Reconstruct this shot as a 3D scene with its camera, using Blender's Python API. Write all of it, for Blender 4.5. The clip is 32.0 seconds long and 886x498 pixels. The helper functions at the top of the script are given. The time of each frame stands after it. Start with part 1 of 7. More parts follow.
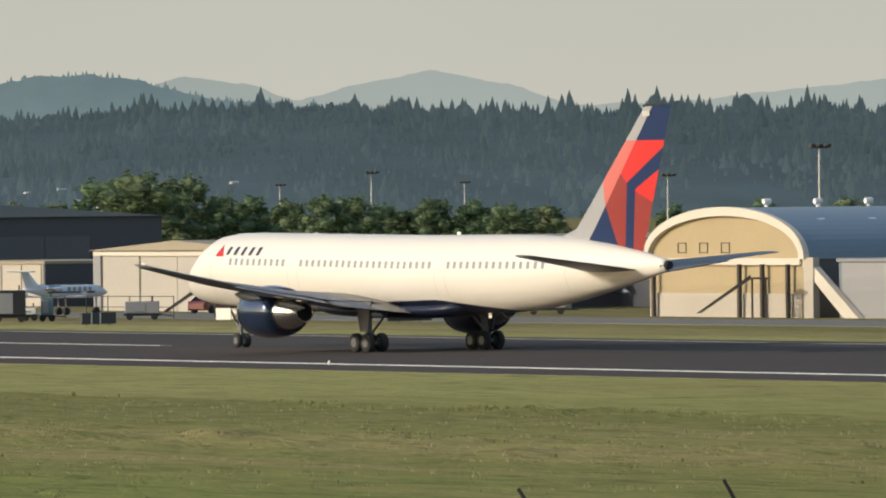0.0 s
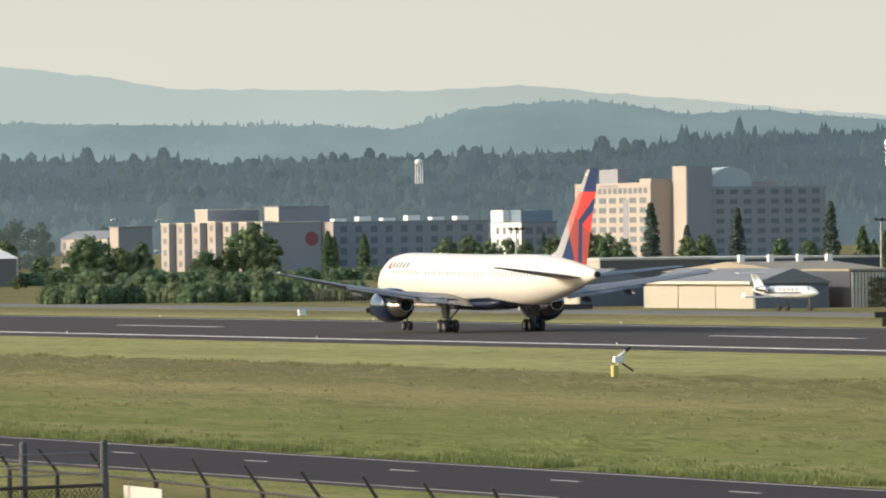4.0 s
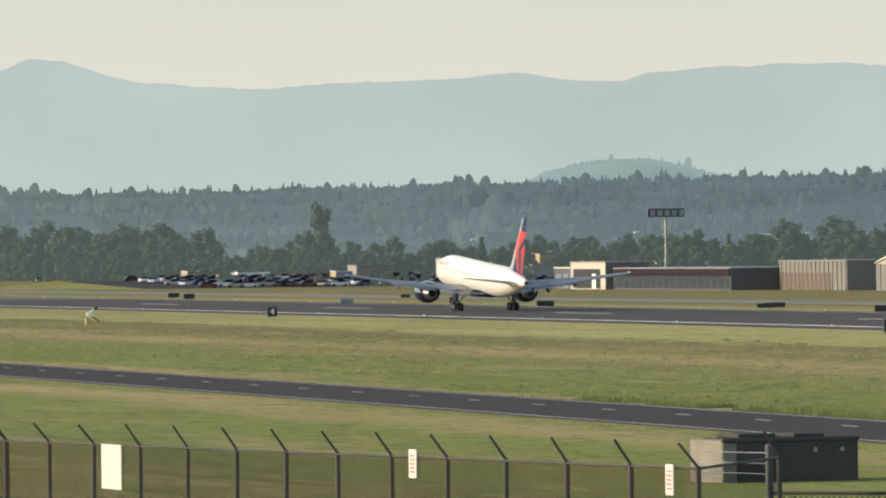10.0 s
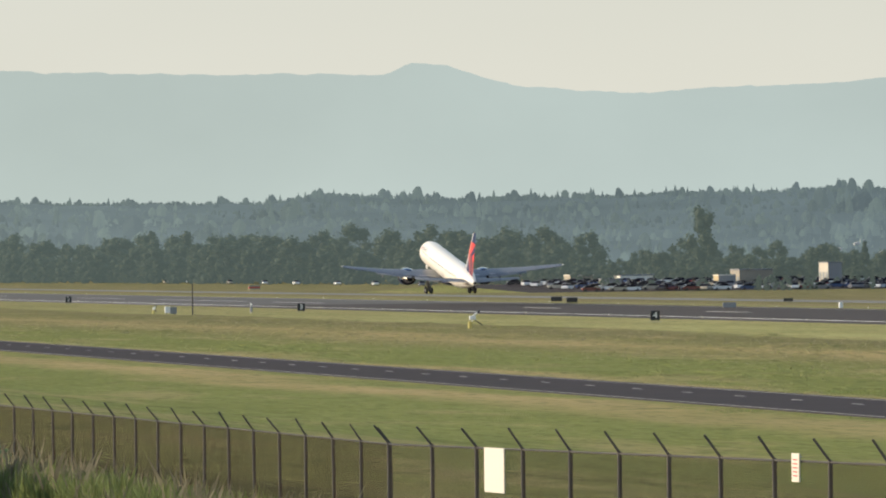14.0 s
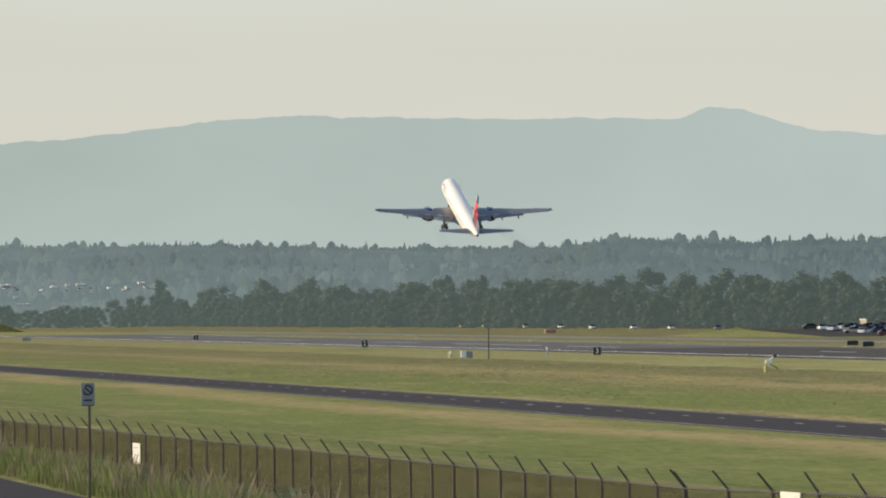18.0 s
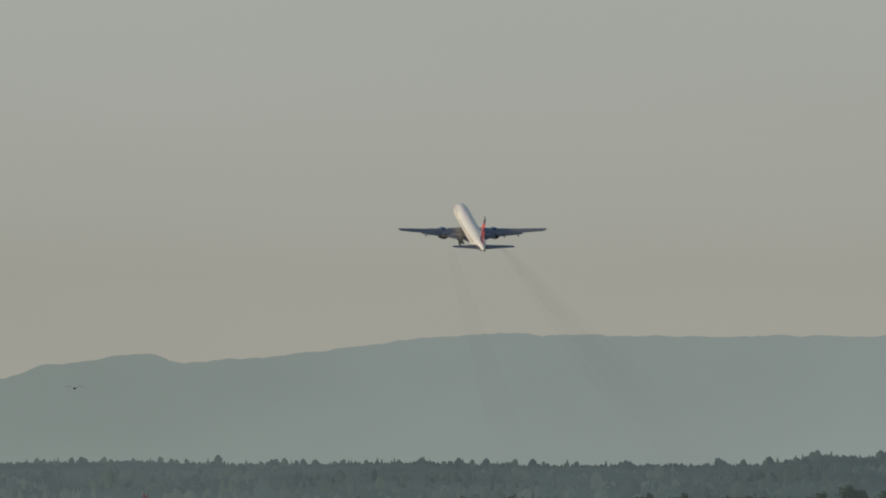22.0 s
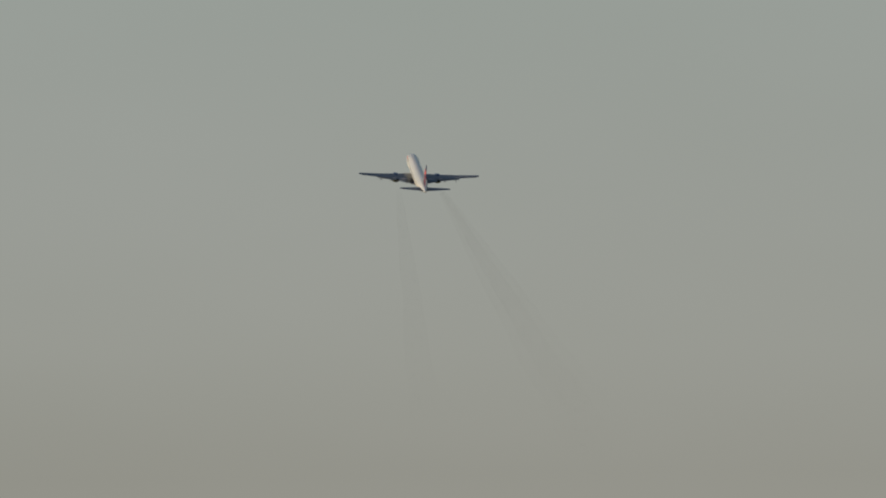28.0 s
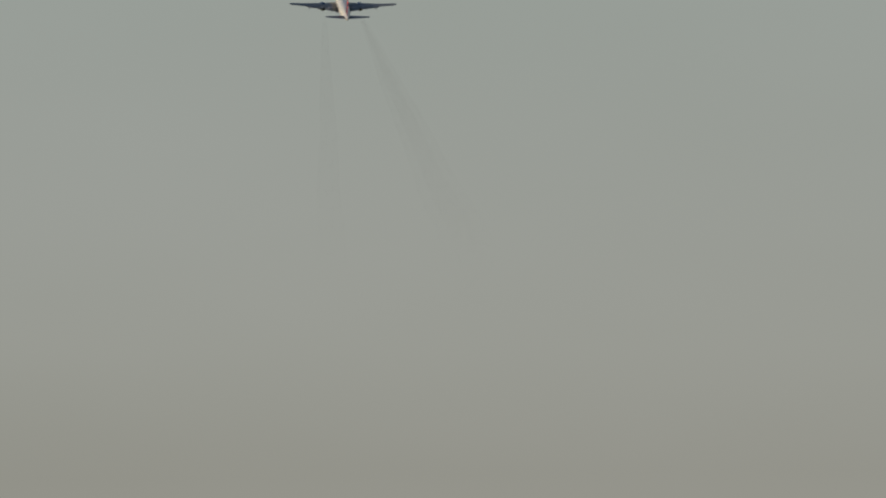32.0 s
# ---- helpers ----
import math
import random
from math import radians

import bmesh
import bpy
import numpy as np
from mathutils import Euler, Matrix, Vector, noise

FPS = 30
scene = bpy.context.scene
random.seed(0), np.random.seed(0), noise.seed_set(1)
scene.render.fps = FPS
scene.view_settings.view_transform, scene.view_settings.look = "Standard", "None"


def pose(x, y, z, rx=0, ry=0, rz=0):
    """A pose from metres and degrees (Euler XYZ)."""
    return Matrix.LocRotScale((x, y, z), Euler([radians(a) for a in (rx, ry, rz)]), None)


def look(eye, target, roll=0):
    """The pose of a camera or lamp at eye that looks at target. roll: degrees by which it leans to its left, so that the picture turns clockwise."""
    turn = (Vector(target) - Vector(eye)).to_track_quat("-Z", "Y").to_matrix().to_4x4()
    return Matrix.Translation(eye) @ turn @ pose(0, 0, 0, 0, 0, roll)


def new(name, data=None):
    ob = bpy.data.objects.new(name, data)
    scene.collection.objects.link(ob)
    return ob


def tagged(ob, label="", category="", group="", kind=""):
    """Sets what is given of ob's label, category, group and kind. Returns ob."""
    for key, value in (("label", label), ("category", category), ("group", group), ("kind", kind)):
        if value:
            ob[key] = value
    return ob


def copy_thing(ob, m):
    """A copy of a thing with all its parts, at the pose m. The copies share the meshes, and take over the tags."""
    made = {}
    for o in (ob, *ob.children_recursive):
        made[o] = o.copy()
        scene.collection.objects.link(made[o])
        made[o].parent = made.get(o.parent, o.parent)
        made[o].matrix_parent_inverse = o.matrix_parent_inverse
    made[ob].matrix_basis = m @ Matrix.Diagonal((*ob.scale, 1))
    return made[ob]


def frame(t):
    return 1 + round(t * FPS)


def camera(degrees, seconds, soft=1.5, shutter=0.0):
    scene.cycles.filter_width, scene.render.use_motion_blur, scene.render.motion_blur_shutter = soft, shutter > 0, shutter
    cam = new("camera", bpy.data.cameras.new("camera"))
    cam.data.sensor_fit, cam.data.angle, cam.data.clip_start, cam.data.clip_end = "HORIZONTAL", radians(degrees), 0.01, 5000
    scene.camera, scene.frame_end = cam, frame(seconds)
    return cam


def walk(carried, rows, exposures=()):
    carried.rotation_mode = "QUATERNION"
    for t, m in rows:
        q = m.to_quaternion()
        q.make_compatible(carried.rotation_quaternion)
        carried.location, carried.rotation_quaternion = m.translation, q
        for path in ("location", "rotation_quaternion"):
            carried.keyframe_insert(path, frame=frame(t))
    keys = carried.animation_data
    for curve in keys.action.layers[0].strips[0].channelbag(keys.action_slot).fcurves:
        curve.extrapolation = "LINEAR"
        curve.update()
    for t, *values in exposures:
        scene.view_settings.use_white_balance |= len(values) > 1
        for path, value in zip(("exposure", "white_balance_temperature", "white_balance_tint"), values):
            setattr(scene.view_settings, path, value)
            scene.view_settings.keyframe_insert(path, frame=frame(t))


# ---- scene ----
EYE = 7.9            # height of the lens over the airfield, metres
RUN = 234.2          # lateral place of the runway's centre line
cam = camera(6.165, 32.0, soft=2.0)
TURNS = [
    (0.0, -32.383, -0.323, 0.628), (0.5, -30.451, -0.285, 0.679), (1.0, -28.678, -0.251, 0.729), (1.5, -27.125, -0.22, 0.708),
    (2.0, -25.668, -0.195, 0.716), (2.5, -24.226, -0.167, 0.732), (3.0, -22.868, -0.142, 0.766), (3.5, -21.63, -0.12, 0.76),
    (4.0, -20.601, -0.106, 0.763), (4.5, -19.643, -0.096, 0.761), (6.5, -16.419, -0.058, 0.685), (7.0, -15.72, -0.048, 0.665),
    (7.5, -15.098, -0.034, 0.656), (8.0, -14.551, -0.028, 0.66), (8.5, -14.016, -0.017, 0.669), (9.0, -13.489, -0.01, 0.674),
    (9.5, -13.013, -0.002, 0.676), (10.0, -12.567, 0.007, 0.682), (10.5, -12.169, 0.013, 0.677), (11.0, -11.793, 0.022, 0.642),
    (11.5, -11.424, 0.03, 0.65), (12.0, -11.043, 0.038, 0.66), (12.5, -10.715, 0.046, 0.65), (13.0, -10.437, 0.051, 0.658),
    (13.5, -10.154, 0.06, 0.649), (14.0, -9.901, 0.064, 0.653), (14.5, -9.615, 0.073, 0.685), (15.0, -9.298, 0.082, 0.674),
    (15.5, -9.014, 0.092, 0.677), (17.5, -8.035, 0.284, 0.661), (18.0, -7.84, 0.395, 0.683), (18.5, -7.663, 0.548, 0.674),
    (19.0, -7.48, 0.743, 0.688), (19.5, -7.281, 0.968, 0.692), (20.0, -7.127, 1.157, 0.686), (20.5, -6.964, 1.349, 0.69),
    (21.0, -6.78, 1.561, 0.667), (21.5, -6.608, 1.752, 0.667), (22.0, -6.438, 1.927, 0.66), (22.5, -6.283, 2.093, 0.684),
    (23.0, -6.115, 2.276, 0.738), (24.0, -5.818, 2.664, 0.76), (24.5, -5.715, 2.803, 0.76), (25.0, -5.632, 2.928, 0.76),
    (25.5, -5.56, 3.043, 0.76), (26.5, -5.45, 3.25, 0.75), (27.5, -5.416, 3.339, 0.75), (32.0, -5.416, 3.339, 0.75)]
walk(cam, [(t, pose(0, 0, EYE, 90 + p, r, y)) for t, y, p, r in TURNS],
     exposures=[(0.0, -0.33), (1.0, -0.12), (2.5, 0.06), (7.0, 0.1), (15.5, 0.08), (18.0, -0.05), (19.0, -0.24), (20.0, -0.55), (22.0, -1.0), (24.0, -1.2), (32.0, -1.2)])

# ---- light ----
SUN_AZ, SUN_EL = 284.0, 19.0
world = bpy.data.worlds.new("sky")
scene.world = world
world.use_nodes = True
wn, wl = world.node_tree.nodes, world.node_tree.links
sky = wn.new("ShaderNodeTexSky")
sky.sky_type, sky.sun_disc = "NISHITA", False
sky.sun_elevation, sky.sun_rotation = radians(SUN_EL), radians(SUN_AZ)
sky.air_density, sky.dust_density, sky.ozone_density = 1.0, 1.5, 1.0
wn["Background"].inputs["Strength"].default_value = 0.23
wl.new(sky.outputs[0], wn["Background"].inputs[0])
sun = new("sun", bpy.data.lights.new("sun", "SUN"))
sun.data.energy, sun.data.angle, sun.data.color = 3.8, radians(0.6), (1.0, 0.89, 0.75)
sun.matrix_world = look((0, 0, 0), (-math.sin(radians(SUN_AZ)) * math.cos(radians(SUN_EL)), -math.cos(radians(SUN_AZ)) * math.cos(radians(SUN_EL)), -math.sin(radians(SUN_EL))))


# ---- materials ----
def mat(name, rgb, rough=0.6, metal=0.0, vary=0.15, scale=1.0, bump=0.0, fine=20.0, tint=None, coat=0.0, spec=0.5):
    """A painted or natural surface: colour that varies at a broad and at a fine scale, a little relief."""
    m = bpy.data.materials.new(name)
    m.use_nodes = True
    n, l = m.node_tree.nodes, m.node_tree.links
    b = n["Principled BSDF"]
    b.inputs["Roughness"].default_value, b.inputs["Metallic"].default_value = rough, metal
    b.inputs["Coat Weight"].default_value, b.inputs["Specular IOR Level"].default_value = coat, spec
    co = n.new("ShaderNodeTexCoord")
    big, small = n.new("ShaderNodeTexNoise"), n.new("ShaderNodeTexNoise")
    big.inputs["Scale"].default_value, big.inputs["Detail"].default_value = 0.35 * scale, 5
    small.inputs["Scale"].default_value, small.inputs["Detail"].default_value = fine * scale * 0.35, 4
    add = n.new("ShaderNodeMath")
    add.operation = "ADD"
    mix = n.new("ShaderNodeMix")
    mix.data_type = "RGBA"
    lo = [c * (1 - vary) for c in rgb]
    hi = [min(1, c * (1 + vary)) for c in (tint or rgb)]
    mix.inputs[6].default_value, mix.inputs[7].default_value = (*lo, 1), (*hi, 1)
    half = n.new("ShaderNodeMath")
    half.operation = "MULTIPLY"
    half.inputs[1].default_value = 0.5
    l.new(co.outputs["Object"], big.inputs["Vector"]), l.new(co.outputs["Object"], small.inputs["Vector"])
    l.new(big.outputs[0], add.inputs[0]), l.new(small.outputs[0], add.inputs[1])
    l.new(add.outputs[0], half.inputs[0]), l.new(half.outputs[0], mix.inputs[0])
    l.new(mix.outputs[2], b.inputs["Base Color"])
    if bump:
        bp = n.new("ShaderNodeBump")
        bp.inputs["Strength"].default_value, bp.inputs["Distance"].default_value = bump, 0.02
        l.new(small.outputs[0], bp.inputs["Height"]), l.new(bp.outputs[0], b.inputs["Normal"])
    return m


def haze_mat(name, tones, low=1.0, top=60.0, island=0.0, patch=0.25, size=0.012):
    """Distant hills with haze painted in: dull surfaces whose emission carries the haze colour; tones run from west to
    east.
    """
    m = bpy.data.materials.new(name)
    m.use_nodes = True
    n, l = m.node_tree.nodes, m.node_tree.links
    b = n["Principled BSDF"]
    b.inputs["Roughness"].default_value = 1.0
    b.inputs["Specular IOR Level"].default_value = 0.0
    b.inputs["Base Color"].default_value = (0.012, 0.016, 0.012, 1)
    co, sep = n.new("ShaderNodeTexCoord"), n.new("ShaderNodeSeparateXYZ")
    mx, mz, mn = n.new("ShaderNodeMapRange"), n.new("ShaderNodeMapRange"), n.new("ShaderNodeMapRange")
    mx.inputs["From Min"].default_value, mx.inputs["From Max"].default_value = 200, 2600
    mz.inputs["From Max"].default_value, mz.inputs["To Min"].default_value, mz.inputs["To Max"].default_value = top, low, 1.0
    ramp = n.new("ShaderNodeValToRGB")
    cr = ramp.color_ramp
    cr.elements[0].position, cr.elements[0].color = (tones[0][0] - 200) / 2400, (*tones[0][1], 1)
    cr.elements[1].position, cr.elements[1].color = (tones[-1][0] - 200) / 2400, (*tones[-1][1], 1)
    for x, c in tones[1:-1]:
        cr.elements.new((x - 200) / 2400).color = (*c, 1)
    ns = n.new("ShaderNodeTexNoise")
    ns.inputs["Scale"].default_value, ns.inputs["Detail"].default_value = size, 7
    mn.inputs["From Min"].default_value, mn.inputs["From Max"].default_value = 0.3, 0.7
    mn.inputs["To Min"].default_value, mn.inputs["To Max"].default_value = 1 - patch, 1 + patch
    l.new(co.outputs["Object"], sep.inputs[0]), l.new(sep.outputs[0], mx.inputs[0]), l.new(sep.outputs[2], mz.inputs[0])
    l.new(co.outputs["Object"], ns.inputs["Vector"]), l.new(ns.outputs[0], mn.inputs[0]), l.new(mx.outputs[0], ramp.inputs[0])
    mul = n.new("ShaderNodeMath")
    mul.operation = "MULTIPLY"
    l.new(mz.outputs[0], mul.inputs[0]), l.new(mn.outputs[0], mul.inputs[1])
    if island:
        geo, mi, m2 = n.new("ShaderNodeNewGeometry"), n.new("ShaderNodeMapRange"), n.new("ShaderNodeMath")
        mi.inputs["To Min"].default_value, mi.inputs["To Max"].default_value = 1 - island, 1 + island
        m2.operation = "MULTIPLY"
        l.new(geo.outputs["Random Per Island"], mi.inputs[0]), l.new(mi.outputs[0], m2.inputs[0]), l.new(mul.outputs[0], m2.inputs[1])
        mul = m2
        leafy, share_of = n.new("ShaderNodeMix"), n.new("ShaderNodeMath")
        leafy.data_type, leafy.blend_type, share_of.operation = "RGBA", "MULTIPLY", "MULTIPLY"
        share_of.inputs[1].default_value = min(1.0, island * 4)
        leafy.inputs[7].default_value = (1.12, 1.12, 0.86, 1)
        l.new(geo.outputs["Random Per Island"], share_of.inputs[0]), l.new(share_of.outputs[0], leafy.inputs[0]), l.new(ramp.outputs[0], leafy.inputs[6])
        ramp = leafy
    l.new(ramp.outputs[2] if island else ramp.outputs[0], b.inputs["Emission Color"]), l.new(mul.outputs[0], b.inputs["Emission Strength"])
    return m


M = {}


def part(name, bm, material, parent=None, label="", smooth=False):
    """Links a bmesh as one mesh object, under a thing or a part."""
    me = bpy.data.meshes.new(name)
    bm.to_mesh(me)
    bm.free()
    for p in me.polygons:
        p.use_smooth = smooth
    for m in material if isinstance(material, (list, tuple)) else [material]:
        me.materials.append(m)
    ob = new(name, me)
    ob.parent = parent
    if label:
        ob["label"] = label
    return ob


def share(name, ob, m, parent):
    """Another piece on the same mesh."""
    o = new(name, ob.data)
    o.parent, o.matrix_basis = parent, m
    return o


def empty(name, m, label, category, group="", kind=""):
    e = new(name)
    e.empty_display_size = 0.5
    e.matrix_world = m
    return tagged(e, label, category, group, kind)


def box(x0, x1, y0, y1, z0, z1, bevel=0.0, bm=None):
    bm = bm or bmesh.new()
    r = bmesh.ops.create_cube(bm, size=1.0)
    for v in r["verts"]:
        v.co = Vector(((x0 + x1) / 2 + v.co.x * (x1 - x0), (y0 + y1) / 2 + v.co.y * (y1 - y0), (z0 + z1) / 2 + v.co.z * (z1 - z0)))
    if bevel:
        es = {e for v in r["verts"] for e in v.link_edges}
        bmesh.ops.bevel(bm, geom=list(es), offset=bevel, segments=1, affect="EDGES")
    return bm


def rod(a, b, r0, r1=None, n=8, bm=None):
    """A round bar from a to b."""
    bm = bm or bmesh.new()
    a, b = Vector(a), Vector(b)
    r1 = r0 if r1 is None else r1
    q = (b - a).to_track_quat("Z", "Y").to_matrix()
    rings = []
    for c, r in ((a, r0), (b, r1)):
        rings.append([bm.verts.new(c + q @ Vector((r * math.cos(k * math.tau / n), r * math.sin(k * math.tau / n), 0))) for k in range(n)])
    for k in range(n):
        bm.faces.new((rings[0][k], rings[0][(k + 1) % n], rings[1][(k + 1) % n], rings[1][k]))
    bm.faces.new(rings[0][::-1]), bm.faces.new(rings[1])
    return bm


def loft(rings, close=True, caps=True, bm=None):
    """Skins a row of rings of points, all of one length."""
    bm = bm or bmesh.new()
    rs = [[bm.verts.new(p) for p in ring] for ring in rings]
    n = len(rs[0])
    for a, b in zip(rs, rs[1:]):
        for k in range(n if close else n - 1):
            bm.faces.new((a[k], a[(k + 1) % n], b[(k + 1) % n], b[k]))
    if caps:
        bm.faces.new(rs[0][::-1]), bm.faces.new(rs[-1])
    bmesh.ops.recalc_face_normals(bm, faces=bm.faces)
    return bm


def prism(outline, y0, y1, bm=None):
    """An outline in x and z, drawn out from y0 to y1."""
    bm = bm or bmesh.new()
    a = [bm.verts.new((x, y0, z)) for x, z in outline]
    b = [bm.verts.new((x, y1, z)) for x, z in outline]
    bm.faces.new(a), bm.faces.new(b[::-1])
    for k in range(len(a)):
        bm.faces.new((a[k - 1], a[k], b[k], b[k - 1]))
    bmesh.ops.recalc_face_normals(bm, faces=bm.faces)
    return bm


def bearing(az, d, z=0.0):
    """A place by its bearing off the runway's heading and its distance."""
    return Vector((d * math.sin(radians(az)), d * math.cos(radians(az)), z))


def stuff(name, verts, faces, material, label, category, kind="stuff"):
    me = bpy.data.meshes.new(name)
    me.from_pydata(verts, [], faces)
    me.materials.append(material)
    return tagged(new(name, me), label, category, kind=kind)


# ---- ground ----
def grass_mat():
    """Mown airfield grass: long dry bands beside the tracks, mottled tufts with painted shadow streaks, and fine
    blades.
    """
    m = bpy.data.materials.new("grass")
    m.use_nodes = True
    n, l = m.node_tree.nodes, m.node_tree.links
    b = n["Principled BSDF"]
    b.inputs["Roughness"].default_value, b.inputs["Specular IOR Level"].default_value = 0.95, 0.05
    co = n.new("ShaderNodeTexCoord")

    def field(sx, sy, detail, lo, hi, rough=0.55):
        mp, ns, mr = n.new("ShaderNodeMapping"), n.new("ShaderNodeTexNoise"), n.new("ShaderNodeMapRange")
        mp.inputs["Scale"].default_value = (sx, sy, 1.0)
        ns.inputs["Scale"].default_value, ns.inputs["Detail"].default_value, ns.inputs["Roughness"].default_value = 1.0, detail, rough
        mr.inputs["From Min"].default_value, mr.inputs["From Max"].default_value = lo, hi
        l.new(co.outputs["Object"], mp.inputs[0]), l.new(mp.outputs[0], ns.inputs["Vector"]), l.new(ns.outputs[0], mr.inputs[0])
        return mr

    def blend(a, rgb, fac, amount):
        mx, k = n.new("ShaderNodeMix"), n.new("ShaderNodeMath")
        mx.data_type, k.operation = "RGBA", "MULTIPLY"
        k.inputs[1].default_value = amount
        l.new(fac.outputs[0], k.inputs[0]), l.new(k.outputs[0], mx.inputs[0])
        l.new(a, mx.inputs[6])
        mx.inputs[7].default_value = (*rgb, 1)
        return mx.outputs[2]

    # long bands beside the runway and the road, their edges wavering
    sep, warp, ad, mr, ramp = n.new("ShaderNodeSeparateXYZ"), field(0.02, 0.006, 5, 0.25, 0.75, 0.6), n.new("ShaderNodeMath"), n.new("ShaderNodeMapRange"), n.new("ShaderNodeValToRGB")
    warp.inputs["To Min"].default_value, warp.inputs["To Max"].default_value = -6, 6
    ad.operation = "ADD"
    mr.inputs["From Min"].default_value, mr.inputs["From Max"].default_value = 0, 320
    l.new(co.outputs["Object"], sep.inputs[0]), l.new(sep.outputs[0], ad.inputs[0]), l.new(warp.outputs[0], ad.inputs[1])
    l.new(ad.outputs[0], mr.inputs[0]), l.new(mr.outputs[0], ramp.inputs[0])
    green, olive, tan, dull, bright = (0.21, 0.225, 0.066), (0.245, 0.215, 0.085), (0.41, 0.31, 0.14), (0.21, 0.178, 0.08), (0.41, 0.375, 0.15)
    worn = (0.31, 0.25, 0.12)
    bands = ((20, olive), (56, green), (77, green), (81, tan), (84.5, tan), (87, green), (100, tan), (102, green), (118, green), (131, olive), (140, tan), (149, olive), (158, dull), (168, dull), (173, bright), (205, bright), (268, bright), (272, worn), (279, worn), (284, dull), (320, dull))
    cr = ramp.color_ramp
    cr.elements[0].position, cr.elements[0].color = bands[0][0] / 320, (*bands[0][1], 1)
    cr.elements[1].position, cr.elements[1].color = 1.0, (*bands[-1][1], 1)
    for x, rgb in bands[1:-1]:
        cr.elements.new(x / 320).color = (*rgb, 1)
    near, my, fade = n.new("ShaderNodeMix"), n.new("ShaderNodeMapRange"), n.new("ShaderNodeMath")
    near.data_type, fade.operation = "RGBA", "MULTIPLY_ADD"
    my.inputs["From Min"].default_value, my.inputs["From Max"].default_value = 230, 480
    fade.inputs[1].default_value, fade.inputs[2].default_value = 0.55, 0.45
    near.inputs[6].default_value = (0.24, 0.25, 0.072, 1)
    l.new(sep.outputs[1], my.inputs[0]), l.new(my.outputs[0], fade.inputs[0]), l.new(fade.outputs[0], near.inputs[0]), l.new(ramp.outputs[0], near.inputs[7])
    c = near.outputs[2]
    far_y = n.new("ShaderNodeMapRange")
    far_y.inputs["From Min"].default_value, far_y.inputs["From Max"].default_value = 750, 1500
    l.new(sep.outputs[1], far_y.inputs[0])
    c = blend(c, (0.185, 0.150, 0.068), far_y, 0.5)
    # Dark olive streaks painted as the shadows of taller tufts.
    c = blend(c, (0.105, 0.115, 0.035), field(0.22, 0.1, 7, 0.57, 0.66, 0.65), 0.55)
    c = blend(c, (0.17, 0.175, 0.046), field(0.05, 0.014, 6, 0.44, 0.60, 0.6), 0.3)
    c = blend(c, (0.36, 0.28, 0.13), field(0.11, 0.02, 7, 0.52, 0.64, 0.65), 0.55)
    c = blend(c, (0.10, 0.115, 0.033), field(1.0, 0.2, 8, 0.50, 0.62, 0.7), 0.55)
    c = blend(c, (0.36, 0.34, 0.12), field(1.6, 0.3, 7, 0.53, 0.66, 0.7), 0.5)
    c = blend(c, (0.07, 0.075, 0.022), field(3.0, 0.6, 4, 0.56, 0.68, 0.7), 0.55)
    l.new(c, b.inputs["Base Color"])
    bp = n.new("ShaderNodeBump")
    bp.inputs["Strength"].default_value, bp.inputs["Distance"].default_value = 0.8, 0.22
    l.new(field(2.2, 0.7, 6, 0.2, 0.8, 0.7).outputs[0], bp.inputs["Height"]), l.new(bp.outputs[0], b.inputs["Normal"])
    return m


M["grass"] = grass_mat()
M["asphalt"] = mat("runway_asphalt", (0.074, 0.061, 0.052), 0.8, vary=0.25, scale=0.3, fine=60, bump=0.1, spec=0.08)
M["hazed_asphalt"] = mat("hazed_grey_asphalt", (0.125, 0.115, 0.102), 0.85, vary=0.3, scale=0.2, fine=40, bump=0.1, spec=0.1)
M["road"] = mat("road_asphalt", (0.058, 0.049, 0.047), 0.9, vary=0.25, scale=0.6, fine=60, bump=0.1, spec=0.05)
M["taxi"] = mat("worn_taxiway", (0.16, 0.15, 0.125), 0.85, vary=0.2, scale=0.3)
M["dashline"] = mat("tyre_worn_paint", (0.36, 0.345, 0.32), 0.8, vary=0.4, scale=1.0)
M["oldline"] = mat("worn_marking_paint", (0.22, 0.215, 0.2), 0.8, vary=0.3, scale=2)
M["line"] = mat("marking_paint", (0.62, 0.60, 0.55), 0.7, vary=0.15, scale=2)


def height(x, y=0.0):
    """The lie of the land: a bank by the public road, the airfield flat at 0."""
    for x0, z0, x1, z1 in ((-9e3, 6.2, 2, 6.2), (2, 6.2, 9, 3.1), (9, 3.1, 20, 3.1), (20, 3.1, 27, 2.0), (27, 2.0, 40, 1.6), (40, 1.6, 66, 0.0)):
        if x <= x1:
            k = (x - x0) / (x1 - x0)
            return z0 + (z1 - z0) * k * k * (3 - 2 * k)
    return 0.0


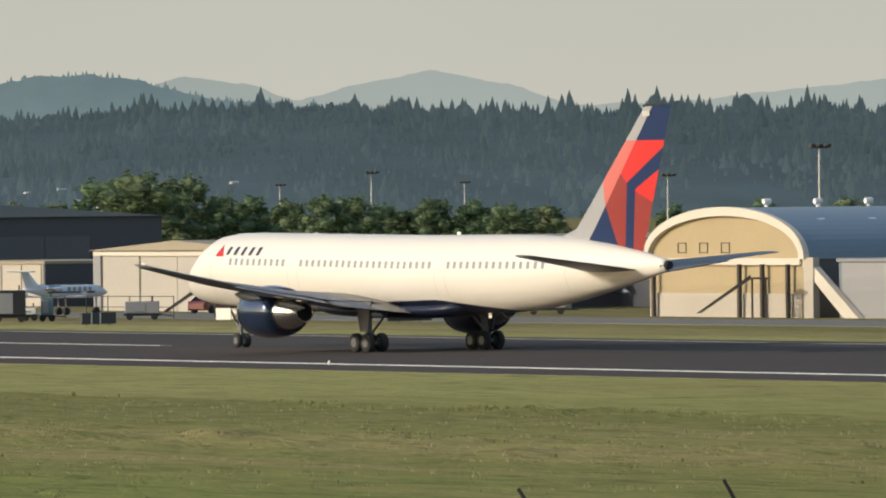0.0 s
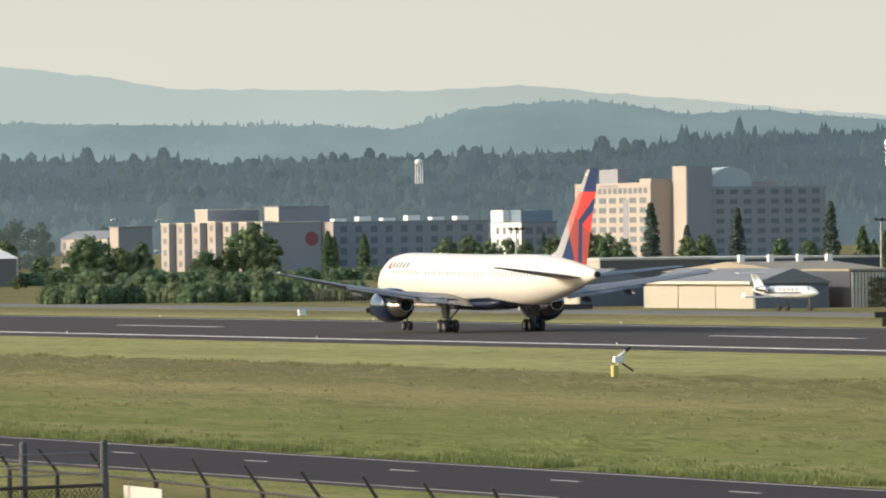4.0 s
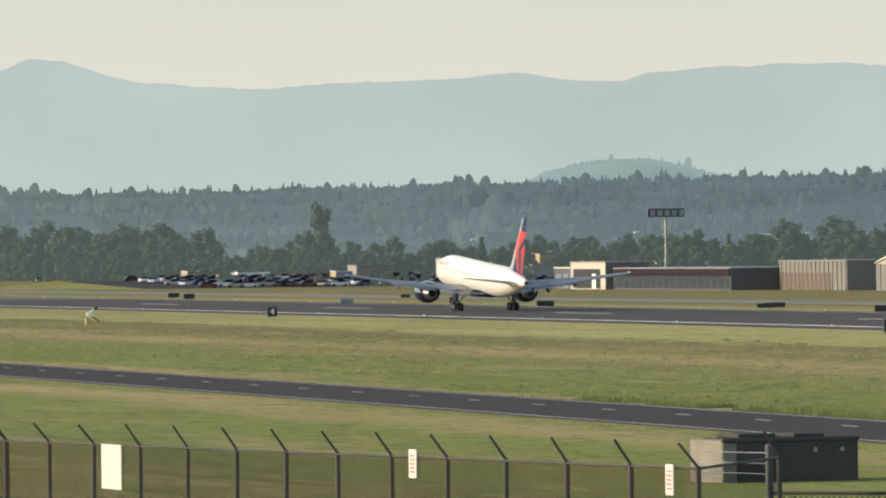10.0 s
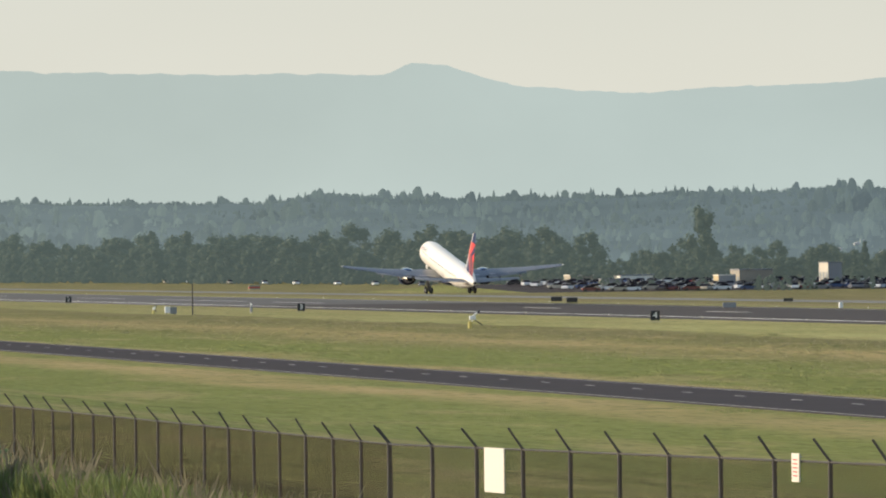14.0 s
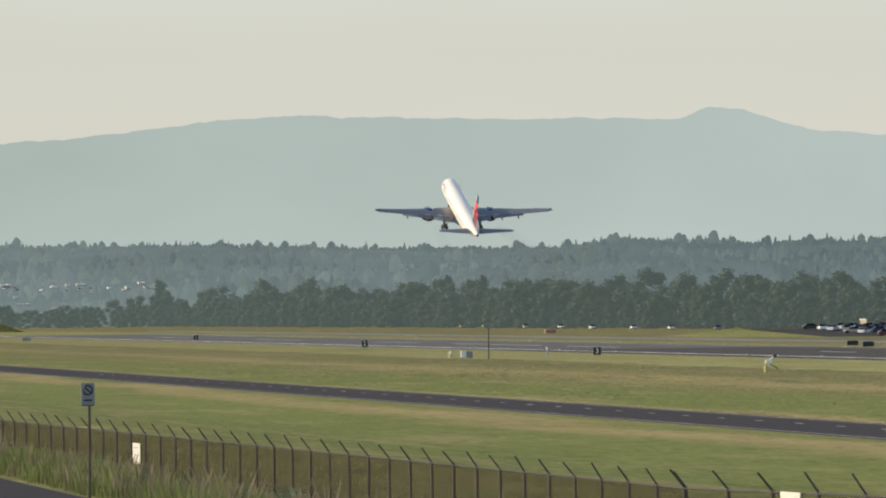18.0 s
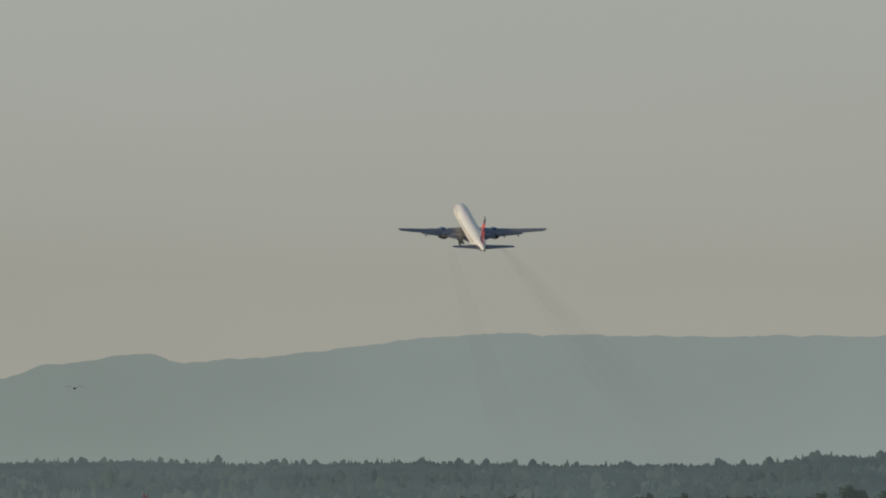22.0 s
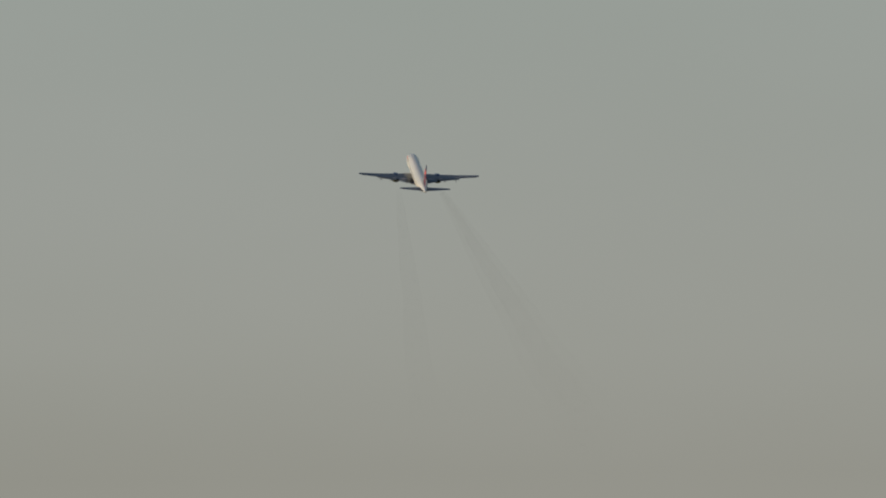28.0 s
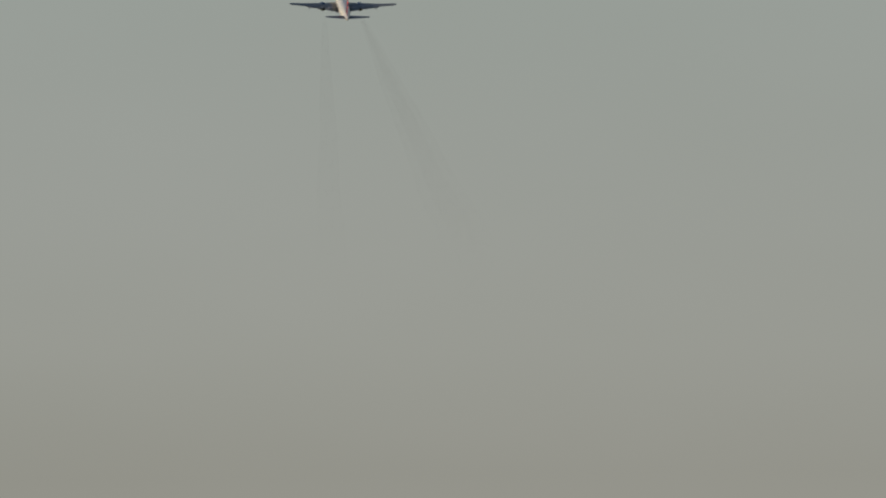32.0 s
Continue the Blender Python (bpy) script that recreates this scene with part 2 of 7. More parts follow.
def turf(x, y):
    """Humps of coarse, unevenly grown grass; the mown strip by the runway and the road's verges stay smooth."""
    if 20 < x < 66:
        return 0.12 * noise.noise((x * 0.25, y * 0.08, 0))
    rough = min(1.0, max(0.0, min((x - 101) / 4, (170.5 - x) / 1.2)))
    if not rough or not 185 < y < 1180:
        return 0.0
    patch = max(0.0, 0.35 + noise.noise((x * 0.06, y * 0.03, 3)))
    hump = 1.3 * max(0.0, noise.noise((x * 0.36, y * 0.3, 7))) + 0.5 * max(0.0, noise.noise((x * 1.4, y * 1.1, 2)))
    edge = 0.14 * max(0.0, 1 - abs(x - 168.5) / 2.5) * (0.6 + noise.noise((x * 0.3, y * 0.2, 5)))
    return rough * (0.34 * patch * hump) + max(0.0, edge) * min(1.0, (170.5 - x) if x > 169.5 else 1.0)


def ground():
    xs = [-5000, -1500, -300, -50] + [k * 1.5 for k in range(0, 46)] + [75, 90, 100] + [101 + k * 0.85 for k in range(83)] + [180, 200, 230, 260, 290, 330, 400, 600, 1000, 2000, 3500, 5200]
    ys = [-3000, -800, -100] + list(range(0, 185, 12)) + [185 + k * 0.9 for k in range(440)] + [582 + k * 2 for k in range(300)] + [1200, 1300, 1700, 2200, 3000, 4000, 5200]
    vs = [(x, y, height(x) + turf(x, y)) for y in ys for x in xs]
    w = len(xs)
    fs = [(j * w + i, j * w + i + 1, (j + 1) * w + i + 1, (j + 1) * w + i) for j in range(len(ys) - 1) for i in range(w - 1)]
    stuff("ground", vs, fs, M["grass"], "airfield grass, green with dry yellow bands", "ground", "structure")


ground()


def slab(name, x0, x1, y0, y1, z, material, label, cat):
    ob = part(name, box(x0, x1, y0, y1, z - 0.3, z), material)
    return tagged(ob, label, cat, kind="structure")


slab("runway", RUN - 30, RUN + 26, -700, 1420, 0.03, M["asphalt"], "dark asphalt runway, worn and tyre-marked", "runway")
# Far stretch greyed in colour for haze and grazing sky reflection.
slab("runway_end", RUN - 30, RUN + 26, 1420, 2560, 0.03, M["hazed_asphalt"], "asphalt toward the runway end, greyed for haze and sky sheen", "runway")
slab("taxiway", 292, 306, -700, 2900, 0.03, M["taxi"], "worn grey taxiway beyond the runway", "taxiway")
slab("perimeter_road", 88.0, 99.5, -400, 2000, 0.035, M["road"], "dark asphalt perimeter road", "road")
slab("public_road", 9.5, 19.5, -480, 900, 3.12, M["road"], "asphalt public road on the bank", "road")
for x, w, n0, n1, paint in ((RUN - 22.4, 0.9, -700, 2550, "line"), (RUN + 22.4, 0.5, -700, 2550, "oldline")):
    tagged(part("runway_edge_line", box(x - w / 2, x + w / 2, n0, n1, 0.02, 0.05), M[paint]), "white painted runway edge line", "road marking", kind="structure")
for x in (88.7, 98.8):
    tagged(part("road_edge_line", box(x - 0.06, x + 0.06, -400, 2000, 0.02, 0.05), M["oldline"]), "thin white road edge line", "road marking", kind="structure")


def dashes(name, x, w, y0, y1, step, length, z, label, group, paint):
    first = None
    y = y0
    while y < y1:
        if first is None:
            first = part(name, box(-w / 2, w / 2, 0, length, -0.03, 0.0), paint)
            tagged(first, label, "road marking", group, "structure")
            first.location = (x, y, z)
        else:
            o = new(name, first.data)
            tagged(o, label, "road marking", group, "structure")
            o.location = (x, y, z)
        y += step


dashes("runway_centre_dash", RUN, 0.8, -21.5, 1300, 140.0, 27.5, 0.055, "white runway centre line dash", "runway centre dashes", M["dashline"])
for y0, length in ((1470, 58), (1563, 120), (1739, 74), (1950, 90), (2200, 90)):
    dashes("runway_centre_dash", RUN, 0.9, y0, y0 + 1, 9.0, length, 0.055, "white runway marking near the runway end", "runway end markings", M["dashline"])
dashes("road_dash", 95.0, 0.15, 108.0, 1000, 14.75, 2.4, 0.055, "worn white road centre dash", "road centre dashes", M["oldline"])

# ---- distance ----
# Haze is put into these emitted hill tones, paler toward the west.
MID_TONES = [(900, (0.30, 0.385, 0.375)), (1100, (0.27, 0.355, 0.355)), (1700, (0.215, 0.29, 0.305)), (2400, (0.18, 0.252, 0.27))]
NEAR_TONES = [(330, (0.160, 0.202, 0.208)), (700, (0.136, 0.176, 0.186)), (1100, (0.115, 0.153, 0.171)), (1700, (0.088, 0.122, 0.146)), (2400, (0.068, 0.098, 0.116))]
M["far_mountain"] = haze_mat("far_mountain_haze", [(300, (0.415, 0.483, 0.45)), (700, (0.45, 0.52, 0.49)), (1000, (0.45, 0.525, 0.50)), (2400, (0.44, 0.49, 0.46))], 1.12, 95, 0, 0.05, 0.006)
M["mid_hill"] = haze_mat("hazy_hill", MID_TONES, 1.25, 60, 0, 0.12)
M["near_hill"] = haze_mat("wooded_hill_haze", NEAR_TONES, 1.12, 30, 0, 0.12)

FAR = [(-2, 0.8), (1, 0.95), (3.05, 1.071), (3.4, 1.055), (3.64, 1.138), (4.38, 1.231), (4.62, 1.158), (5.33, 1.196), (6.3, 1.304), (6.77, 1.334), (8.15, 1.3), (9.53, 1.285), (9.69, 1.354), (9.93, 1.351), (10.12, 1.278), (10.42, 1.19), (11.28, 1.129), (11.76, 1.163), (12.65, 1.19), (13.04, 1.225), (13.83, 1.15), (13.99, 1.215), (14.46, 1.257), (15.4, 1.27), (16.39, 1.188), (17.53, 1.204), (18.32, 1.108), (18.71, 1.032), (20.48, 1.001), (21.15, 1.032), (22.25, 0.918), (23.69, 0.78), (26, 0.65), (29.8, 0.7), (30.61, 0.9), (31.0, 0.85), (31.39, 0.714), (31.75, 0.821), (32.34, 0.921), (32.93, 0.796), (33.32, 0.674), (34.22, 0.703), (35.47, 0.826), (38, 0.9), (42, 0.7)]
MID = [(12.5, 0.2), (13.34, 0.553), (13.66, 0.616), (13.97, 0.624), (14.25, 0.57), (14.5, 0.5), (15.1, 0.42), (15.7, 0.506), (16.29, 0.617), (16.88, 0.759), (17.48, 0.81), (18.51, 0.783), (19.81, 0.766), (20.28, 0.728), (20.75, 0.86), (21.31, 0.911), (21.78, 0.898), (22.33, 0.805), (22.73, 0.84), (23.91, 0.734), (24.61, 0.69), (25.09, 0.723), (25.61, 0.814), (26.43, 0.816), (26.78, 0.651), (27.96, 0.62), (28.55, 0.68), (29.14, 0.829), (29.55, 0.903), (29.9, 0.915), (30.21, 0.892), (30.49, 0.811), (30.8, 0.729), (31.16, 0.709), (31.63, 0.633), (32.06, 0.51), (34, 0.4), (40, 0.4)]
NEAR = [(-2, 0.45), (4.4, 0.468), (5.19, 0.42), (5.97, 0.44), (7.36, 0.395), (8.73, 0.39), (9.05, 0.44), (9.4, 0.43), (10.11, 0.395), (11.61, 0.42), (13.34, 0.45), (15.31, 0.475), (16.88, 0.49), (17.6, 0.52), (19.17, 0.485), (20.04, 0.51), (21.15, 0.52), (21.94, 0.55), (22.33, 0.62), (23.12, 0.65), (24.3, 0.655), (26.78, 0.63), (29.31, 0.575), (30.6, 0.64), (31.75, 0.65), (32.85, 0.575), (34.42, 0.61), (35.47, 0.57), (42, 0.55)]


def ridge(name, prof, d, depth, material, label, rough, step=0.05, foot=-8.0):
    """A long hill: its crest follows the profile, its near slope runs down to the valley."""
    az0, az1 = prof[0][0], prof[-1][0]
    n = int((az1 - az0) / step)
    vs, fs = [], []
    rows = 9
    for i in range(n + 1):
        az = az0 + (az1 - az0) * i / n
        el = np.interp(az, [p[0] for p in prof], [p[1] for p in prof])
        top = EYE + d * math.tan(radians(el)) + rough * noise.fractal((az * 6, d * 0.01, 0), 0.8, 2.0, 5)
        for k in range(rows):
            q = k / (rows - 2)
            if k == rows - 1:
                vs.append(bearing(az, d + depth * 0.5, foot))
            else:
                wob = depth * 0.12 * noise.noise((az * 1.3, q * 2.2, d * 0.01))
                vs.append(bearing(az, d - depth * (1 - q) + wob * (1 - q), foot + (top - foot) * (q ** 0.8)))
    for i in range(n):
        for k in range(rows - 1):
            fs.append((i * rows + k, (i + 1) * rows + k, (i + 1) * rows + k + 1, i * rows + k + 1))
    ob = stuff(name, vs, fs, material, label, "hill", "structure")
    for p in ob.data.polygons:
        p.use_smooth = True
    return ob




def sky_backdrop():
    """The hazy evening sky low over the hills: a plain curved sheet, paler toward the horizon."""
    m = bpy.data.materials.new("evening_haze")
    m.use_nodes = True
    n, l = m.node_tree.nodes, m.node_tree.links
    n.remove(n["Principled BSDF"])
    em = n.new("ShaderNodeEmission")
    co, sep, mr, ramp = n.new("ShaderNodeTexCoord"), n.new("ShaderNodeSeparateXYZ"), n.new("ShaderNodeMapRange"), n.new("ShaderNodeValToRGB")
    mr.inputs["From Min"].default_value, mr.inputs["From Max"].default_value = 60, 560
    cr = ramp.color_ramp
    cr.elements[0].position, cr.elements[0].color = 0.0, (0.715, 0.697, 0.603, 1)
    cr.elements[1].position, cr.elements[1].color = 1.0, (0.71, 0.80, 0.74, 1)
    for at, rgb in ((0.2, (0.672, 0.670, 0.588)), (0.35, (0.72, 0.735, 0.66)), (0.55, (0.73, 0.765, 0.70))):
        cr.elements.new(at).color = (*rgb, 1)
    mp, ns = n.new("ShaderNodeMapping"), n.new("ShaderNodeTexNoise")
    mp.inputs["Scale"].default_value = (0.002, 0.002, 0.006)
    ns.inputs["Scale"].default_value, ns.inputs["Detail"].default_value = 1.0, 3
    mix = n.new("ShaderNodeMix")
    mix.data_type, mix.blend_type = "RGBA", "SOFT_LIGHT"
    mix.inputs[0].default_value = 0.18
    l.new(co.outputs["Object"], sep.inputs[0]), l.new(sep.outputs[2], mr.inputs[0]), l.new(mr.outputs[0], ramp.inputs[0])
    l.new(co.outputs["Object"], mp.inputs[0]), l.new(mp.outputs[0], ns.inputs["Vector"])
    l.new(ramp.outputs[0], mix.inputs[6]), l.new(ns.outputs[0], mix.inputs[7])
    l.new(mix.outputs[2], em.inputs[0]), l.new(em.outputs[0], n["Material Output"].inputs[0])
    vs, fs = [], []
    for i in range(101):
        az = -14 + 66 * i / 100
        for z in (-60, 60, 200, 400, 700, 1200):
            vs.append(bearing(az, 4930, z))
    for i in range(100):
        for k in range(5):
            fs.append((i * 6 + k, (i + 1) * 6 + k, (i + 1) * 6 + k + 1, i * 6 + k + 1))
    stuff("backdrop_sky", vs, fs, m, "pale hazy evening sky", "sky", "structure")


sky_backdrop()
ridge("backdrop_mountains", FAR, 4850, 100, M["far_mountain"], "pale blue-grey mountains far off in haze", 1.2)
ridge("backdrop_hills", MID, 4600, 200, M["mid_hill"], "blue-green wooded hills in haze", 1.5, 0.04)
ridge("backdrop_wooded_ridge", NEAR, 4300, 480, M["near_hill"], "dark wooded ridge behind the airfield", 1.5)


# ---- airliner ----
M["white"] = mat("airliner_white", (0.72, 0.675, 0.585), 0.38, vary=0.03, scale=0.6, coat=0.3)
M["silverpaint"] = mat("fin_silver", (0.30, 0.295, 0.29), 0.5, vary=0.05)
M["salmon"] = mat("fin_light_red", (0.52, 0.12, 0.095), 0.45, vary=0.05)
M["navy"] = mat("airliner_navy", (0.009, 0.013, 0.032), 0.4, vary=0.1, coat=0.1, spec=0.3)
M["finnavy"] = mat("fin_navy", (0.016, 0.031, 0.085), 0.5, vary=0.08, spec=0.1)
M["red"] = mat("fin_red", (0.55, 0.02, 0.018), 0.4, vary=0.06, coat=0.06, spec=0.3)
M["darkred"] = mat("fin_dark_red", (0.24, 0.026, 0.022), 0.4, vary=0.06, coat=0.06, spec=0.3)
M["wing_grey"] = mat("wing_grey", (0.13, 0.135, 0.14), 0.4, vary=0.08, scale=1.5)
M["bare"] = mat("bare_metal", (0.6, 0.6, 0.6), 0.18, metal=1.0, vary=0.06)
M["nozzle"] = mat("nozzle_metal", (0.72, 0.69, 0.66), 0.2, metal=1.0, vary=0.1)
M["hub"] = mat("wheel_hub_alloy", (0.17, 0.165, 0.16), 0.45, metal=0.5, vary=0.15)
M["tyre"] = mat("tyre_rubber", (0.02, 0.02, 0.02), 0.85, vary=0.2, fine=40)
M["strut"] = mat("gear_grey", (0.13, 0.13, 0.13), 0.5, metal=0.2)
M["window"] = mat("cabin_window", (0.30, 0.30, 0.29), 0.2, vary=0.1)
M["blue"] = mat("nacelle_blue", (0.022, 0.042, 0.092), 0.14, vary=0.08, coat=1.0, metal=0.5)
M["seam"] = mat("panel_seam", (0.50, 0.47, 0.41), 0.5, vary=0.05)
M["dark"] = mat("black_recess", (0.008, 0.008, 0.009), 0.7, vary=0.1)
ZS = 0.94      # height scale of the airframe


def rise(aft):
    """The airframe stands slightly nose high."""
    return 0.26 * max(0.0, 1 - aft / 24)


def fus(aft):
    """Fuselage section at a distance aft of the nose: half width, bottom, top."""
    A = [0, 0.25, 0.7, 1.4, 2.4, 3.6, 5.0, 7.0, 30.0, 33.0, 36.0, 39.0, 42.0, 44.5, 46.9]
    W = [0.05, 0.45, 0.82, 1.2, 1.52, 1.74, 1.84, 1.88, 1.88, 1.85, 1.72, 1.44, 1.02, 0.6, 0.25]
    B = [3.30, 2.95, 2.70, 2.48, 2.33, 2.26, 2.22, 2.20, 2.20, 2.25, 2.5, 2.95, 3.5, 4.02, 4.55]
    T = [3.62, 4.1, 4.55, 5.05, 5.8, 6.33, 6.52, 6.58, 6.58, 6.58, 6.53, 6.38, 6.05, 5.66, 5.2]
    return np.interp(aft, A, W), np.interp(aft, A, B) + rise(aft), np.interp(aft, A, T) + rise(aft)


def airfoil(le, chord, thick, n=12):
    """Chordwise outline as (aft, up), leading edge first, over the top and back below."""
    up, lo = [], []
    for k in range(n + 1):
        x = 0.5 * (1 - math.cos(math.pi * k / n))
        t = 5 * thick * (0.2969 * math.sqrt(x) - 0.126 * x - 0.3516 * x * x + 0.2843 * x ** 3 - 0.1036 * x ** 4)
        up.append((le + x * chord, chord * (t + 0.02 * (1 - x) * x)))
        lo.append((le + x * chord, -chord * t * 0.8))
    return up + lo[-2:0:-1]


def surf(stations, side=1, vertical=False, bm=None, tilt=0.0):
    """A wing or tail surface. stations: span, leading edge aft, chord, height, thickness."""
    rings = []
    for s, le, c, z, t in stations:
        if vertical:
            rings.append([(u, 23.9 - a, s * ZS) for a, u in airfoil(le, c, t)])
        else:
            rings.append([(side * s, 23.9 - a, (z + u + tilt * (le + 0.45 * c - a)) * ZS) for a, u in airfoil(le, c, t)])
    return loft(rings, bm=bm)


def airliner():
    jet = empty("airliner", pose(0, 0, 0), "white twin-engined airliner with navy belly and red fin, taking off", "aeroplane")
    # fuselage
    n = 56
    rings = []
    afts = [0, .12, .25, .45, .7, 1, 1.4, 1.9, 2.4, 3, 3.6, 4.3, 5, 6, 7] + [8 + k for k in range(22)] + [30.5 + 0.5 * k for k in range(33)] + [46.9]
    for a in afts:
        w, b, t = fus(a)
        zc, h = (b + t) / 2, (t - b) / 2
        rings.append([(w * math.sin(k * math.tau / n), 23.9 - a + 0.09 * max(0.0, 5 - a), (zc + h * math.cos(k * math.tau / n)) * ZS) for k in range(n)])
    bm = loft(rings)
    sheer = [(11.0, 1.6), (15.0, 2.6), (27.0, 2.95), (34.5, 2.3), (47.5, 2.1)]
    for (a0, z0), (a1, z1) in zip(sheer, sheer[1:]):
        p, q = Vector((0, 23.9 - a0, z0 * ZS)), Vector((0, 23.9 - a1, z1 * ZS))
        geom = [f for f in bm.faces if a0 - 1.1 < 23.9 - f.calc_center_median().y < a1 + 1.1]
        geom += list({e for f in geom for e in f.edges}) + list({v for f in geom for v in f.verts})
        bmesh.ops.bisect_plane(bm, geom=geom, plane_co=p, plane_no=Vector((1, 0, 0)).cross(q - p))
    for f in bm.faces:
        c = f.calc_center_median()
        aft, z = 23.9 - c.y, c.z / ZS
        line = np.interp(aft, [p[0] for p in sheer], [p[1] for p in sheer])
        f.material_index = 1 if z < line and aft > 11 else 0
    body = part("fuselage", bm, [M["white"], M["navy"]], jet, "white fuselage with a navy belly", True)
    part("tail_cone_exhaust", rod((0, -22.7, 4.85 * ZS), (0, -23.2, 4.9 * ZS), 0.3, 0.22, 14), M["dark"], jet, "dark exhaust at the tail")
    # wing box fairing
    rings = []
    for k in range(13):
        a = 14.5 + k * 1.2
        s = math.sin(math.pi * min(1, max(0, k / 12))) ** 0.5
        rings.append([(x * (1.0 + 1.05 * s), 23.9 - a, (2.35 + z - 0.32 * s) * ZS) for x, z in ((-1.0, 0.45), (-1.05, 0.1), (-0.7, -0.12), (0, -0.2), (0.7, -0.12), (1.05, 0.1), (1.0, 0.45), (0, 0.6))])
    part("wing_fairing", loft(rings), M["navy"], jet, "navy belly fairing", True)
    # wings, tail
    for side, word in ((-1, "left"), (1, "right")):
        wing = part("wing", surf([(1.2, 15.2, 8.6, 2.65, 0.12), (4.5, 16.9, 6.9, 2.98, 0.115), (6.4, 17.9, 5.7, 3.2, 0.11), (12.0, 20.95, 3.8, 3.95, 0.105), (17.8, 24.2, 2.1, 4.95, 0.10), (18.55, 24.85, 1.5, 5.12, 0.09)], side, tilt=0.045), M["wing_grey"], jet, "grey swept wing", True)
        part("leading_edge", surf([(3.0, 16.0, 0.75, 2.84, 0.3), (6.4, 17.75, 0.62, 3.22, 0.3), (12.0, 20.82, 0.45, 3.97, 0.28), (17.8, 24.12, 0.26, 4.96, 0.28)], side), M["bare"], wing, "bright metal leading edge", True)
        for s0, s1, l0, l1, c0, c1, z0, z1 in ((2.1, 6.0, 23.7, 23.3, 2.1, 1.6, 2.36, 2.8), (6.5, 12.6, 23.2, 24.6, 1.4, 1.0, 2.9, 3.84)):
            part("flap", surf([(s0, l0, c0, z0, 0.12), (s1, l1, c1, z1, 0.12)], side, tilt=0.16), M["wing_grey"], wing, "extended trailing edge flap", True)
        # Metal strip added to draw the bright highlight along the rear edge.
        part("trailing_edge", surf([(12.8, 24.45, 0.42, 3.98, 0.14), (17.8, 26.1, 0.3, 4.86, 0.14)], side, tilt=0.08), M["bare"], wing, "bright strip drawn for the glint along the aileron edge", True)
        for s0, s1, l0, l1, z0, z1 in ((2.3, 5.9, 22.2, 22.1, 2.86, 3.14), (6.7, 9.4, 22.25, 22.9, 3.25, 3.58), (9.6, 12.4, 22.95, 23.65, 3.62, 3.96)):
            part("spoiler", surf([(s0, l0, 1.1, z0, 0.06), (s1, l1, 0.8, z1, 0.06)], side, tilt=0.1), M["silverpaint"], wing, "pale spoiler panel", True)
        for s, a, z in ((3.7, 22.8, 2.55), (8.3, 22.4, 3.05), (11.6, 23.4, 3.62)):
            ring = []
            for k, r in ((0, .05), (.2, .2), (.5, .26), (.8, .18), (1, .03)):
                ring.append([(side * s + r * 0.7 * math.cos(q * math.tau / 8), 23.9 - a - 2.6 * k, (z - 0.22 - 0.25 * k) * ZS + r * math.sin(q * math.tau / 8)) for q in range(8)])
            part("flap_fairing", loft(ring), M["wing_grey"], wing, "", True)
        part("wingtip_light", rod((side * 18.45, -1.6, 5.17 * ZS), (side * 18.62, -2.3, 5.19 * ZS), 0.08, 0.04), M["white"], wing)
        part("tailplane", surf([(0.4, 40.0, 4.8, 4.62, 0.1), (1.6, 40.8, 4.25, 4.76, 0.1), (7.4, 44.2, 1.8, 5.46, 0.09), (7.7, 44.5, 1.35, 5.49, 0.08)], side), M["wing_grey"], jet, "grey tailplane", True)
        # engine
        x, zc = side * 6.45, 2.32
        eng = part("engine", loft([[(x + r * math.cos(k * math.tau / 40), 23.9 - a, (zc + r * 0.98 * math.sin(k * math.tau / 40)) * ZS) for k in range(40)] for a, r in ((17.45, 1.05), (17.25, 1.2), (17.2, 1.28), (17.3, 1.37), (17.7, 1.48), (18.4, 1.55), (19.2, 1.53), (19.9, 1.42), (20.35, 1.28))]), M["blue"], jet, "glossy navy engine nacelle", True)
        part("intake_lip", loft([[(x + r * math.cos(k * math.tau / 40), 23.9 - a, (zc + r * 0.98 * math.sin(k * math.tau / 40)) * ZS) for k in range(40)] for a, r in ((17.5, 1.03), (17.23, 1.19), (17.16, 1.28), (17.26, 1.38), (17.5, 1.45))], caps=False), M["bare"], eng, "bright metal intake lip", True)
        part("core_nozzle", loft([[(x + r * math.cos(k * math.tau / 32), 23.9 - a, (zc - 0.02 + r * math.sin(k * math.tau / 32)) * ZS) for k in range(32)] for a, r in ((19.6, 1.22), (20.2, 1.12), (20.8, 0.92), (21.4, 0.7), (22.0, 0.55), (21.98, 0.47), (21.3, 0.47))]), M["nozzle"], eng, "polished metal core nozzle", True)
        part("exhaust_plug", rod((x, 23.9 - 21.4, (zc - 0.02) * ZS), (x, 23.9 - 21.95, (zc - 0.02) * ZS), 0.46, 0.45, 24), M["dark"], eng, "dark exhaust opening")
        part("pylon", loft([[(x - 0.22, 23.9 - a, z0 * ZS), (x + 0.22, 23.9 - a, z0 * ZS), (x + 0.2, 23.9 - a, z1 * ZS), (x - 0.2, 23.9 - a, z1 * ZS)] for a, z0, z1 in ((17.2, 3.5, 3.62), (18.4, 3.4, 3.85), (20.2, 2.9, 3.5), (22.0, 2.9, 3.2))]), M["white"], eng, "white engine pylon")
        # cabin windows and doors
        first = None
